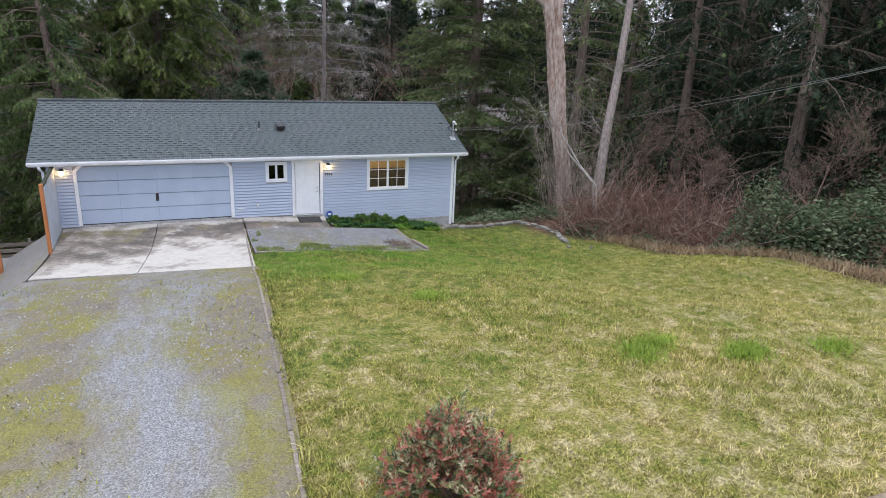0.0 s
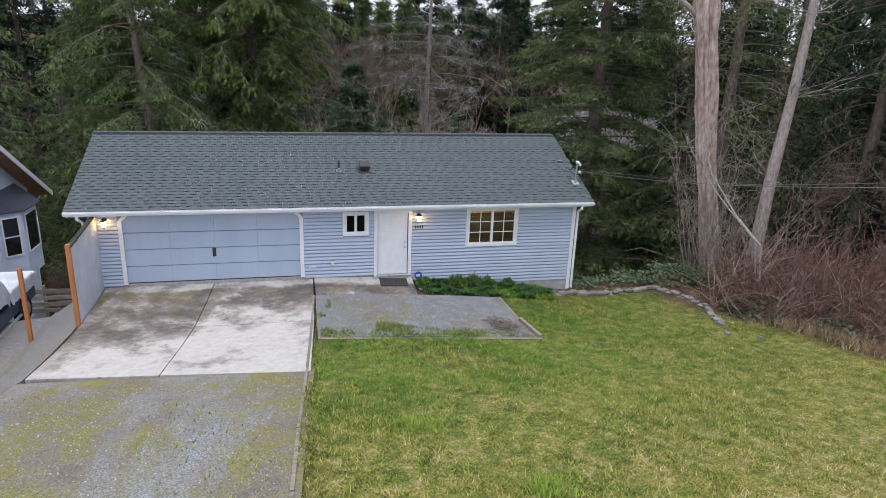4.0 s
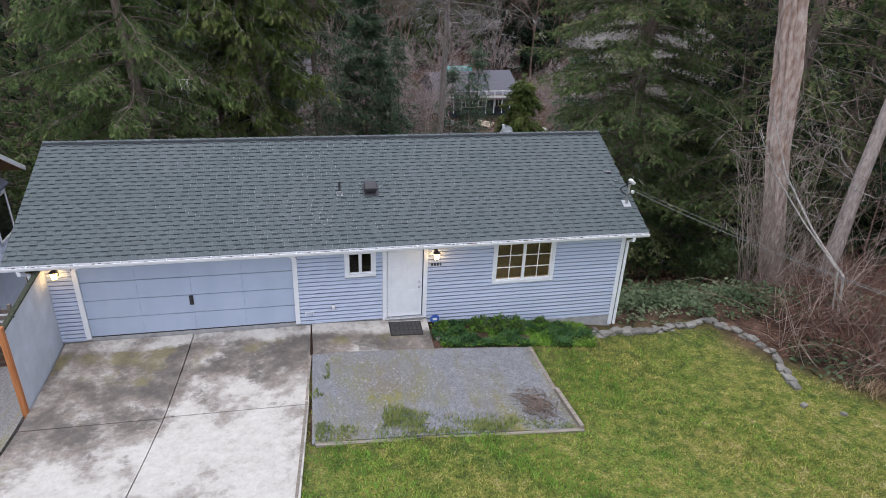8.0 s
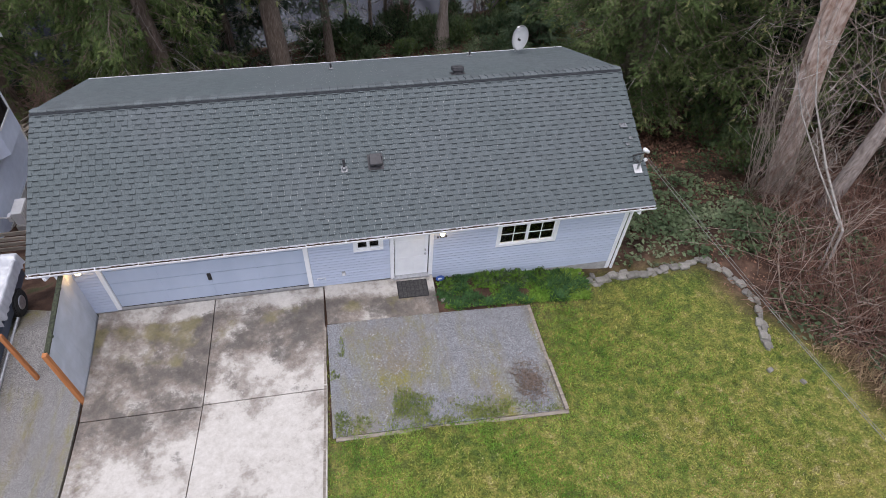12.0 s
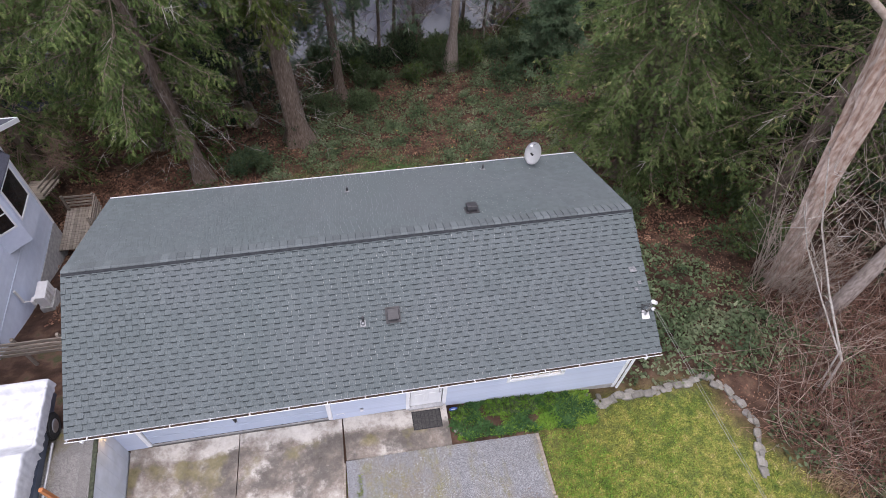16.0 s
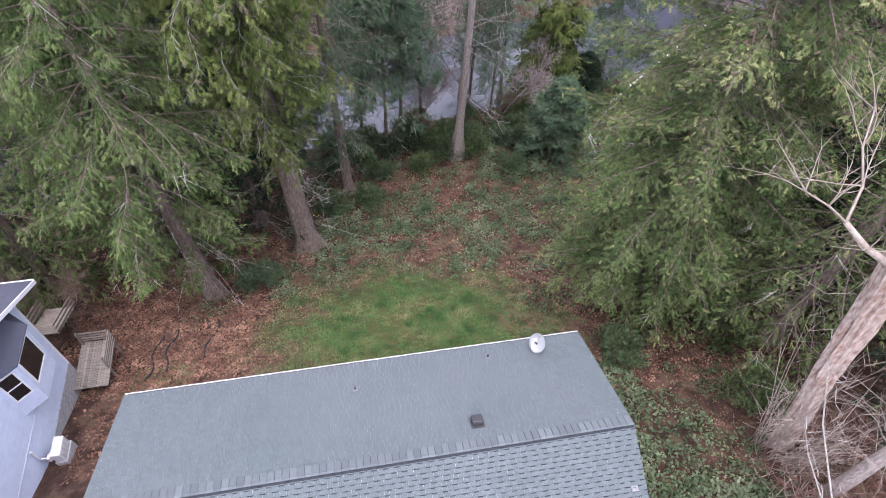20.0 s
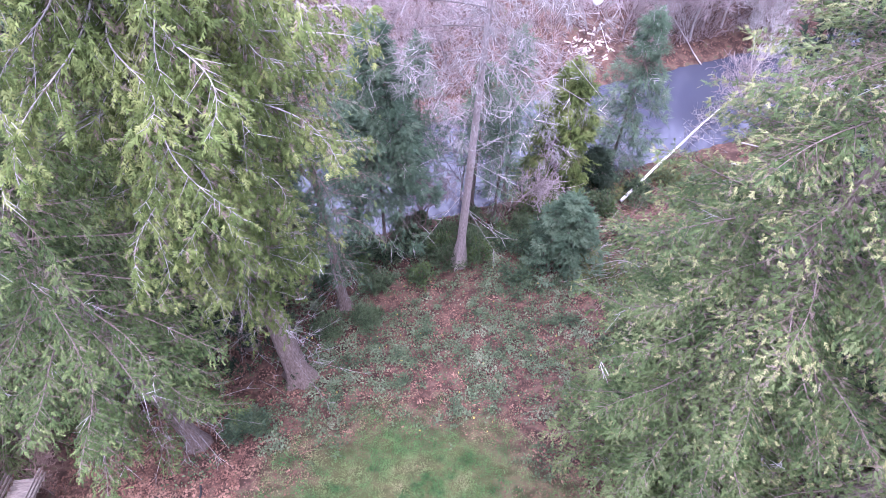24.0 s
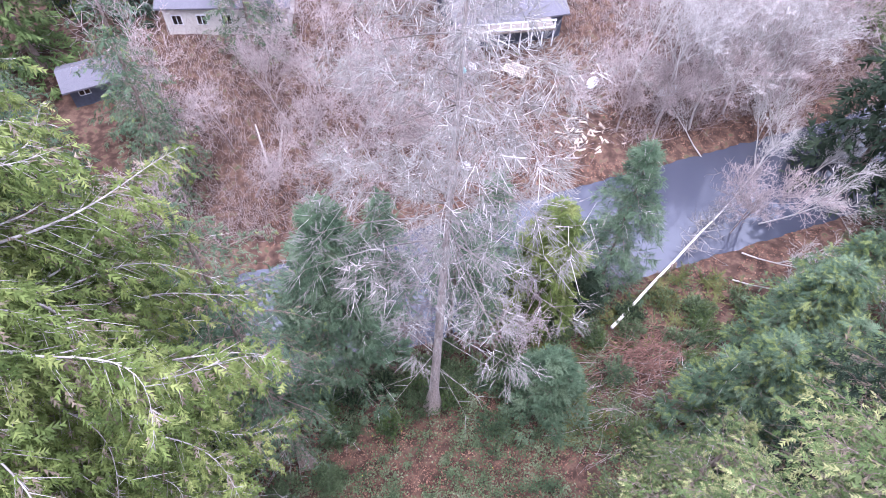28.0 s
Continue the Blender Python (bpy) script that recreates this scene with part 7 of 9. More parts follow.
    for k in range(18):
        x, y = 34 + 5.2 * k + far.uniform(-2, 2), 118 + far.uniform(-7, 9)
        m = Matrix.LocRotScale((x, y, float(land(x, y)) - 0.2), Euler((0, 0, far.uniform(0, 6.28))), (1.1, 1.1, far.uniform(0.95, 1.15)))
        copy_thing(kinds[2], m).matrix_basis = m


forest()


def leaves_on(name, pts, nrm_jit, size, mat, label, category, rng, aspect=0.55):
    """Loose two-triangle leaves, one at each point."""
    P = np.asarray(pts, float)
    n = len(P)
    az = rng.uniform(0, 6.28, n)
    N = np.stack([rng.normal(0, nrm_jit, n), rng.normal(0, nrm_jit, n), np.ones(n)], 1)
    N /= np.linalg.norm(N, axis=1, keepdims=True)
    D = np.stack([np.cos(az), np.sin(az), np.zeros(n)], 1)
    D -= N * (D * N).sum(1, keepdims=True)
    S = np.cross(N, D)
    s = size * rng.uniform(0.6, 1.4, n)[:, None]
    V = np.stack([P, P + D * s * 0.5 + S * s * aspect * 0.5 + N * s * 0.1, P + D * s, P + D * s * 0.5 - S * s * aspect * 0.5 + N * s * 0.1], 1).reshape(-1, 3)
    T = (np.arange(n)[:, None] * 4 + np.array([[0, 1, 2, 3]])).reshape(-1, 4)
    return tagged(tri_mesh(name, V, T, mat), label, category, kind="stuff")


M["pale_cane"] = material("pale_dry_stalk", [(0.3, (0.22, 0.165, 0.14)), (0.7, (0.42, 0.335, 0.29))], 3, 0.9, bump=0.1, island=0.4)
M["bramble_leaf"] = leafy("bramble_leaves", (0.058, 0.092, 0.048), (0.12, 0.165, 0.09), (0.23, 0.265, 0.17), 0.4)


def brambles():
    """The red-brown thicket along the right of the lawn, with green leafy heaps at its ends."""
    rng = np.random.default_rng(31)
    A, B, RA, RB = [], [], [], []
    lp = []
    for i in range(3200):
        y = rng.uniform(-14, 4.0)
        x0 = float(lawn_edge(y)) + 0.7 + (max(0.0, y + 2.5) * 0.75)
        x = x0 + abs(rng.normal(0, 1)) * 2.6 + rng.uniform(0, 0.8)
        if y < -6.4 + 0.6 * math.sin(x * 1.3) and rng.random() < 0.85:
            continue
        z = float(land(x, y))
        lump = 0.75 + 0.45 * math.sin(x * 0.9 + y * 0.5) * math.sin(y * 0.8 + 1)
        hgt = rng.uniform(0.6, 3.9) * lump * min(1, 0.25 + (x - x0) * 0.3) * interp(y, [-3.5, -0.5], [1, 0.45])
        az = rng.uniform(0, 6.28)
        d = np.array([math.cos(az), math.sin(az)])
        up = rng.random() < 0.35
        ln = rng.uniform(0.2, 0.7) if up else rng.uniform(0.6, 2.2)
        p = np.array([x, y, z])
        for s in range(1, 6):
            w = s / 5
            q = np.array([x + d[0] * ln * w, y + d[1] * ln * w, z + hgt * ((w * 1.05) if up else (1.9 * w - 1.15 * w * w)) + rng.normal(0, 0.04)])
            A.append(p), B.append(q), RA.append(0.013 * (1.1 - w * 0.6)), RB.append(0.011 * (1.1 - w * 0.8))
            if rng.random() < 0.8:
                e = rng.normal(0, 0.2, 3)
                A.append(q), B.append(q + e), RA.append(0.008), RB.append(0.005)
            p = q
            if rng.random() < 0.24:
                lp.append(q)
    PA, PB, PRA, PRB = [], [], [], []
    for i in range(300):
        y = rng.uniform(-9, 4.0)
        x = float(lawn_edge(y)) + 0.5 + max(0.0, y + 2.5) * 0.6 + abs(rng.normal(0, 1)) * 2.2
        p = np.array([x, y, float(land(x, y))])
        d = np.array([rng.normal(0, 0.7), rng.normal(0, 0.7), 1.0])
        ln = rng.uniform(0.8, 4.0) * min(1, 0.4 + 0.3 * (x - float(lawn_edge(y))))
        r = 0.010 + 0.002 * ln
        for s in range(5):
            q = p + d / np.linalg.norm(d) * ln / 5
            PA.append(p), PB.append(q), PRA.append(r * (1 - s * 0.15)), PRB.append(r * (0.85 - s * 0.15))
            if s > 1:
                e = d + rng.normal(0, 0.7, 3)
                PA.append(q), PB.append(q + e / np.linalg.norm(e) * ln * 0.18), PRA.append(r * 0.5), PRB.append(0.004)
            p, d = q, d + rng.normal(0, 0.22, 3)
    tagged(sticks("pale_canes", PA, PB, PRA, PRB, M["pale_cane"]), "pale dry stalks standing in the bramble thicket", "stalks", kind="stuff")
    t = sticks("bramble_thicket", A, B, RA, RB, M["cane"])
    tagged(t, "dense thicket of leafless red-brown bramble canes", "brambles", kind="stuff")
    leaves_on("dead_leaves", np.array(lp) + rng.normal(0, 0.08, (len(lp), 3)), 0.8, 0.09, M["litter"], "withered leaves caught in the brambles", "leaves", rng)
    # green bramble leaves heaped at the right end and by the stone wall
    pts = []
    for cx, cy, r, h, n in ((22.9, -8.0, 1.7, 3.3, 3600), (23.7, -10.2, 1.9, 3.5, 3800), (24.8, -12.3, 2.1, 3.0, 3600), (26.2, -9.0, 2.4, 3.6, 3400), (25.6, -11.5, 2.4, 2.2, 2800), (27.5, -9.4, 2.2, 2.6, 2400), (24.2, -14.2, 1.8, 1.4, 1600), (28, -13.5, 2.8, 2.4, 2400), (24.4, -8.6, 1.9, 3.0, 3400), (23.6, -10.6, 1.5, 2.4, 2600), (25.6, -7.0, 1.6, 3.2, 1800), (18.3, 1.4, 1.6, 0.9, 800), (16.2, 1.4, 1.7, 0.7, 750), (17.2, 3.2, 2.0, 0.9, 850), (19.6, 2.3, 1.2, 1.0, 350), (20.0, 1.0, 1.6, 0.9, 900), (21.5, -1.0, 1.6, 1.0, 700), (19.5, -2.5, 1.2, 0.7, 450), (22.5, -3.6, 1.6, 1.3, 700), (21.0, -4.8, 1.2, 0.8, 400), (16.0, 4.6, 1.6, 0.8, 1300), (18.6, 5.6, 2.0, 1.0, 700), (17.0, 7.8, 1.8, 0.9, 1400)):
        a, q = rng.uniform(0, 6.28, n), np.sqrt(rng.random(n))
        x, y = cx + np.cos(a) * q * r, cy + np.sin(a) * q * r
        k = 0.6 + 0.4 * np.sin(x * 2.1 + cy) * np.sin(y * 1.9 + cx)
        z = bumpy(x, y) + h * (1 - q ** 2) * k * rng.uniform(0.55, 1.0, n) + 0.05
        pts.append(np.stack([x, y, z], 1))
    leaves_on("bramble_leaves", np.concatenate(pts), 0.55, 0.17, M["bramble_leaf"], "heaps of green bramble and ivy leaves", "leaves", rng)


brambles()


def bank_cover():
    """Leaf litter, ivy, ferns and dry stalks on the bank behind the house."""
    rng = np.random.default_rng(33)

    def scatter(n, x0, x1, y0, y1, keep):
        x, y = rng.uniform(x0, x1, n), rng.uniform(y0, y1, n)
        k = keep(x, y)
        x, y = x[k], y[k]
        return np.stack([x, y, bumpy(x, y) + rng.uniform(0.0, 0.06, len(x))], 1)

    def patch(x, y, s, o):
        return np.sin(x * s + 1.3 * np.sin(y * s * 0.7 + o)) * np.sin(y * s * 1.1 + 1.1 * np.sin(x * s * 0.8 + 2 * o)) + 0.3 * np.sin(x * s * 3 + o) * np.sin(y * s * 2.7)
    leaves_on("fallen_leaves", scatter(16000, -14, 36, 7.5, 44, lambda x, y: rear_green(x, y) < 0.1), 0.4, 0.16, M["litter"], "brown fallen leaves further down the bank", "leaves", rng, 0.7)
    leaves_on("fallen_leaves", scatter(62000, -6, 27, 7.5, 33, lambda x, y: ~((rear_green(x, y) > 0) & (rng.random(len(x)) < 0.4 + rear_green(x, y)))), 0.45, 0.12, M["litter"], "carpet of brown fallen leaves on the bank", "leaves", rng, 0.7)
    leaves_on("fallen_leaves", scatter(26000, 14.2, 34, -9, 12, lambda x, y: (patch(x, y, 0.8, 1) > -0.5) & (x > lawn_edge(y) + 0.2)), 0.6, 0.095, M["litter"], "brown leaves beside the house", "leaves", rng, 0.55)
    iv = scatter(64000, -4, 40, 16.5, 42, lambda x, y: (patch(x, y, 0.9, 0.4) > -0.12 - 0.03 * np.clip(y - 24, 0, 8)) & (land(x, y) > -14.2) & (patch(x, y, 2.6, 1.7) > -0.15) & (y > 17.5 + 2 * np.sin(x)))
    iv[:, 2] += rng.random(len(iv)) ** 2 * 0.8
    leaves_on("ivy_cover", iv, 0.6, 0.17, M["ivy"], "patches of ivy and bramble leaves on the bank", "ivy", rng)
    iv = scatter(18000, 14.3, 24, -0.2, 16, lambda x, y: (patch(x, y, 0.9, 2.4) > 0.2) & (patch(x, y, 2.3, 0.7) > -0.2) & (rng.random(len(x)) < 0.8))
    iv[:, 2] += rng.random(len(iv)) ** 2 * 0.45
    leaves_on("ivy_cover", iv, 0.6, 0.16, M["ivy"], "ivy and bramble leaves beside the house", "ivy", rng)
    leaves_on("fallen_leaves", scatter(15000, -9, 1, 12, 25, lambda x, y: patch(x, y, 0.7, 2) > -0.6), 0.4, 0.14, M["litter"], "rusty fallen leaves under the spruce", "leaves", rng, 0.7)
    leaves_on("fallen_leaves", scatter(16000, 22, 58, 33, 47, lambda x, y: (land(x, y) > -14.25) & (y - 0.19 * (x - 8) > 30) & (patch(x, y, 0.9, 3) > -0.5)), 0.5, 0.17, M["litter"], "brown leaves along the near shore of the pond", "leaves", rng, 0.6)
    leaves_on("fallen_leaves", scatter(30000, 4, 60, 46, 66, lambda x, y: (land(x, y) > -14.25) & (y - 0.19 * (x - 8) < 54.5) & (patch(x, y, 0.35, 4) > -0.45)), 0.5, 0.2, M["litter"], "red-brown leaves on the far shore of the pond", "leaves", rng, 0.6)
    # low bramble sprigs in ragged clumps over the litter
    sp = []
    for _ in range(1100):
        cx, cy = rng.uniform(2, 30), rng.uniform(17.5, 34)
        if rear_green(cx, cy) > 0.1 or patch(cx, cy, 0.7, 0.9) < -0.35:
            continue
        n = rng.integers(25, 80)
        r = rng.uniform(0.2, 0.65)
        x, y = cx + rng.normal(0, r * 0.6, n), cy + rng.normal(0, r * 0.6, n)
        sp.append(np.stack([x, y, bumpy(x, y) + rng.random(n) * 0.8 * r + 0.04], 1))
    leaves_on("bramble_sprigs", np.concatenate(sp), 0.6, 0.16, M["bramble_leaf"], "low green bramble sprigs over the fallen leaves", "brambles", rng)
    # yellow leaves dotted among the ivy
    leaves_on("yellow_leaves", scatter(160, 4, 26, 17, 33, lambda x, y: patch(x, y, 0.9, 0.4) > 0) + np.array([0, 0, 0.12]), 0.6, 0.15, M["yellow"], "scattered yellow autumn leaves", "leaves", rng, 0.8)
    # ferns
    O, D, U = [], [], []
    for i in range(110):
        x, y = rng.uniform(23, 40), rng.uniform(27, 40)
        if i < 18:
            x, y = 25 + rng.normal(0, 1.0), 30 + rng.normal(0, 2.0)
        z = float(land(x, y))
        if z < -14.1:
            continue
        for k in range(11):
            az = rng.uniform(0, 6.28)
            O.append((x, y, z + 0.1)), D.append((math.cos(az), math.sin(az), rng.uniform(0.1, 0.5))), U.append((0, 0, 1))
    f = frond_mesh("fern_clumps", O, D, U, 0.95, 0.15, M["fern"], None, rng, 9)
    tagged(f, "clumps of yellow-green sword fern on the bank", "fern", kind="stuff")
    # dead brush by the log and along the shores
    A, B, RA, RB = [], [], [], []
    for i in range(900):
        if i == 420:
            tagged(sticks("brush_pile", A, B, RA, RB, M["cane"]), "heap of cut red-brown branches on the bank", "brush pile", kind="stuff")
            A, B, RA, RB = [], [], [], []
        if i < 420:
            x, y = 30.2 + rng.normal(0, 1.6), 32.7 + rng.normal(0, 1.0)
        elif i < 650:
            x, y = rng.uniform(24, 34), rng.uniform(26, 34)
        else:
            x = rng.uniform(6, 60)
            y = 47.5 + 0.19 * (x - 8) + abs(rng.normal(0, 2.5)) + 1
        z = float(land(x, y))
        az = rng.normal(0.2, 0.5) + (math.pi if rng.random() < 0.5 else 0)
        ln = rng.uniform(0.8, 2.6)
        p = np.array([x, y, z + rng.uniform(0, 0.9 if i < 420 else 0.5)])
        d = np.array([math.cos(az), math.sin(az), rng.uniform(0.0, 0.45)])
        r = rng.uniform(0.02, 0.045) if i < 420 else rng.uniform(0.012, 0.03)
        for s in range(4):
            q = p + d * ln / 4
            A.append(p), B.append(q), RA.append(r * (1 - s * 0.2)), RB.append(r * (0.8 - s * 0.2))
            p, d = q, d + rng.normal(0, 0.18, 3) - np.array([0, 0, 0.12])
            if rng.random() < 0.7:
                A.append(q), B.append(q + d * ln * 0.15 + rng.normal(0, 0.2, 3)), RA.append(r * 0.4), RB.append(0.004)
    for i in range(9500):
        x = rng.uniform(-6, 66)
        y = 48.6 + 0.19 * (x - 8) + rng.random() ** 1.4 * 30
        if (20 < x < 35 and 61 < y < 73) or math.hypot(x - 33.0, y - 56.2) < 3.6:
            continue
        z = float(land(x, y))
        ln = rng.uniform(0.6, 2.4)
        p = np.array([x, y, z])
        d = np.array([rng.normal(0, 0.55), rng.normal(0, 0.55), 1.0])
        for s in range(3):
            q = p + d * ln / 3
            A.append(p), B.append(q), RA.append(0.016 - 0.004 * s), RB.append(0.012 - 0.004 * s)
            A.append(q), B.append(q + rng.normal(0, 0.3, 3) + np.array([0, 0, 0.15])), RA.append(0.008), RB.append(0.004)
            p, d = q, d + rng.normal(0, 0.3, 3)
    t = sticks("dead_brush", A, B, RA, RB, M["pink_twig"])
    tagged(t, "tangle of dead grey-pink brushwood by the water", "brushwood", kind="stuff")


M["yellow"] = material("yellow_leaves", [(0.3, (0.36, 0.28, 0.05)), (0.7, (0.5, 0.42, 0.12))], 3, 0.8, bump=0.0, island=0.25)
bank_cover()


def grass():
    rng = np.random.default_rng(35)

    def blades(name, n, x0, x1, y0, y1, keep, hgt, wid, mat, label, simple=False):
        x, y = rng.uniform(x0, x1, n), rng.uniform(y0, y1, n)
        k = keep(x, y)
        x, y = x[k], y[k]
        n = len(x)
        z = bumpy(x, y) - 0.01
        az = rng.uniform(0, 6.28, n)
        tilt = rng.uniform(0.3, 1.1, n)
        h = hgt * rng.uniform(0.5, 1.5, n) * (0.85 + 0.4 * np.sin(x * 0.9 + np.sin(y)) * np.sin(y * 0.8) + 0.35 * np.sin(x * 6 + 2 * np.sin(y * 5)) * np.sin(y * 7))
        P = np.stack([x, y, z], 1)
        out = np.stack([np.cos(az), np.sin(az), np.zeros(n)], 1)
        s = np.stack([-np.sin(az), np.cos(az), np.zeros(n)], 1) * (wid * rng.uniform(0.6, 1.4, n))[:, None]
        up = np.array([0, 0, 1.0])
        mid = P + up * (h * 0.6)[:, None] + out * (h * tilt * 0.4)[:, None]
        tip = P + up * (h * 0.85)[:, None] + out * (h * tilt * 1.2)[:, None]
        if simple:
            V = np.stack([P - s, P + s, tip], 1).reshape(-1, 3)
            return tagged(tri_mesh(name, V, np.arange(3 * n).reshape(-1, 3), mat), label, "grass", kind="stuff")
        V = np.stack([P - s, P + s, mid + s * 0.8, mid - s * 0.8, tip], 1).reshape(-1, 3)
        o = np.arange(n)[:, None] * 5
        T = np.concatenate([o + np.array([[0, 1, 2]]), o + np.array([[0, 2, 3]]), o + np.array([[3, 2, 4]])])
        return tagged(tri_mesh(name, V, T, mat), label, "grass", kind="stuff")
    blades("lawn_grass", 520000, 3.5, 26, -22, -0.2, lambda x, y: in_lawn(x, y) & (rng.random(len(x)) < np.interp(y, [-22, -12, -5, 0], [1, 0.9, 0.6, 0.5])), 0.068, 0.0085, M["grass"], "mown lawn, yellowed and patchy", simple=True)
    blades("lush_grass", 150000, 5, 16, -11, -1.2, lambda x, y: in_lawn(x, y) & (rng.random(len(x)) < np.interp(y, [-11, -8.5, -6, -4], [0.03, 0.3, 0.8, 0.7]) * np.interp(x, [5, 10, 16], [1, 0.8, 0.15])) & (np.sin(x * 1.3) + np.sin(y * 1.7 + x) + 0.7 * np.sin(x * 4 + y * 3) > -0.7), 0.075, 0.010, M["grass_lush"], "lusher green grass near the gravel bed", simple=True)
    blades("lawn_grass", 260000, -6, 18, 7.4, 21.5, lambda x, y: in_lawn(x, y) & (rng.random(len(x)) < np.where(x < -1, 0.6, 0.1 + 1.3 * rear_green(x, y))), 0.08, 0.013, M["grass_rear"], "rough grass on the back lawn", simple=True)
    blades("straw_thatch", 15000, 4, 25, -21, -5, lambda x, y: in_lawn(x, y) & (np.sin(x * 1.9 + 2 * np.sin(y * 0.7)) * np.sin(y * 2.3 + 2 * np.sin(x * 0.6)) + 0.5 * np.sin(x * 5 + y * 3) * np.sin(y * 6) + 0.03 * (x - 10) > 0.12), 0.06, 0.007, M["straw"], "streaks of straw-coloured thatch in the lawn", simple=True)
    blades("bed_grass", 8000, 8.4, 13.0, -1.12, -0.06, lambda x, y: (x > 8.5) & (np.sin(x * 4.3) + np.sin(y * 6 + 1.4 * x) > -0.3), 0.15, 0.02, M["dark_tuft"], "dark leafy weeds along the house wall")
    blades("bed_grass", 10000, 8.4, 13.0, -1.12, -0.06, lambda x, y: (x > 8.5) & (np.hypot((x - 10.9) / 0.3, (y + 0.75) / 0.16) > 1) & ((np.sin(x * 3) + np.sin(y * 7 + x) > -0.9) | (x > 10)) & ((x > 9.6) | (np.sin(x * 5) + np.sin(y * 9 + 2 * x) > 0.2)), 0.11, 0.014, M["grass_lush"], "tall green grass and weeds along the house wall")
    blades("edge_grass", 26000, 3.4, 5.9, -21.5, -1.5, lambda x, y: np.abs(x - 5.40 - 0.068 * y - 0.05) < 0.2 * (0.5 + 0.5 * np.sin(y * 1.7 + 2 * np.sin(y * 0.6))) + 0.06, 0.09, 0.010, M["grass"], "grass grown over the timber edging")
    blades("dry_grass", 46000, 0, 20, 7.4, 22, lambda x, y: (np.abs(rear_green(x, y) - 0.1) < 0.28) & (np.sin(x * 2.1 + y) + np.sin(y * 2.7 - x) > -0.3), 0.07, 0.012, M["tan_grass"], "tan dry grass round the back lawn")
    x, y = rng.uniform(4, 15, 90), rng.uniform(8, 16, 90)
    k = rear_green(x, y) > 0.35
    given_x = np.concatenate([c + rng.normal(0, 0.14, 60) for c in x[k]])
    given_y = np.concatenate([c + rng.normal(0, 0.12, 60) for c in y[k]])
    # weeds in the gravel, bright tufts in the lawn
    x, y = rng.uniform(5.35, 10.9, 60000), rng.uniform(-4.5, -1.35, 60000)
    rag = 0.5 * np.sin(x * 2.7 + 2 * np.sin(y * 2.1)) * np.sin(y * 3.9 + x) + 0.35 * np.sin(x * 7 + y * 3) * np.sin(y * 8 - x * 2)
    top = np.interp(x, [5.3, 6.7, 6.85, 7.3, 7.6, 8.4, 9.4, 10.2, 11], [-4.35, -4.2, -3.5, -3.45, -3.75, -3.95, -4.0, -4.3, -4.4])
    want = np.clip((top - y) * 2.2 + 0.35, 0, 1) * (y < top + 0.3)
    want = np.maximum(want, 0.55 * (x < 5.75) * (rag > 0.2))
    want = np.maximum(want, 0.3 * (x < 6.6) * (y < -2.9) * (rag > 0.3))
    k = rng.random(len(x)) < want * np.clip(0.35 + 0.9 * rag, 0.03, 0.9)
    tx, ty = x[k], y[k]

    def given(x, y, name, h, mat, label):
        n = len(x)
        z = land(x, y) + 0.03
        az = rng.uniform(0, 6.28, n)
        h = h * rng.uniform(0.5, 1.5, n)
        P = np.stack([x, y, z], 1)
        out = np.stack([np.cos(az), np.sin(az), np.zeros(n)], 1)
        s = np.stack([-np.sin(az), np.cos(az), np.zeros(n)], 1) * 0.012
        tip = P + np.array([0, 0, 1.0]) * h[:, None] + out * (h * 0.8)[:, None]
        V = np.stack([P - s, P + s, tip], 1).reshape(-1, 3)
        T = np.arange(3 * n).reshape(-1, 3)
        return tagged(tri_mesh(name, V, T, mat), label, "weeds", kind="stuff")
    given(given_x, given_y, "dark_tufts", 0.12, M["dark_tuft"], "dark green tufts in the back lawn")
    given(tx, ty, "gravel_weeds", 0.07, M["weed"], "green weeds growing through the gravel bed")
    n = 420
    p = np.stack([10.35 + rng.normal(0, 0.22, n), -3.65 + rng.normal(0, 0.3, n)], 1)
    q = np.concatenate([p, (land(p[:, 0], p[:, 1]) + 0.05 + rng.uniform(0, 0.05, n))[:, None]], 1)
    st = sticks("dark_twigs", q, q + rng.normal(0, 1, (n, 3)) * np.array([0.1, 0.1, 0.02]), 0.01, 0.005, M["bark"])
    tagged(st, "heap of dark dead stalks in the gravel bed", "stalks", kind="stuff")
    cx = [(10.5, -16.2), (10.9, -16.1), (10.2, -16.5), (12.1, -17.0), (12.3, -16.9), (13.9, -17.3), (8.0, -12.2), (6.6, -10.2)]
    tx = np.concatenate([c[0] + rng.normal(0, 0.22, 420) for c in cx])
    ty = np.concatenate([c[1] + rng.normal(0, 0.16, 420) for c in cx])
    given(tx, ty, "grass_tufts", 0.1, M["tuft"], "bright green tufts in the lawn")
    n = 9000
    x, y = rng.uniform(-5, 5, n), rng.uniform(-22, -7, n)
    k = (x < 5.2 + 0.068 * y) & (np.sin(x * 1.5 + 0.4 * y) + np.sin(y * 0.7 + x) > 0.55)
    given(x[k], y[k], "drive_weeds", 0.05, M["grass"], "short weeds and moss in the gravel drive")
    # dry grass skirt along the thicket
    n = 3600
    y = rng.uniform(-14, -3.6, n)
    x = lawn_edge(y) + 0.45 + rng.normal(0, 0.3, n)
    given(x, y, "dry_grass", 0.26, M["dry_grass"], "dry straw-coloured grass along the thicket")


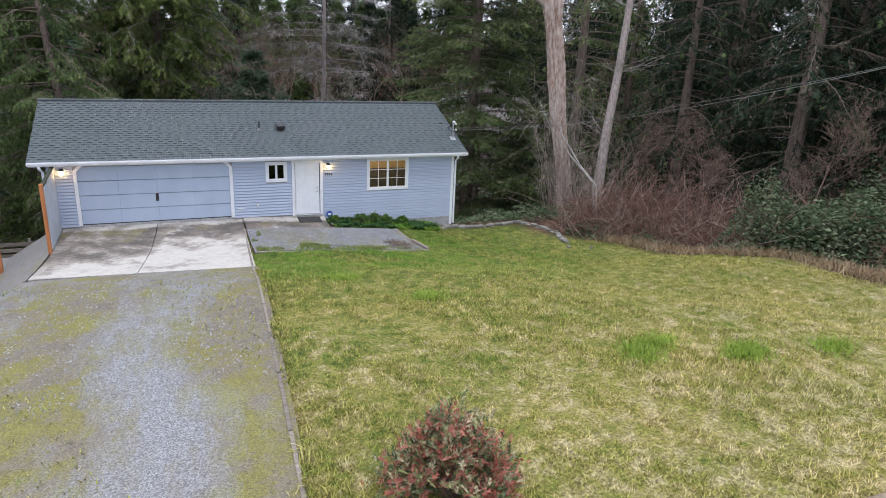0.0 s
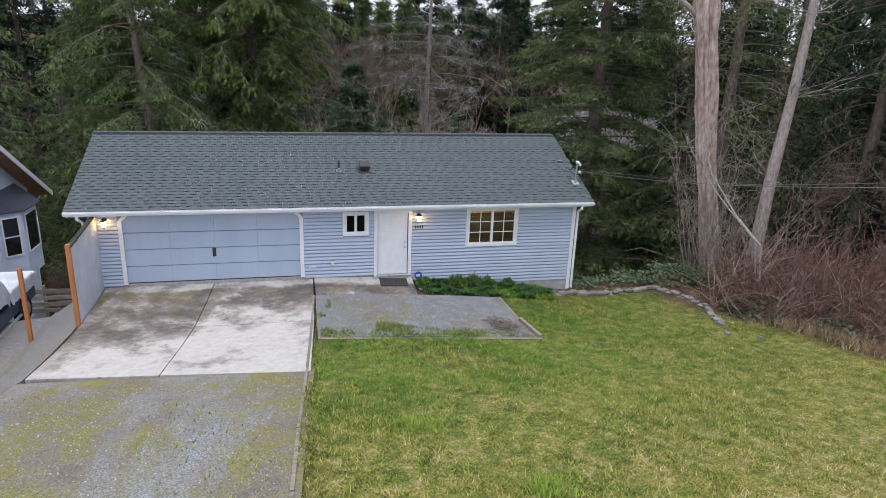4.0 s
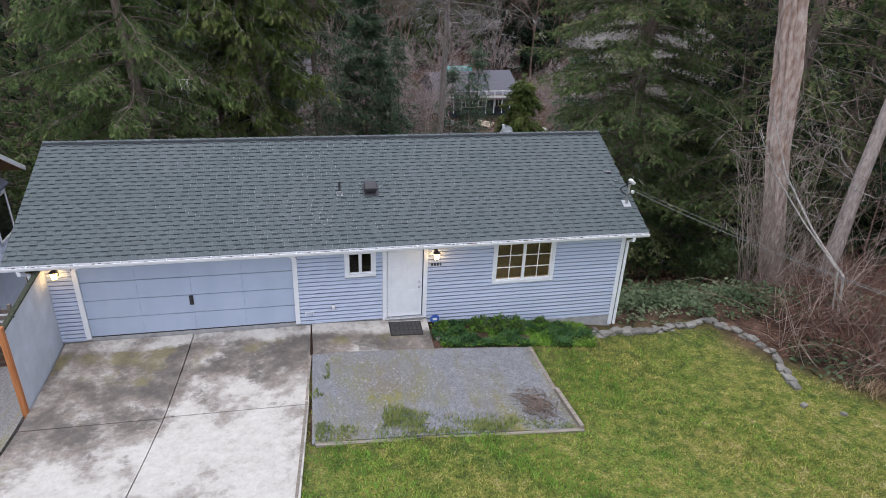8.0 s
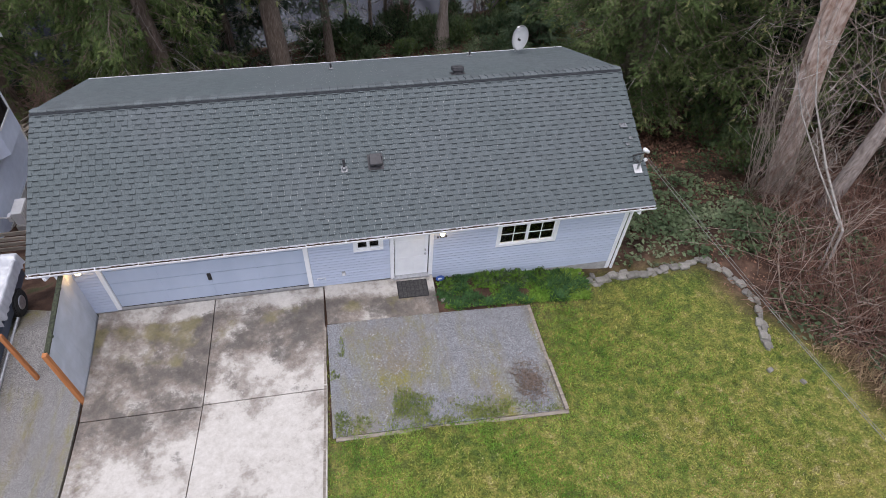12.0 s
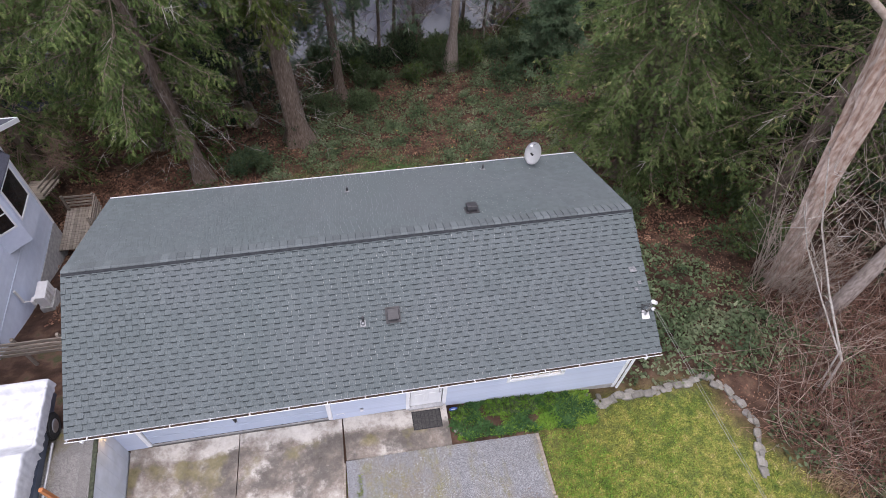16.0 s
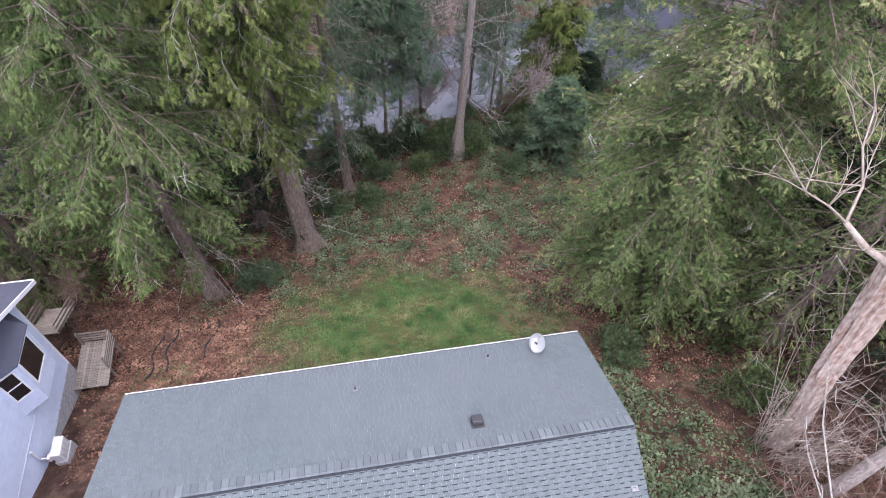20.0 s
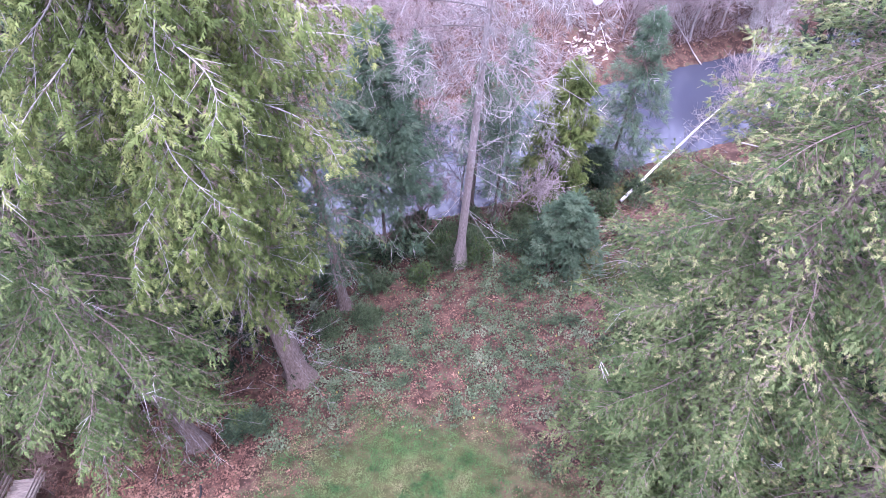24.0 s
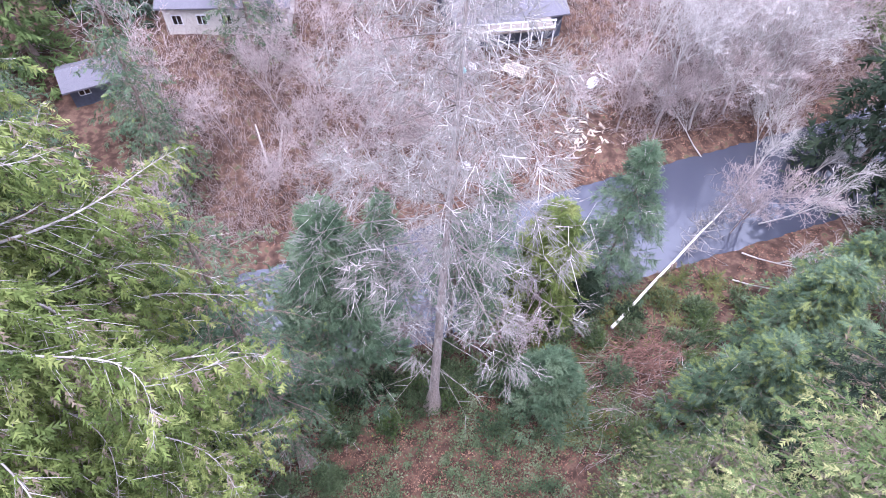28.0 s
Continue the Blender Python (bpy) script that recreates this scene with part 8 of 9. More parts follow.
M["tan_grass"] = material("tan_grass_blades", [(0.3, (0.2, 0.15, 0.08)), (0.7, (0.36, 0.29, 0.17))], 2, 0.9, bump=0.0, island=0.35, trans=0.2)
M["dark_tuft"] = material("dark_grass", [(0.3, (0.03, 0.09, 0.03)), (0.7, (0.07, 0.16, 0.05))], 3, 0.8, bump=0.0, island=0.25, trans=0.3)
M["weed"] = material("gravel_weed", [(0.3, (0.11, 0.17, 0.045)), (0.7, (0.28, 0.31, 0.10))], 3, 0.8, bump=0.0, island=0.35, trans=0.3)
M["tuft"] = material("bright_grass", [(0.3, (0.2, 0.3, 0.035)), (0.7, (0.32, 0.43, 0.08))], 3, 0.8, bump=0.0, island=0.25, trans=0.3)
grass()


def gravel_stones():
    """Loose stones over the gravel bed and the near drive."""
    rng = np.random.default_rng(37)
    n = 7000
    x, y = rng.uniform(5.4, 11, n), rng.uniform(-4.45, -1.3, n)
    x2, y2 = rng.uniform(-3, 5.2, 9000), rng.uniform(-15, -6.9, 9000)
    k = x2 < 4.95 + 0.068 * (y2 + 6.6)
    x, y = np.concatenate([x, x2[k]]), np.concatenate([y, y2[k]])
    n = len(x)
    s = rng.uniform(0.008, 0.024, n)
    P = np.stack([x, y, land(x, y) + 0.036], 1)
    a = rng.uniform(0, 6.28, n)
    V = []
    for dx, dy, dz in ((1, 0, 0), (-0.5, 0.87, 0), (-0.5, -0.87, 0), (0.1, 0.1, 0.9)):
        V.append(P + np.stack([(dx * np.cos(a) - dy * np.sin(a)) * s, (dx * np.sin(a) + dy * np.cos(a)) * s, dz * s], 1))
    V = np.stack(V, 1).reshape(-1, 3)
    o = np.arange(n)[:, None] * 4
    T = np.concatenate([o + np.array([[0, 1, 3]]), o + np.array([[1, 2, 3]]), o + np.array([[2, 0, 3]])])
    tagged(tri_mesh("loose_gravel", V, T, M["gravel_stone"]), "loose grey stones over the gravel", "gravel", kind="stuff")


gravel_stones()


def bush(name, label, base, r, h, mats, n, seed, size=0.09, group="", cone=False):
    """A rounded shrub of stems and leaves in several colours."""
    rng = np.random.default_rng(seed)
    root = thing(name, label, "bush", base, group)
    A, B = [], []
    ends = []
    for i in range(60):
        az, q = rng.uniform(0, 6.28), math.sqrt(rng.random())
        top = np.array([math.cos(az) * q * r * 0.9, math.sin(az) * q * r * 0.9, h * (1 - (0.95 * q if cone else 0.5 * q * q)) * rng.uniform(0.75, 1.02)])
        mid = top * np.array([0.45, 0.45, 0.55]) + rng.normal(0, 0.03, 3)
        A += [np.array([0, 0, -0.05]), mid]
        B += [mid, top]
        ends.append((mid, top))
    sticks("stem_growth", A, B, 0.012, 0.005, M["twig"], root)
    for k, mat in enumerate(mats):
        O, D, U = [], [], []
        for _ in range(n // len(mats)):
            m, t = ends[rng.integers(len(ends))]
            c = m + (t - m) * rng.uniform(0.2, 1.05) + rng.normal(0, 0.09 * r, 3)
            O.append(c), D.append(rng.normal(0, 1, 3) + np.array([0, 0, 0.7]) + c * 0.6), U.append(rng.normal(0, 0.5, 3) + np.array([0, 0, 1]))
        frond_mesh("leaf_growth", O, D, U, size, size * 0.33, mat, root, rng, 2)
    return root


bush("red_tipped_bush", "small bush with red-tipped and pale green leaves on the lawn", at_ground(5.72, -18.7), 0.92, 1.32, [M["red_leaf"], M["green_leaf"], M["red_leaf"], M["cream_leaf"], M["ivy"]], 5200, 51, 0.1, cone=True)
bush("rhododendron", "dark glossy rhododendron at the lawn's corner", at_ground(1.0, 19.6), 1.5, 1.6, [M["blue_fir"], M["ivy"]], 2600, 52, 0.2)
for i, (x, y, r, h) in enumerate(((9.9, -0.3, 0.3, 0.26), (10.4, -0.28, 0.32, 0.3), (10.9, -0.3, 0.26, 0.24), (11.6, -0.25, 0.22, 0.22), (8.75, -0.4, 0.2, 0.18))):
    bush("garden_weed", "leafy green plant against the house wall", at_ground(x, y), r, h, [M["ivy"], M["grass_lush"]], 420, 80 + i, 0.12, "plants along the wall")
for i, (x, y, r, h, m) in enumerate(((5.6, 27.0, 1.4, 1.3, "ivy"), (8.2, 27.2, 1.3, 1.1, "ivy"), (19.0, 29.5, 1.6, 1.3, "blue_fir"), (16.8, 33.6, 1.4, 1.4, "ivy"), (23.8, 10.0, 1.7, 2.2, "fir"), (18.6, 9.8, 1.4, 1.6, "ivy"), (22.8, 6.0, 1.6, 2.0, "fir"), (12.2, 33.5, 1.5, 1.6, "dark_fir"), (10.0, 33.0, 1.4, 1.5, "dark_fir"), (20.6, 34.2, 1.3, 1.2, "ivy"), (30.5, 36.5, 1.4, 1.2, "dark_fir"), (33.5, 37.5, 1.6, 1.0, "fern"), (35.8, 36.0, 1.5, 1.2, "fir"), (27.6, 27.0, 1.6, 1.6, "fir"))):
    bush("undergrowth_bush", "evergreen undergrowth bush on the wooded bank", at_ground(x, y), r, h, [M[m], M["ivy"]], 1300, 100 + i, 0.22, "undergrowth")


rb = random.Random(77)
for i in range(34):
    x = rb.uniform(5, 27)
    y = 30.5 + 0.19 * (x - 8) + rb.uniform(-1.5, 4.0)
    bush("undergrowth_bush", "evergreen undergrowth bush on the wooded bank", at_ground(x, y), rb.uniform(0.8, 1.6), rb.uniform(0.9, 2.4), [M[rb.choice(("blue_fir", "spruce", "ivy"))], M["ivy"]], 700, 200 + i, 0.24, "undergrowth")
for i in range(20):
    x, y = rb.uniform(27, 42), rb.uniform(26, 37)
    bush("undergrowth_bush", "evergreen undergrowth bush on the wooded bank", at_ground(x, y), rb.uniform(0.8, 1.6), rb.uniform(0.8, 1.8), [M[rb.choice(("blue_fir", "spruce", "ivy"))], M["bramble_leaf"]], 650, 260 + i, 0.24, "undergrowth")


# ---- neighbour's house, deck and truck ----
def build_neighbour():
    h = thing("neighbour_house", "pale blue gabled house with a bay window", "house", (-7, 13.5, -6.2))
    xw, y0, y1 = -7.0, 2.6, 13.5
    yr, zr = 6.4, 4.4
    eave_z = 0.1
    zb = -7.4
    v = []
    for x in (xw - 10, xw):
        v += [(x, y0, zb), (x, y1, zb), (x, y1, eave_z), (x, yr, zr - 0.15), (x, y0, 1.6)]
    f = [(4, 3, 2, 1, 0), (5, 6, 7, 8, 9), (0, 1, 6, 5), (1, 2, 7, 6), (2, 3, 8, 7), (3, 4, 9, 8), (4, 0, 5, 9)]
    under(link("wall", v, f, M["neighbour"], None, "pale blue lap siding"), h)
    # lap boards on the wall that shows
    for k in range(58):
        z = -5.6 + k * 0.15
        b = y1 if z < eave_z else y1 - (z - eave_z) / (zr - eave_z) * (y1 - yr)
        a = y0 if z < 1.6 else y0 + (z - 1.6) / (zr - 1.6) * (yr - y0)
        if b - a < 0.4 or z > zr - 0.4:
            continue
        vv = [(xw + 0.022, a, z), (xw + 0.022, b, z), (xw - 0.01, b, z), (xw - 0.01, a, z), (xw + 0.004, a, z + 0.15), (xw + 0.004, b, z + 0.15), (xw - 0.01, b, z + 0.15), (xw - 0.01, a, z + 0.15)]
        slab_box(vv, "siding_board", M["neighbour"], h)
    piece("foundation", box((xw - 0.1, y0, -7.4), (xw + 0.03, y1 + 0.03, -5.7)), M["concrete_wall"], h)
    piece("corner_board", box((xw - 0.08, y1 - 0.09, -5.7), (xw + 0.035, y1 + 0.03, eave_z), 0.004), M["white"], h)
    piece("trim_board", box((xw, y0, -3.95), (xw + 0.035, y1 - 0.1, -3.82), 0.004), M["neighbour"], h)
    # roof
    ov, t = 0.75, 0.16
    sl = (zr - eave_z) / (y1 - yr)
    ye, ze = y1 + 0.9, eave_z - 0.9 * sl + 0.15
    yf = y0 - 0.8
    zf = 1.6 - 0.8 * (zr - 1.6) / (yr - y0)
    v = []
    for x in (xw - 11, xw + ov):
        v += [(x, ye, ze), (x, yr, zr), (x, yf, zf), (x, ye, ze - t), (x, yr, zr - t), (x, yf, zf - t)]
    f = [(0, 1, 7, 6), (1, 2, 8, 7)]
    under(link("roof", v, f, M["dark_roof"], None, "dark shingle roof"), h)
    under(link("eave_soffit", v, [(3, 9, 10, 4), (4, 10, 11, 5)], M["soffit"], None, "brown wooden soffit"), h)
    for k in (0, 1):
        a, b = k, k + 1
        vv = [(xw + ov, v[a][1], v[a][2] - 0.2), (xw + ov + 0.04, v[a][1], v[a][2] - 0.2), (xw + ov + 0.04, v[b][1], v[b][2] - 0.2), (xw + ov, v[b][1], v[b][2] - 0.2)]
        vv += [(x, y, z + 0.22) for x, y, z in vv]
        slab_box(vv, "rake_board", M["white"], h, "white rake board")
    vv = [(xw - 11, ye, ze - t), (xw + ov, ye, ze - t), (xw + ov, ye + 0.04, ze - t), (xw - 11, ye + 0.04, ze - t)]
    vv += [(x, y, z + 0.18) for x, y, z in vv]
    slab_box(vv, "fascia", M["white"], h)
    # bay window: a three-sided box with its own little roof
    by0, by1, d = 9.9, 12.85, 0.75
    zb0, zb1, zt = -3.22, -0.3, 0.25
    plan = [(xw, by0), (xw + d, by0 + 0.65), (xw + d, by1 - 0.65), (xw, by1)]
    v = [(x, y, zb0) for x, y in plan] + [(x, y, zb1) for x, y in plan]
    under(link("bay", v, [(0, 1, 5, 4), (1, 2, 6, 5), (2, 3, 7, 6), (3, 2, 1, 0), (4, 5, 6, 7)], M["neighbour"], None, "three-sided bay in pale blue siding"), h)
    g = 0.18
    ro = [(xw, by0 - g), (xw + d + g, by0 + 0.58), (xw + d + g, by1 - 0.58), (xw, by1 + g)]
    v = [(x, y, zb1) for x, y in ro] + [(x, y, zb1 + 0.05) for x, y in ro] + [(xw, by0 + 0.6, zt + 0.3), (xw, by1 - 0.6, zt + 0.3)]
    under(link("bay_roof", v, [(3, 2, 1, 0), (0, 1, 5, 4), (1, 2, 6, 5), (2, 3, 7, 6), (4, 5, 8), (5, 6, 9, 8), (6, 7, 9)], M["dark_roof"], None, "dark hipped bay roof"), h)
    for (ax, ay), (bx, by) in zip(plan, plan[1:]):
        A2, B2 = Vector((ax, ay, 0)), Vector((bx, by, 0))
        e = (B2 - A2).normalized()
        n = Vector((e.y, -e.x, 0))
        w = (B2 - A2).length
        mid = (A2 + B2) / 2 + n * 0.02
        hw = w / 2 - 0.14
        rot = Matrix.Translation((mid.x, mid.y, 0)) @ Matrix(((e.x, n.x, 0, 0), (e.y, n.y, 0, 0), (0, 0, 1, 0), (0, 0, 0, 1)))
        z0, z1 = -2.2, -0.48
        front = abs(e.x) < 0.01
        bm = bmesh.new()
        q = 0.075
        sides = [((-hw, 0, z0), (hw, 0.04, z0 + q)), ((-hw, 0, z1 - q), (hw, 0.04, z1)), ((-hw, 0, z0 + q), (-hw + q, 0.04, z1 - q)), ((hw - q, 0, z0 + q), (hw, 0.04, z1 - q))]
        # the front is one large pane, the slanting sides are slung sashes
        mid_z = (z0 + z1) / 2
        if not front:
            sides.append(((-hw + q, 0, mid_z - 0.025), (hw - q, 0.035, mid_z + 0.025)))
        for lo, hi in sides:
            box(lo, hi, 0.003, bm)
        bm.transform(rot)
        fr = piece("window", bm, M["white"], h, "white-framed dark bay window")
        for a, b in ((z0 + q, z1 - q),) if front else ((z0 + q, mid_z - 0.025), (mid_z + 0.025, z1 - q)):
            bm = box((-hw + q, 0.004, a), (hw - q, 0.012, b))
            bm.transform(rot)
            part("pane", bm, M["black_glass"], fr)
    # low side door and stepped footing
    piece("hatch", box((xw + 0.022, 4.3, -4.6), (xw + 0.06, 5.9, -3.98), 0.01), M["neighbour"], h)
    # heat pump on its pad
    u = thing("heat_pump", "white outdoor heat pump unit on a wall bracket", "heat pump", (-6.25, 9.0, -5.2))
    body = piece("casing", box((-6.45, 8.55, -5.15), (-6.05, 9.4, -4.5), 0.02), M["plastic_white"], u)
    for k in range(6):
        part("grille_slat", box((-6.052, 8.6, -5.08 + k * 0.09), (-6.042, 9.2, -5.05 + k * 0.09)), M["steel"], body)
    piece("side_cover", box((-6.6, 8.5, -4.9), (-6.47, 8.75, -4.6), 0.02), M["plastic_white"], u)
    piece("stand", box((-6.5, 8.5, -5.9), (-6.0, 9.45, -5.16), 0.02), M["concrete_wall"], u)
    piece("conduit", tube([(-6.9, 8.6, -3.9), (-6.9, 8.6, -4.7), (-6.55, 8.62, -4.75)], 0.05, 8), M["plastic_white"], u)
    # deck and its rails
    d = thing("garden_deck", "weathered wooden deck with slatted rails", "deck", (-6.2, 13.7, -6.6))
    x0, x1, ya, yb, z = -6.95, -5.4, 12.5, 15.0, -6.55
    n = 11
    for i in range(n):
        xx = x0 + (x1 - x0) * i / n
        piece("deck_board", box((xx, ya, z - 0.04), (xx + (x1 - x0) / n - 0.012, yb, z), 0.003), M["old_wood"], d)
    for side in (0, 1):
        for k in range(4):
            zz = z + 0.18 + k * 0.2
            if side == 0:
                piece("rail", box((x0, yb - 0.05, zz), (x1, yb, zz + 0.09), 0.004), M["old_wood"], d)
            else:
                piece("rail", box((x1 - 0.05, ya + 0.9, zz), (x1, yb - 0.06, zz + 0.09), 0.004), M["old_wood"], d)
    for px, py in ((x1 - 0.1, yb - 0.1), (x1 - 0.1, ya + 0.95), (x0 + 0.1, yb - 0.1)):
        piece("post", box((px - 0.05, py - 0.05, z - 1.4), (px + 0.05, py + 0.05, z + 1.0), 0.005), M["old_wood"], d)
    d2 = thing("wooden_steps", "weathered wooden steps behind the neighbouring house", "steps", (-8.6, 17, -7))
    for k in range(7):
        piece("tread", box((-9.4, 15.6 + k * 0.3, -6.4 - k * 0.14), (-8.0, 15.86 + k * 0.3, -6.36 - k * 0.14), 0.004), M["old_wood"], d2)
    for xx in (-9.45, -7.95):
        for k in range(3):
            slab_box([(xx, 15.5, -6.1 + k * 0.28), (xx + 0.05, 15.5, -6.1 + k * 0.28), (xx + 0.05, 17.8, -7.1 + k * 0.28), (xx, 17.8, -7.1 + k * 0.28), (xx, 15.5, -6.0 + k * 0.28), (xx + 0.05, 15.5, -6.0 + k * 0.28), (xx + 0.05, 17.8, -7.0 + k * 0.28), (xx, 17.8, -7.0 + k * 0.28)], "rail", M["old_wood"], d2)
    # low slatted fence seen beyond the end of the blue fence
    lf = thing("slatted_fence", "low dark slatted fence between the houses", "fence", (-4, 5.0, -3.2))
    for k in range(4):
        piece("rail", box((-6.9, 5.0, -2.75 + k * 0.24), (-1.0, 5.04, -2.6 + k * 0.24), 0.003), M["old_wood"], lf)
    for k in range(5):
        piece("post", box((-6.8 + k * 1.42, 5.04, -4.2), (-6.7 + k * 1.42, 5.14, -1.75), 0.003), M["old_wood"], lf)
    # hoses on the back grass
    for k, (x, y) in enumerate(((-3.9, 12.8), (-3.2, 13.2), (-1.3, 13.4))):
        hs = thing("garden_hose", "black corrugated hose lying on the grass", "hose", at_ground(x, y), "hoses")
        pts = []
        for i in range(14):
            yy = y + i * 0.24
            xx = x + 0.16 * math.sin(i * 0.6 + k) + (0.03 * i if k == 2 else 0)
            pts.append((xx, yy, float(bumpy(xx, yy)) + 0.06))
        piece("hose", tube(pts, 0.055, 8), M["rubber"], hs)


M["black_glass"] = material("dark_reflecting_glass", [(0.3, (0.008, 0.009, 0.01)), (0.7, (0.015, 0.016, 0.018))], 2, 0.06, bump=0.0, spec=0.7)
build_neighbour()


def build_truck():
    gz = -1.62
    t = thing("pickup_truck", "parked pickup truck under a wrinkled silver cover", "truck", (-4.2, -0.2, gz))
    x0, x1 = -5.2, -3.25
    lower = box((x0, -3.3, gz + 0.42), (x1, 2.6, gz + 0.84), 0.06)
    piece("body", lower, M["car"], t, "dark blue lower body")
    for x in (x0 + 0.08, x1 - 0.16):
        for y in (-2.3, 1.55):
            bm = bmesh.new()
            bmesh.ops.create_cone(bm, cap_ends=True, segments=28, radius1=0.41, radius2=0.41, depth=0.28, matrix=Matrix.LocRotScale((x + 0.1, y, gz + 0.41), Euler((0, radians(90), 0)), None))
            bmesh.ops.bevel(bm, geom=[e for e in bm.edges if e.calc_length() < 0.2 and abs(e.verts[0].co.x - e.verts[1].co.x) < 0.01], offset=0.04, segments=2, affect="EDGES")
            w = piece("wheel", bm, M["rubber"], t, "black tyre")
            bm = bmesh.new()
            xs = x + (0.245 if x > -4 else -0.045)
            bmesh.ops.create_cone(bm, cap_ends=True, segments=20, radius1=0.22, radius2=0.19, depth=0.03, matrix=Matrix.LocRotScale((xs, y, gz + 0.41), Euler((0, radians(90), 0)), None))
            part("rim", bm, M["steel"], w, "grey steel rim")
    piece("side_step", tube([(x1 + 0.1, -1.7, gz + 0.42), (x1 + 0.1, 1.0, gz + 0.42)], 0.045, 8), M["steel"], t, "chrome side step")
    # the cover: draped over hood, cab and open bed
    nx, ny = 46, 130
    ys = np.linspace(-3.75, 2.72, ny)
    prof = np.interp(ys, [-3.75, -3.45, -2.2, -1.75, -0.95, 0.25, 0.6, 0.75, 1.0, 2.4, 2.55, 2.72], [0.75, 1.02, 1.12, 1.2, 1.82, 1.8, 1.3, 1.22, 0.98, 0.95, 1.28, 1.22])
    rng = random.Random(2)
    verts = []
    for j, y in enumerate(ys):
        bed = interp(y, [0.55, 0.8, 2.4, 2.6], [0, 1, 1, 0])
        for i in range(nx):
            u = i / (nx - 1) * 2 - 1
            a = abs(u)
            x = (x0 + x1) / 2 + math.copysign(min(a / 0.72, 1) * 1.03 + max(0, a - 0.72) * 0.12, u)
            z = prof[j]
            if bed:
                z = z * (1 - bed) + bed * (0.95 if a < 0.58 else (0.95 + (a - 0.58) / 0.1 * 0.36 if a < 0.68 else 1.3))
            if a > 0.72:
                z -= (a - 0.72) / 0.28 * (0.4 + 0.3 * (prof[j] > 1.5))
            p = Vector((x * 1.7, y * 1.7, z))
            wr = 0.022 * noise.noise(Vector((x * 2.2, y * 7, 0))) + 0.03 * noise.noise(Vector((x * 1.5 + 4, y * 2.5, 3)))
            verts.append((x + (0.03 * noise.noise(Vector((y * 8, z * 2, 7))) if a > 0.7 else 0), y, gz + z + wr))
    faces = [(j * nx + i, j * nx + i + 1, (j + 1) * nx + i + 1, (j + 1) * nx + i) for j in range(ny - 1) for i in range(nx - 1)]
    c = under(link("cover", verts, faces, M["tarp"], None, "wrinkled silver tarpaulin", True), t)


build_truck()


# ---- across the pond ----
def far_house(x, y, w, d, hgt, mats, label, rz=0.0, tarp=False):
    z = float(land(x, y))
    h = thing("far_house", label, "house", (x, y, z))
    wall, roof = mats
    b = part("wall", box((-w / 2, -d / 2, -1), (w / 2, d / 2, hgt)), wall, h)
    ri = hgt + d * 0.28
    o = 0.5
    v = [(-w / 2 - o, -d / 2 - o, hgt - 0.1), (w / 2 + o, -d / 2 - o, hgt - 0.1), (w / 2 + o, 0, ri), (-w / 2 - o, 0, ri), (-w / 2 - o, d / 2 + o, hgt - 0.1), (w / 2 + o, d / 2 + o, hgt - 0.1)]
    v += [(a, c, e - 0.18) for a, c, e in v]
    f = [(0, 1, 2, 3), (3, 2, 5, 4), (6, 9, 8, 7), (9, 10, 11, 8), (0, 6, 7, 1), (1, 7, 8, 2), (2, 8, 11, 5), (0, 3, 9, 6), (3, 4, 10, 9), (4, 5, 11, 10)]
    link("roof", v, f, roof, h)
    for gx in (-w / 2, w / 2):
        link("gable", [(gx - 0.05, -d / 2, hgt), (gx - 0.05, d / 2, hgt), (gx - 0.05, 0, ri - 0.2), (gx + 0.05, -d / 2, hgt), (gx + 0.05, d / 2, hgt), (gx + 0.05, 0, ri - 0.2)], [(0, 2, 1), (3, 4, 5), (0, 1, 4, 3), (1, 2, 5, 4), (2, 0, 3, 5)], wall, h)
    for i in range(int(w // 2.4)):
        xx = -w / 2 + 1.2 + i * 2.4
        fr = part("window", box((xx - 0.5, -d / 2 - 0.05, 1.0), (xx + 0.5, -d / 2 + 0.02, 2.1), 0.01), M["white"], h)
        for k in (-1, 1):
            part("pane", box((xx + k * 0.23 - 0.19, -d / 2 - 0.056, 1.08), (xx + k * 0.23 + 0.19, -d / 2 - 0.045, 2.02)), M["black_glass"], fr)
    if tarp:
        bm = box((w * 0.0 - 3.2, 0.25, ri - 0.45), (w * 0.0 + 0.6, 2.2, ri + 0.35), 0.2)
        part("roof_tarp", bm, M["turquoise"], h, "turquoise tarpaulin")
    h.rotation_euler = (0, 0, rz)
    return h


M["turquoise"] = material("turquoise_tarp", [(0.3, (0.08, 0.36, 0.36)), (0.7, (0.14, 0.48, 0.47))], 3, 0.5, bump=0.1)
M["navy"] = material("dark_slate_siding", [(0.3, (0.05, 0.06, 0.085)), (0.7, (0.08, 0.095, 0.13))], 3, 0.6, bump=0.1)
M["pale"] = material("pale_stucco", [(0.3, (0.55, 0.52, 0.48)), (0.7, (0.68, 0.66, 0.62))], 3, 0.8, bump=0.1)
M["grey_roof"] = material("grey_shingle_roof", [(0.3, (0.09, 0.09, 0.11)), (0.7, (0.17, 0.17, 0.2))], 20, 0.9, bump=0.4)
far_house(28.0, 73.0, 11, 8, 2.8, (M["navy"], M["grey_roof"]), "dark single-storey house with white windows beyond the pond", 0.12, True)
far_house(0.9, 77.2, 12, 8, 3.2, (M["pale"], M["grey_roof"]), "pale house with a grey roof beyond the trees", -0.1)
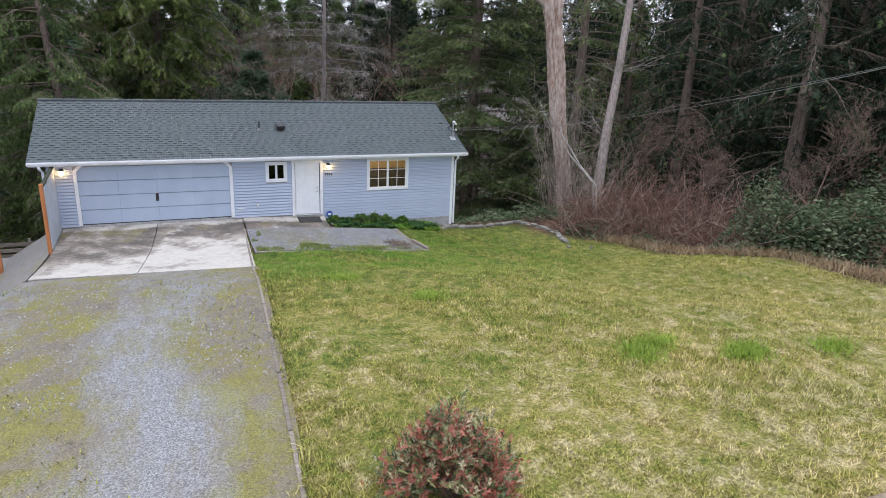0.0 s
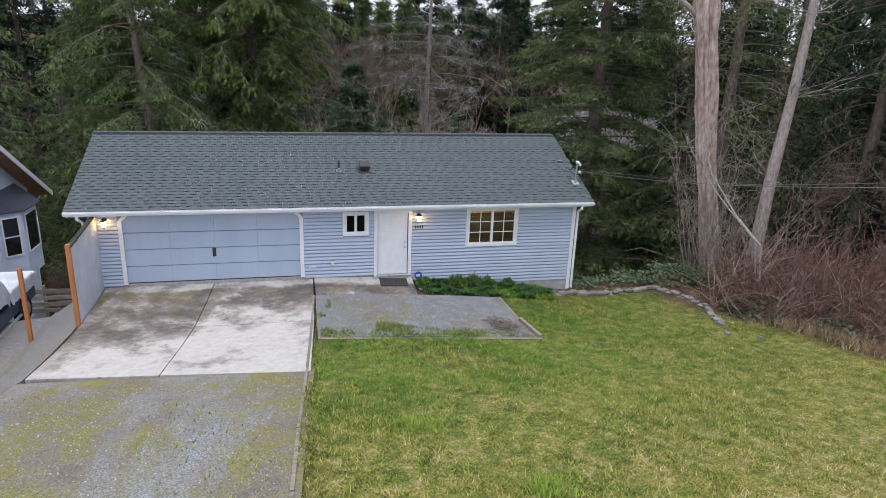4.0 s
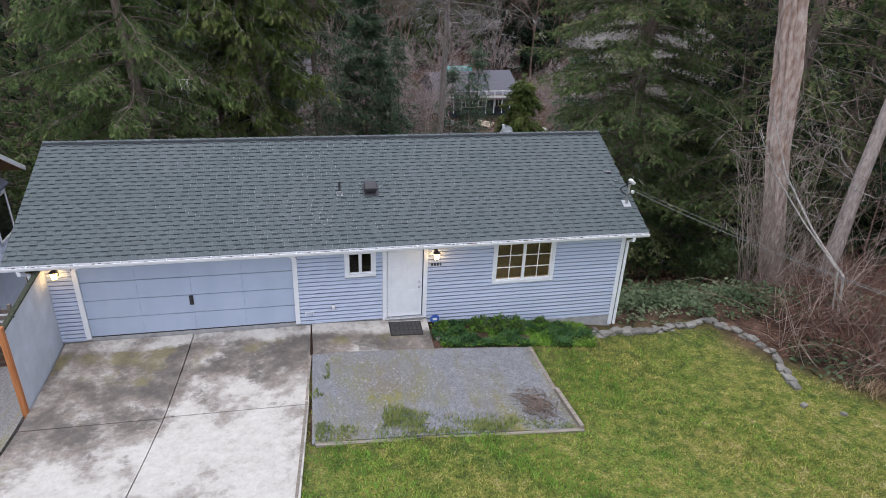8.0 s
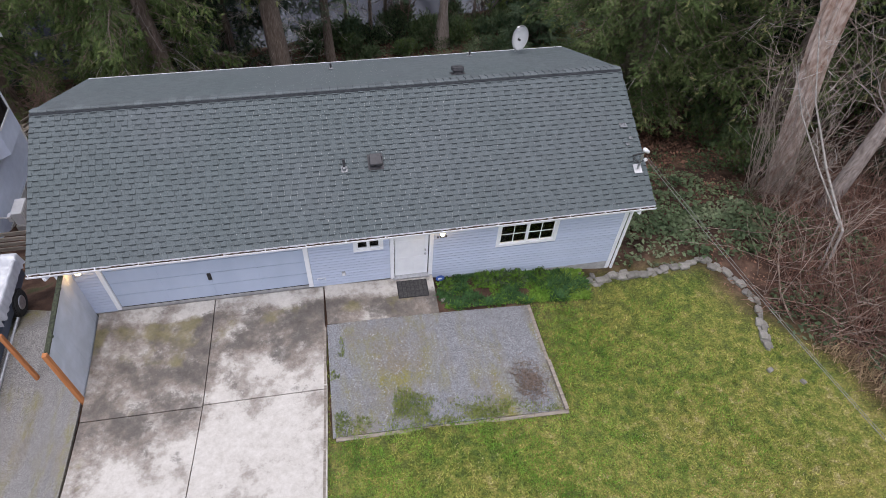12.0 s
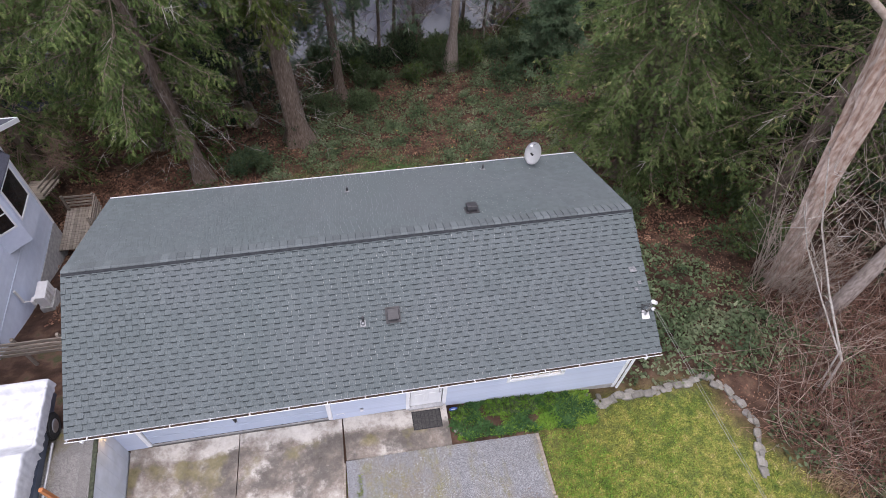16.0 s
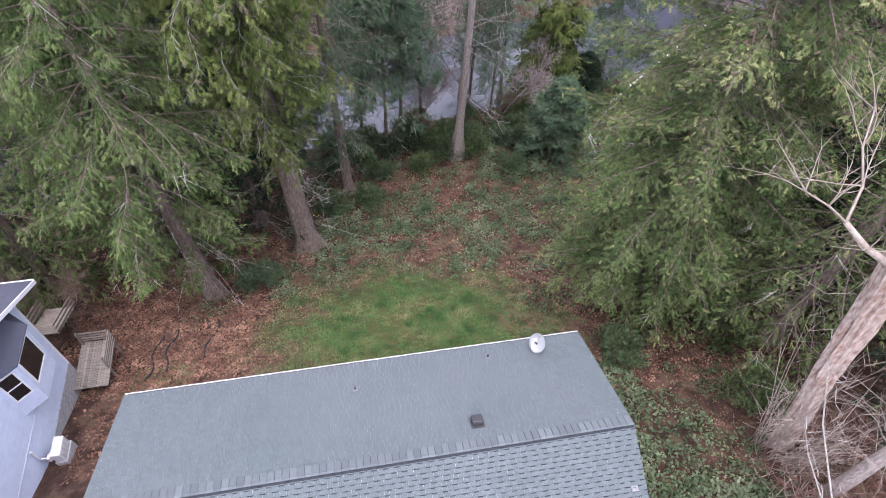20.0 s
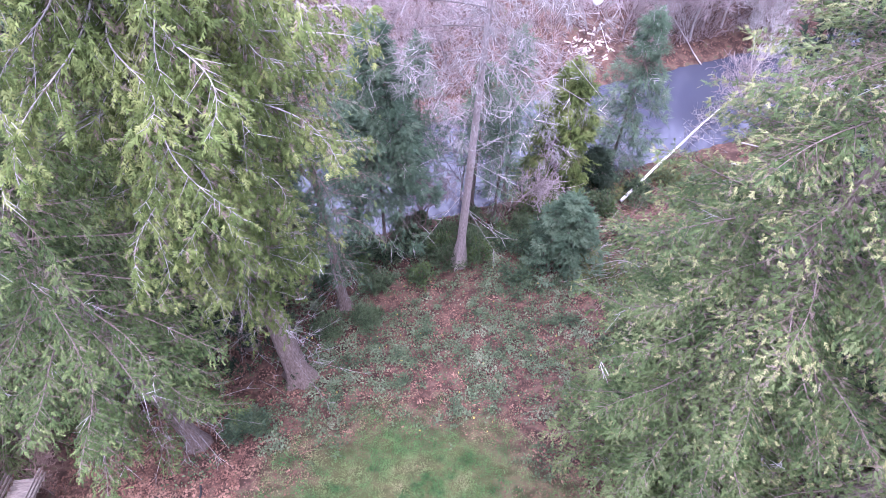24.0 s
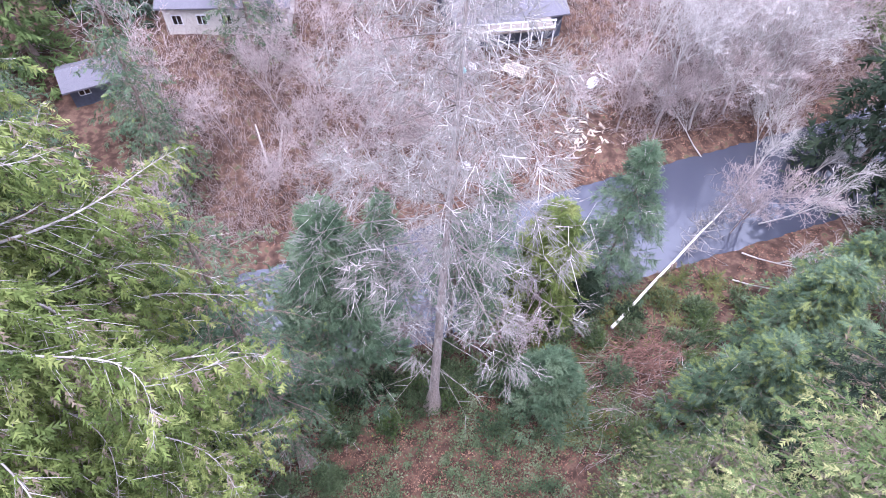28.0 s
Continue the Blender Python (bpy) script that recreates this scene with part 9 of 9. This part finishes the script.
far_house(-11.2, 66.5, 4.6, 3.2, 2.1, (M["navy"], M["grey_roof"]), "small dark shed with a grey roof beyond the pond", 0.3)
far_house(38.0, 128.0, 12, 9, 5.0, (M["pale"], M["grey_roof"]), "distant grey-roofed house on the rise", 0.2)


def shore_things():
    # fallen pale log from the near bank out over the pond
    a, b = Vector((28.9, 35.6, -13.2)), Vector((42.6, 45.9, -13.4))
    lg = thing("fallen_log", "long pale fallen trunk lying out over the pond", "log", a)
    pts = [a.lerp(b, i / 8) + Vector((0.05 * math.sin(i * 2), 0, 0.25 * math.sin(i / 8 * math.pi))) for i in range(9)]
    piece("log", tube(pts, [0.13 - 0.009 * i for i in range(9)], 10), M["pale_log"], lg, "", True)
    rng = np.random.default_rng(91)
    A, B = [], []
    for _ in range(60):
        p = np.array(a.lerp(b, rng.uniform(0.6, 1.0)))
        q = p + rng.normal(0, 1.0, 3) * np.array([1, 1, 0.5])
        A.append(p), B.append(q)
        for _ in range(3):
            c = p + (q - p) * rng.uniform(0.4, 1)
            A.append(c), B.append(c + rng.normal(0, 0.5, 3))
    under(sticks("branchwork", A, B, 0.025, 0.006, M["grey_limb"]), lg)
    for x, y, h in ((35.2, 40.2, 0.8), (35.8, 40.6, 0.5), (34.6, 40.0, 0.4)):
        s = thing("tree_stump", "short dark rotten stump at the water's edge", "stump", at_ground(x, y), "stumps")
        trunk_mesh("stump", [(0, 0, -0.8), (0, 0, h * 0.5), (0.03, 0, h + 0.4)], [0.2, 0.16, 0.12], M["bark"], s, int(x * 10), 9)
    # white railing of a raised deck before the dark house
    r = thing("deck_railing", "dark raised deck with a white railing at the far house", "railing", (28, 68.0, -11))
    for k in range(9):
        xx = 23.5 + k * 1.1
        piece("post", box((xx - 0.06, 67.1, -11.9), (xx + 0.06, 67.22, -8.9), 0.005), M["white"], r)
    for zz in (-9.02, -9.8):
        piece("rail", box((23.4, 67.09, zz), (32.4, 67.23, zz + 0.1), 0.005), M["white"], r)
    piece("deck_floor", box((23.4, 67.0, -10.05), (32.4, 69.1, -9.85), 0.01), M["old_wood"], r)
    # wheelbarrow, pallet bench and heap on the far bank
    x, y = 35.3, 62.1
    z = float(land(x, y))
    w = thing("wheelbarrow", "small grey boat-shaped barrow on the far bank", "barrow", (x, y, z))
    bm = bmesh.new()
    bmesh.ops.create_uvsphere(bm, u_segments=14, v_segments=8, radius=1, matrix=Matrix.LocRotScale((0, 0, 0.45), Euler((0, 0, 0.9)), (1.0, 0.5, 0.42)))
    for v in bm.verts:
        if v.co.z > 0.5:
            v.co.z = 0.5 - (v.co.z - 0.5) * 0.7
    part("hull", bm, M["plastic_white"], w, "", True)
    part("frame", tube([(-0.8, -0.6, 0.15), (0.7, 0.9, 0.15)], 0.04, 6), M["black"], w)
    x, y = 28.2, 64.9
    z = float(land(x, y))
    p = thing("wooden_pallet", "pale wooden pallet leaning on the grass", "pallet", (x, y, z))
    for i in range(6):
        part("slat", box((-1.2, -0.75 + i * 0.28, 0.3), (1.2, -0.55 + i * 0.28, 0.34), 0.004), M["pale_wood"], p)
    for i in range(3):
        part("bearer", box((-1.15 + i * 1.1, -0.75, 0.0), (-1.05 + i * 1.1, 0.85, 0.298), 0.004), M["pale_wood"], p)
    p.rotation_euler = (0.15, 0.0, -0.7)
    for x, y, mname, lab in ((22.9, 65.4, "turquoise", "turquoise plastic tub on the grass"), (24.0, 65.8, "plastic_white", "white sack on the grass"), (21.2, 53.2, "plastic_white", "crumpled white sack on the far shore")):
        g = thing("garden_tub" if mname == "turquoise" else "white_sack", lab, "container", at_ground(x, y))
        bm = bmesh.new()
        bmesh.ops.create_icosphere(bm, subdivisions=2, radius=0.5)
        for v in bm.verts:
            v.co *= 1 + 0.25 * noise.noise(v.co * 2)
            v.co.z = max(-0.2, v.co.z * 0.6)
        bm.transform(Matrix.Translation((0, 0, 0.2)))
        part("body", bm, M[mname], g)
    # rubble heap
    rng2 = random.Random(6)
    r = thing("rubble_heap", "scatter of pale broken wood and rubble on red soil", "rubble", at_ground(32.8, 55.8))
    for i in range(60):
        xx, yy = 32.8 + rng2.gauss(0, 1.6), 55.8 + rng2.gauss(0, 1.2)
        s = rng2.uniform(0.1, 0.4)
        bm = box((-s, -s * 0.25, 0), (s, s * 0.25, s * 0.3), 0.01)
        bm.transform(Matrix.LocRotScale((xx, yy, float(land(xx, yy)) + 0.02), Euler((0, rng2.uniform(-0.2, 0.2), rng2.uniform(0, 6))), None))
        piece("fragment", bm, M["pale_wood"], r)
    for (xa, ya), (xb, yb) in (((3.3, 58.9), (4.3, 54.6)), ((5.6, 58.0), (5.0, 55.0))):
        lg = thing("fallen_log", "pale bare log lying on the far bank", "log", at_ground(xa, ya), "logs on the far bank")
        ends = [Vector(at_ground(xa, ya, 1.4)), Vector(at_ground(0.5 * (xa + xb), 0.5 * (ya + yb), 0.75)), Vector(at_ground(xb, yb, 0.1))]
        piece("log", tube(ends, [0.07, 0.1, 0.12], 10), M["grey_limb"], lg, "", True)
    b = thing("upturned_boat", "pale upturned dinghy on the far shore", "boat", at_ground(42.8, 60.5))
    bm = bmesh.new()
    bmesh.ops.create_uvsphere(bm, u_segments=14, v_segments=8, radius=1, matrix=Matrix.LocRotScale((0, 0, 0), Euler((0, 0, 0.3)), (1.5, 0.6, 0.5)))
    part("hull", bm, M["plastic_white"], b, "", True)


M["pale_wood"] = material("pale_sawn_wood", [(0.3, (0.42, 0.34, 0.26)), (0.7, (0.62, 0.53, 0.43))], 4, 0.8, bump=0.2, rand=0.25)
shore_things()
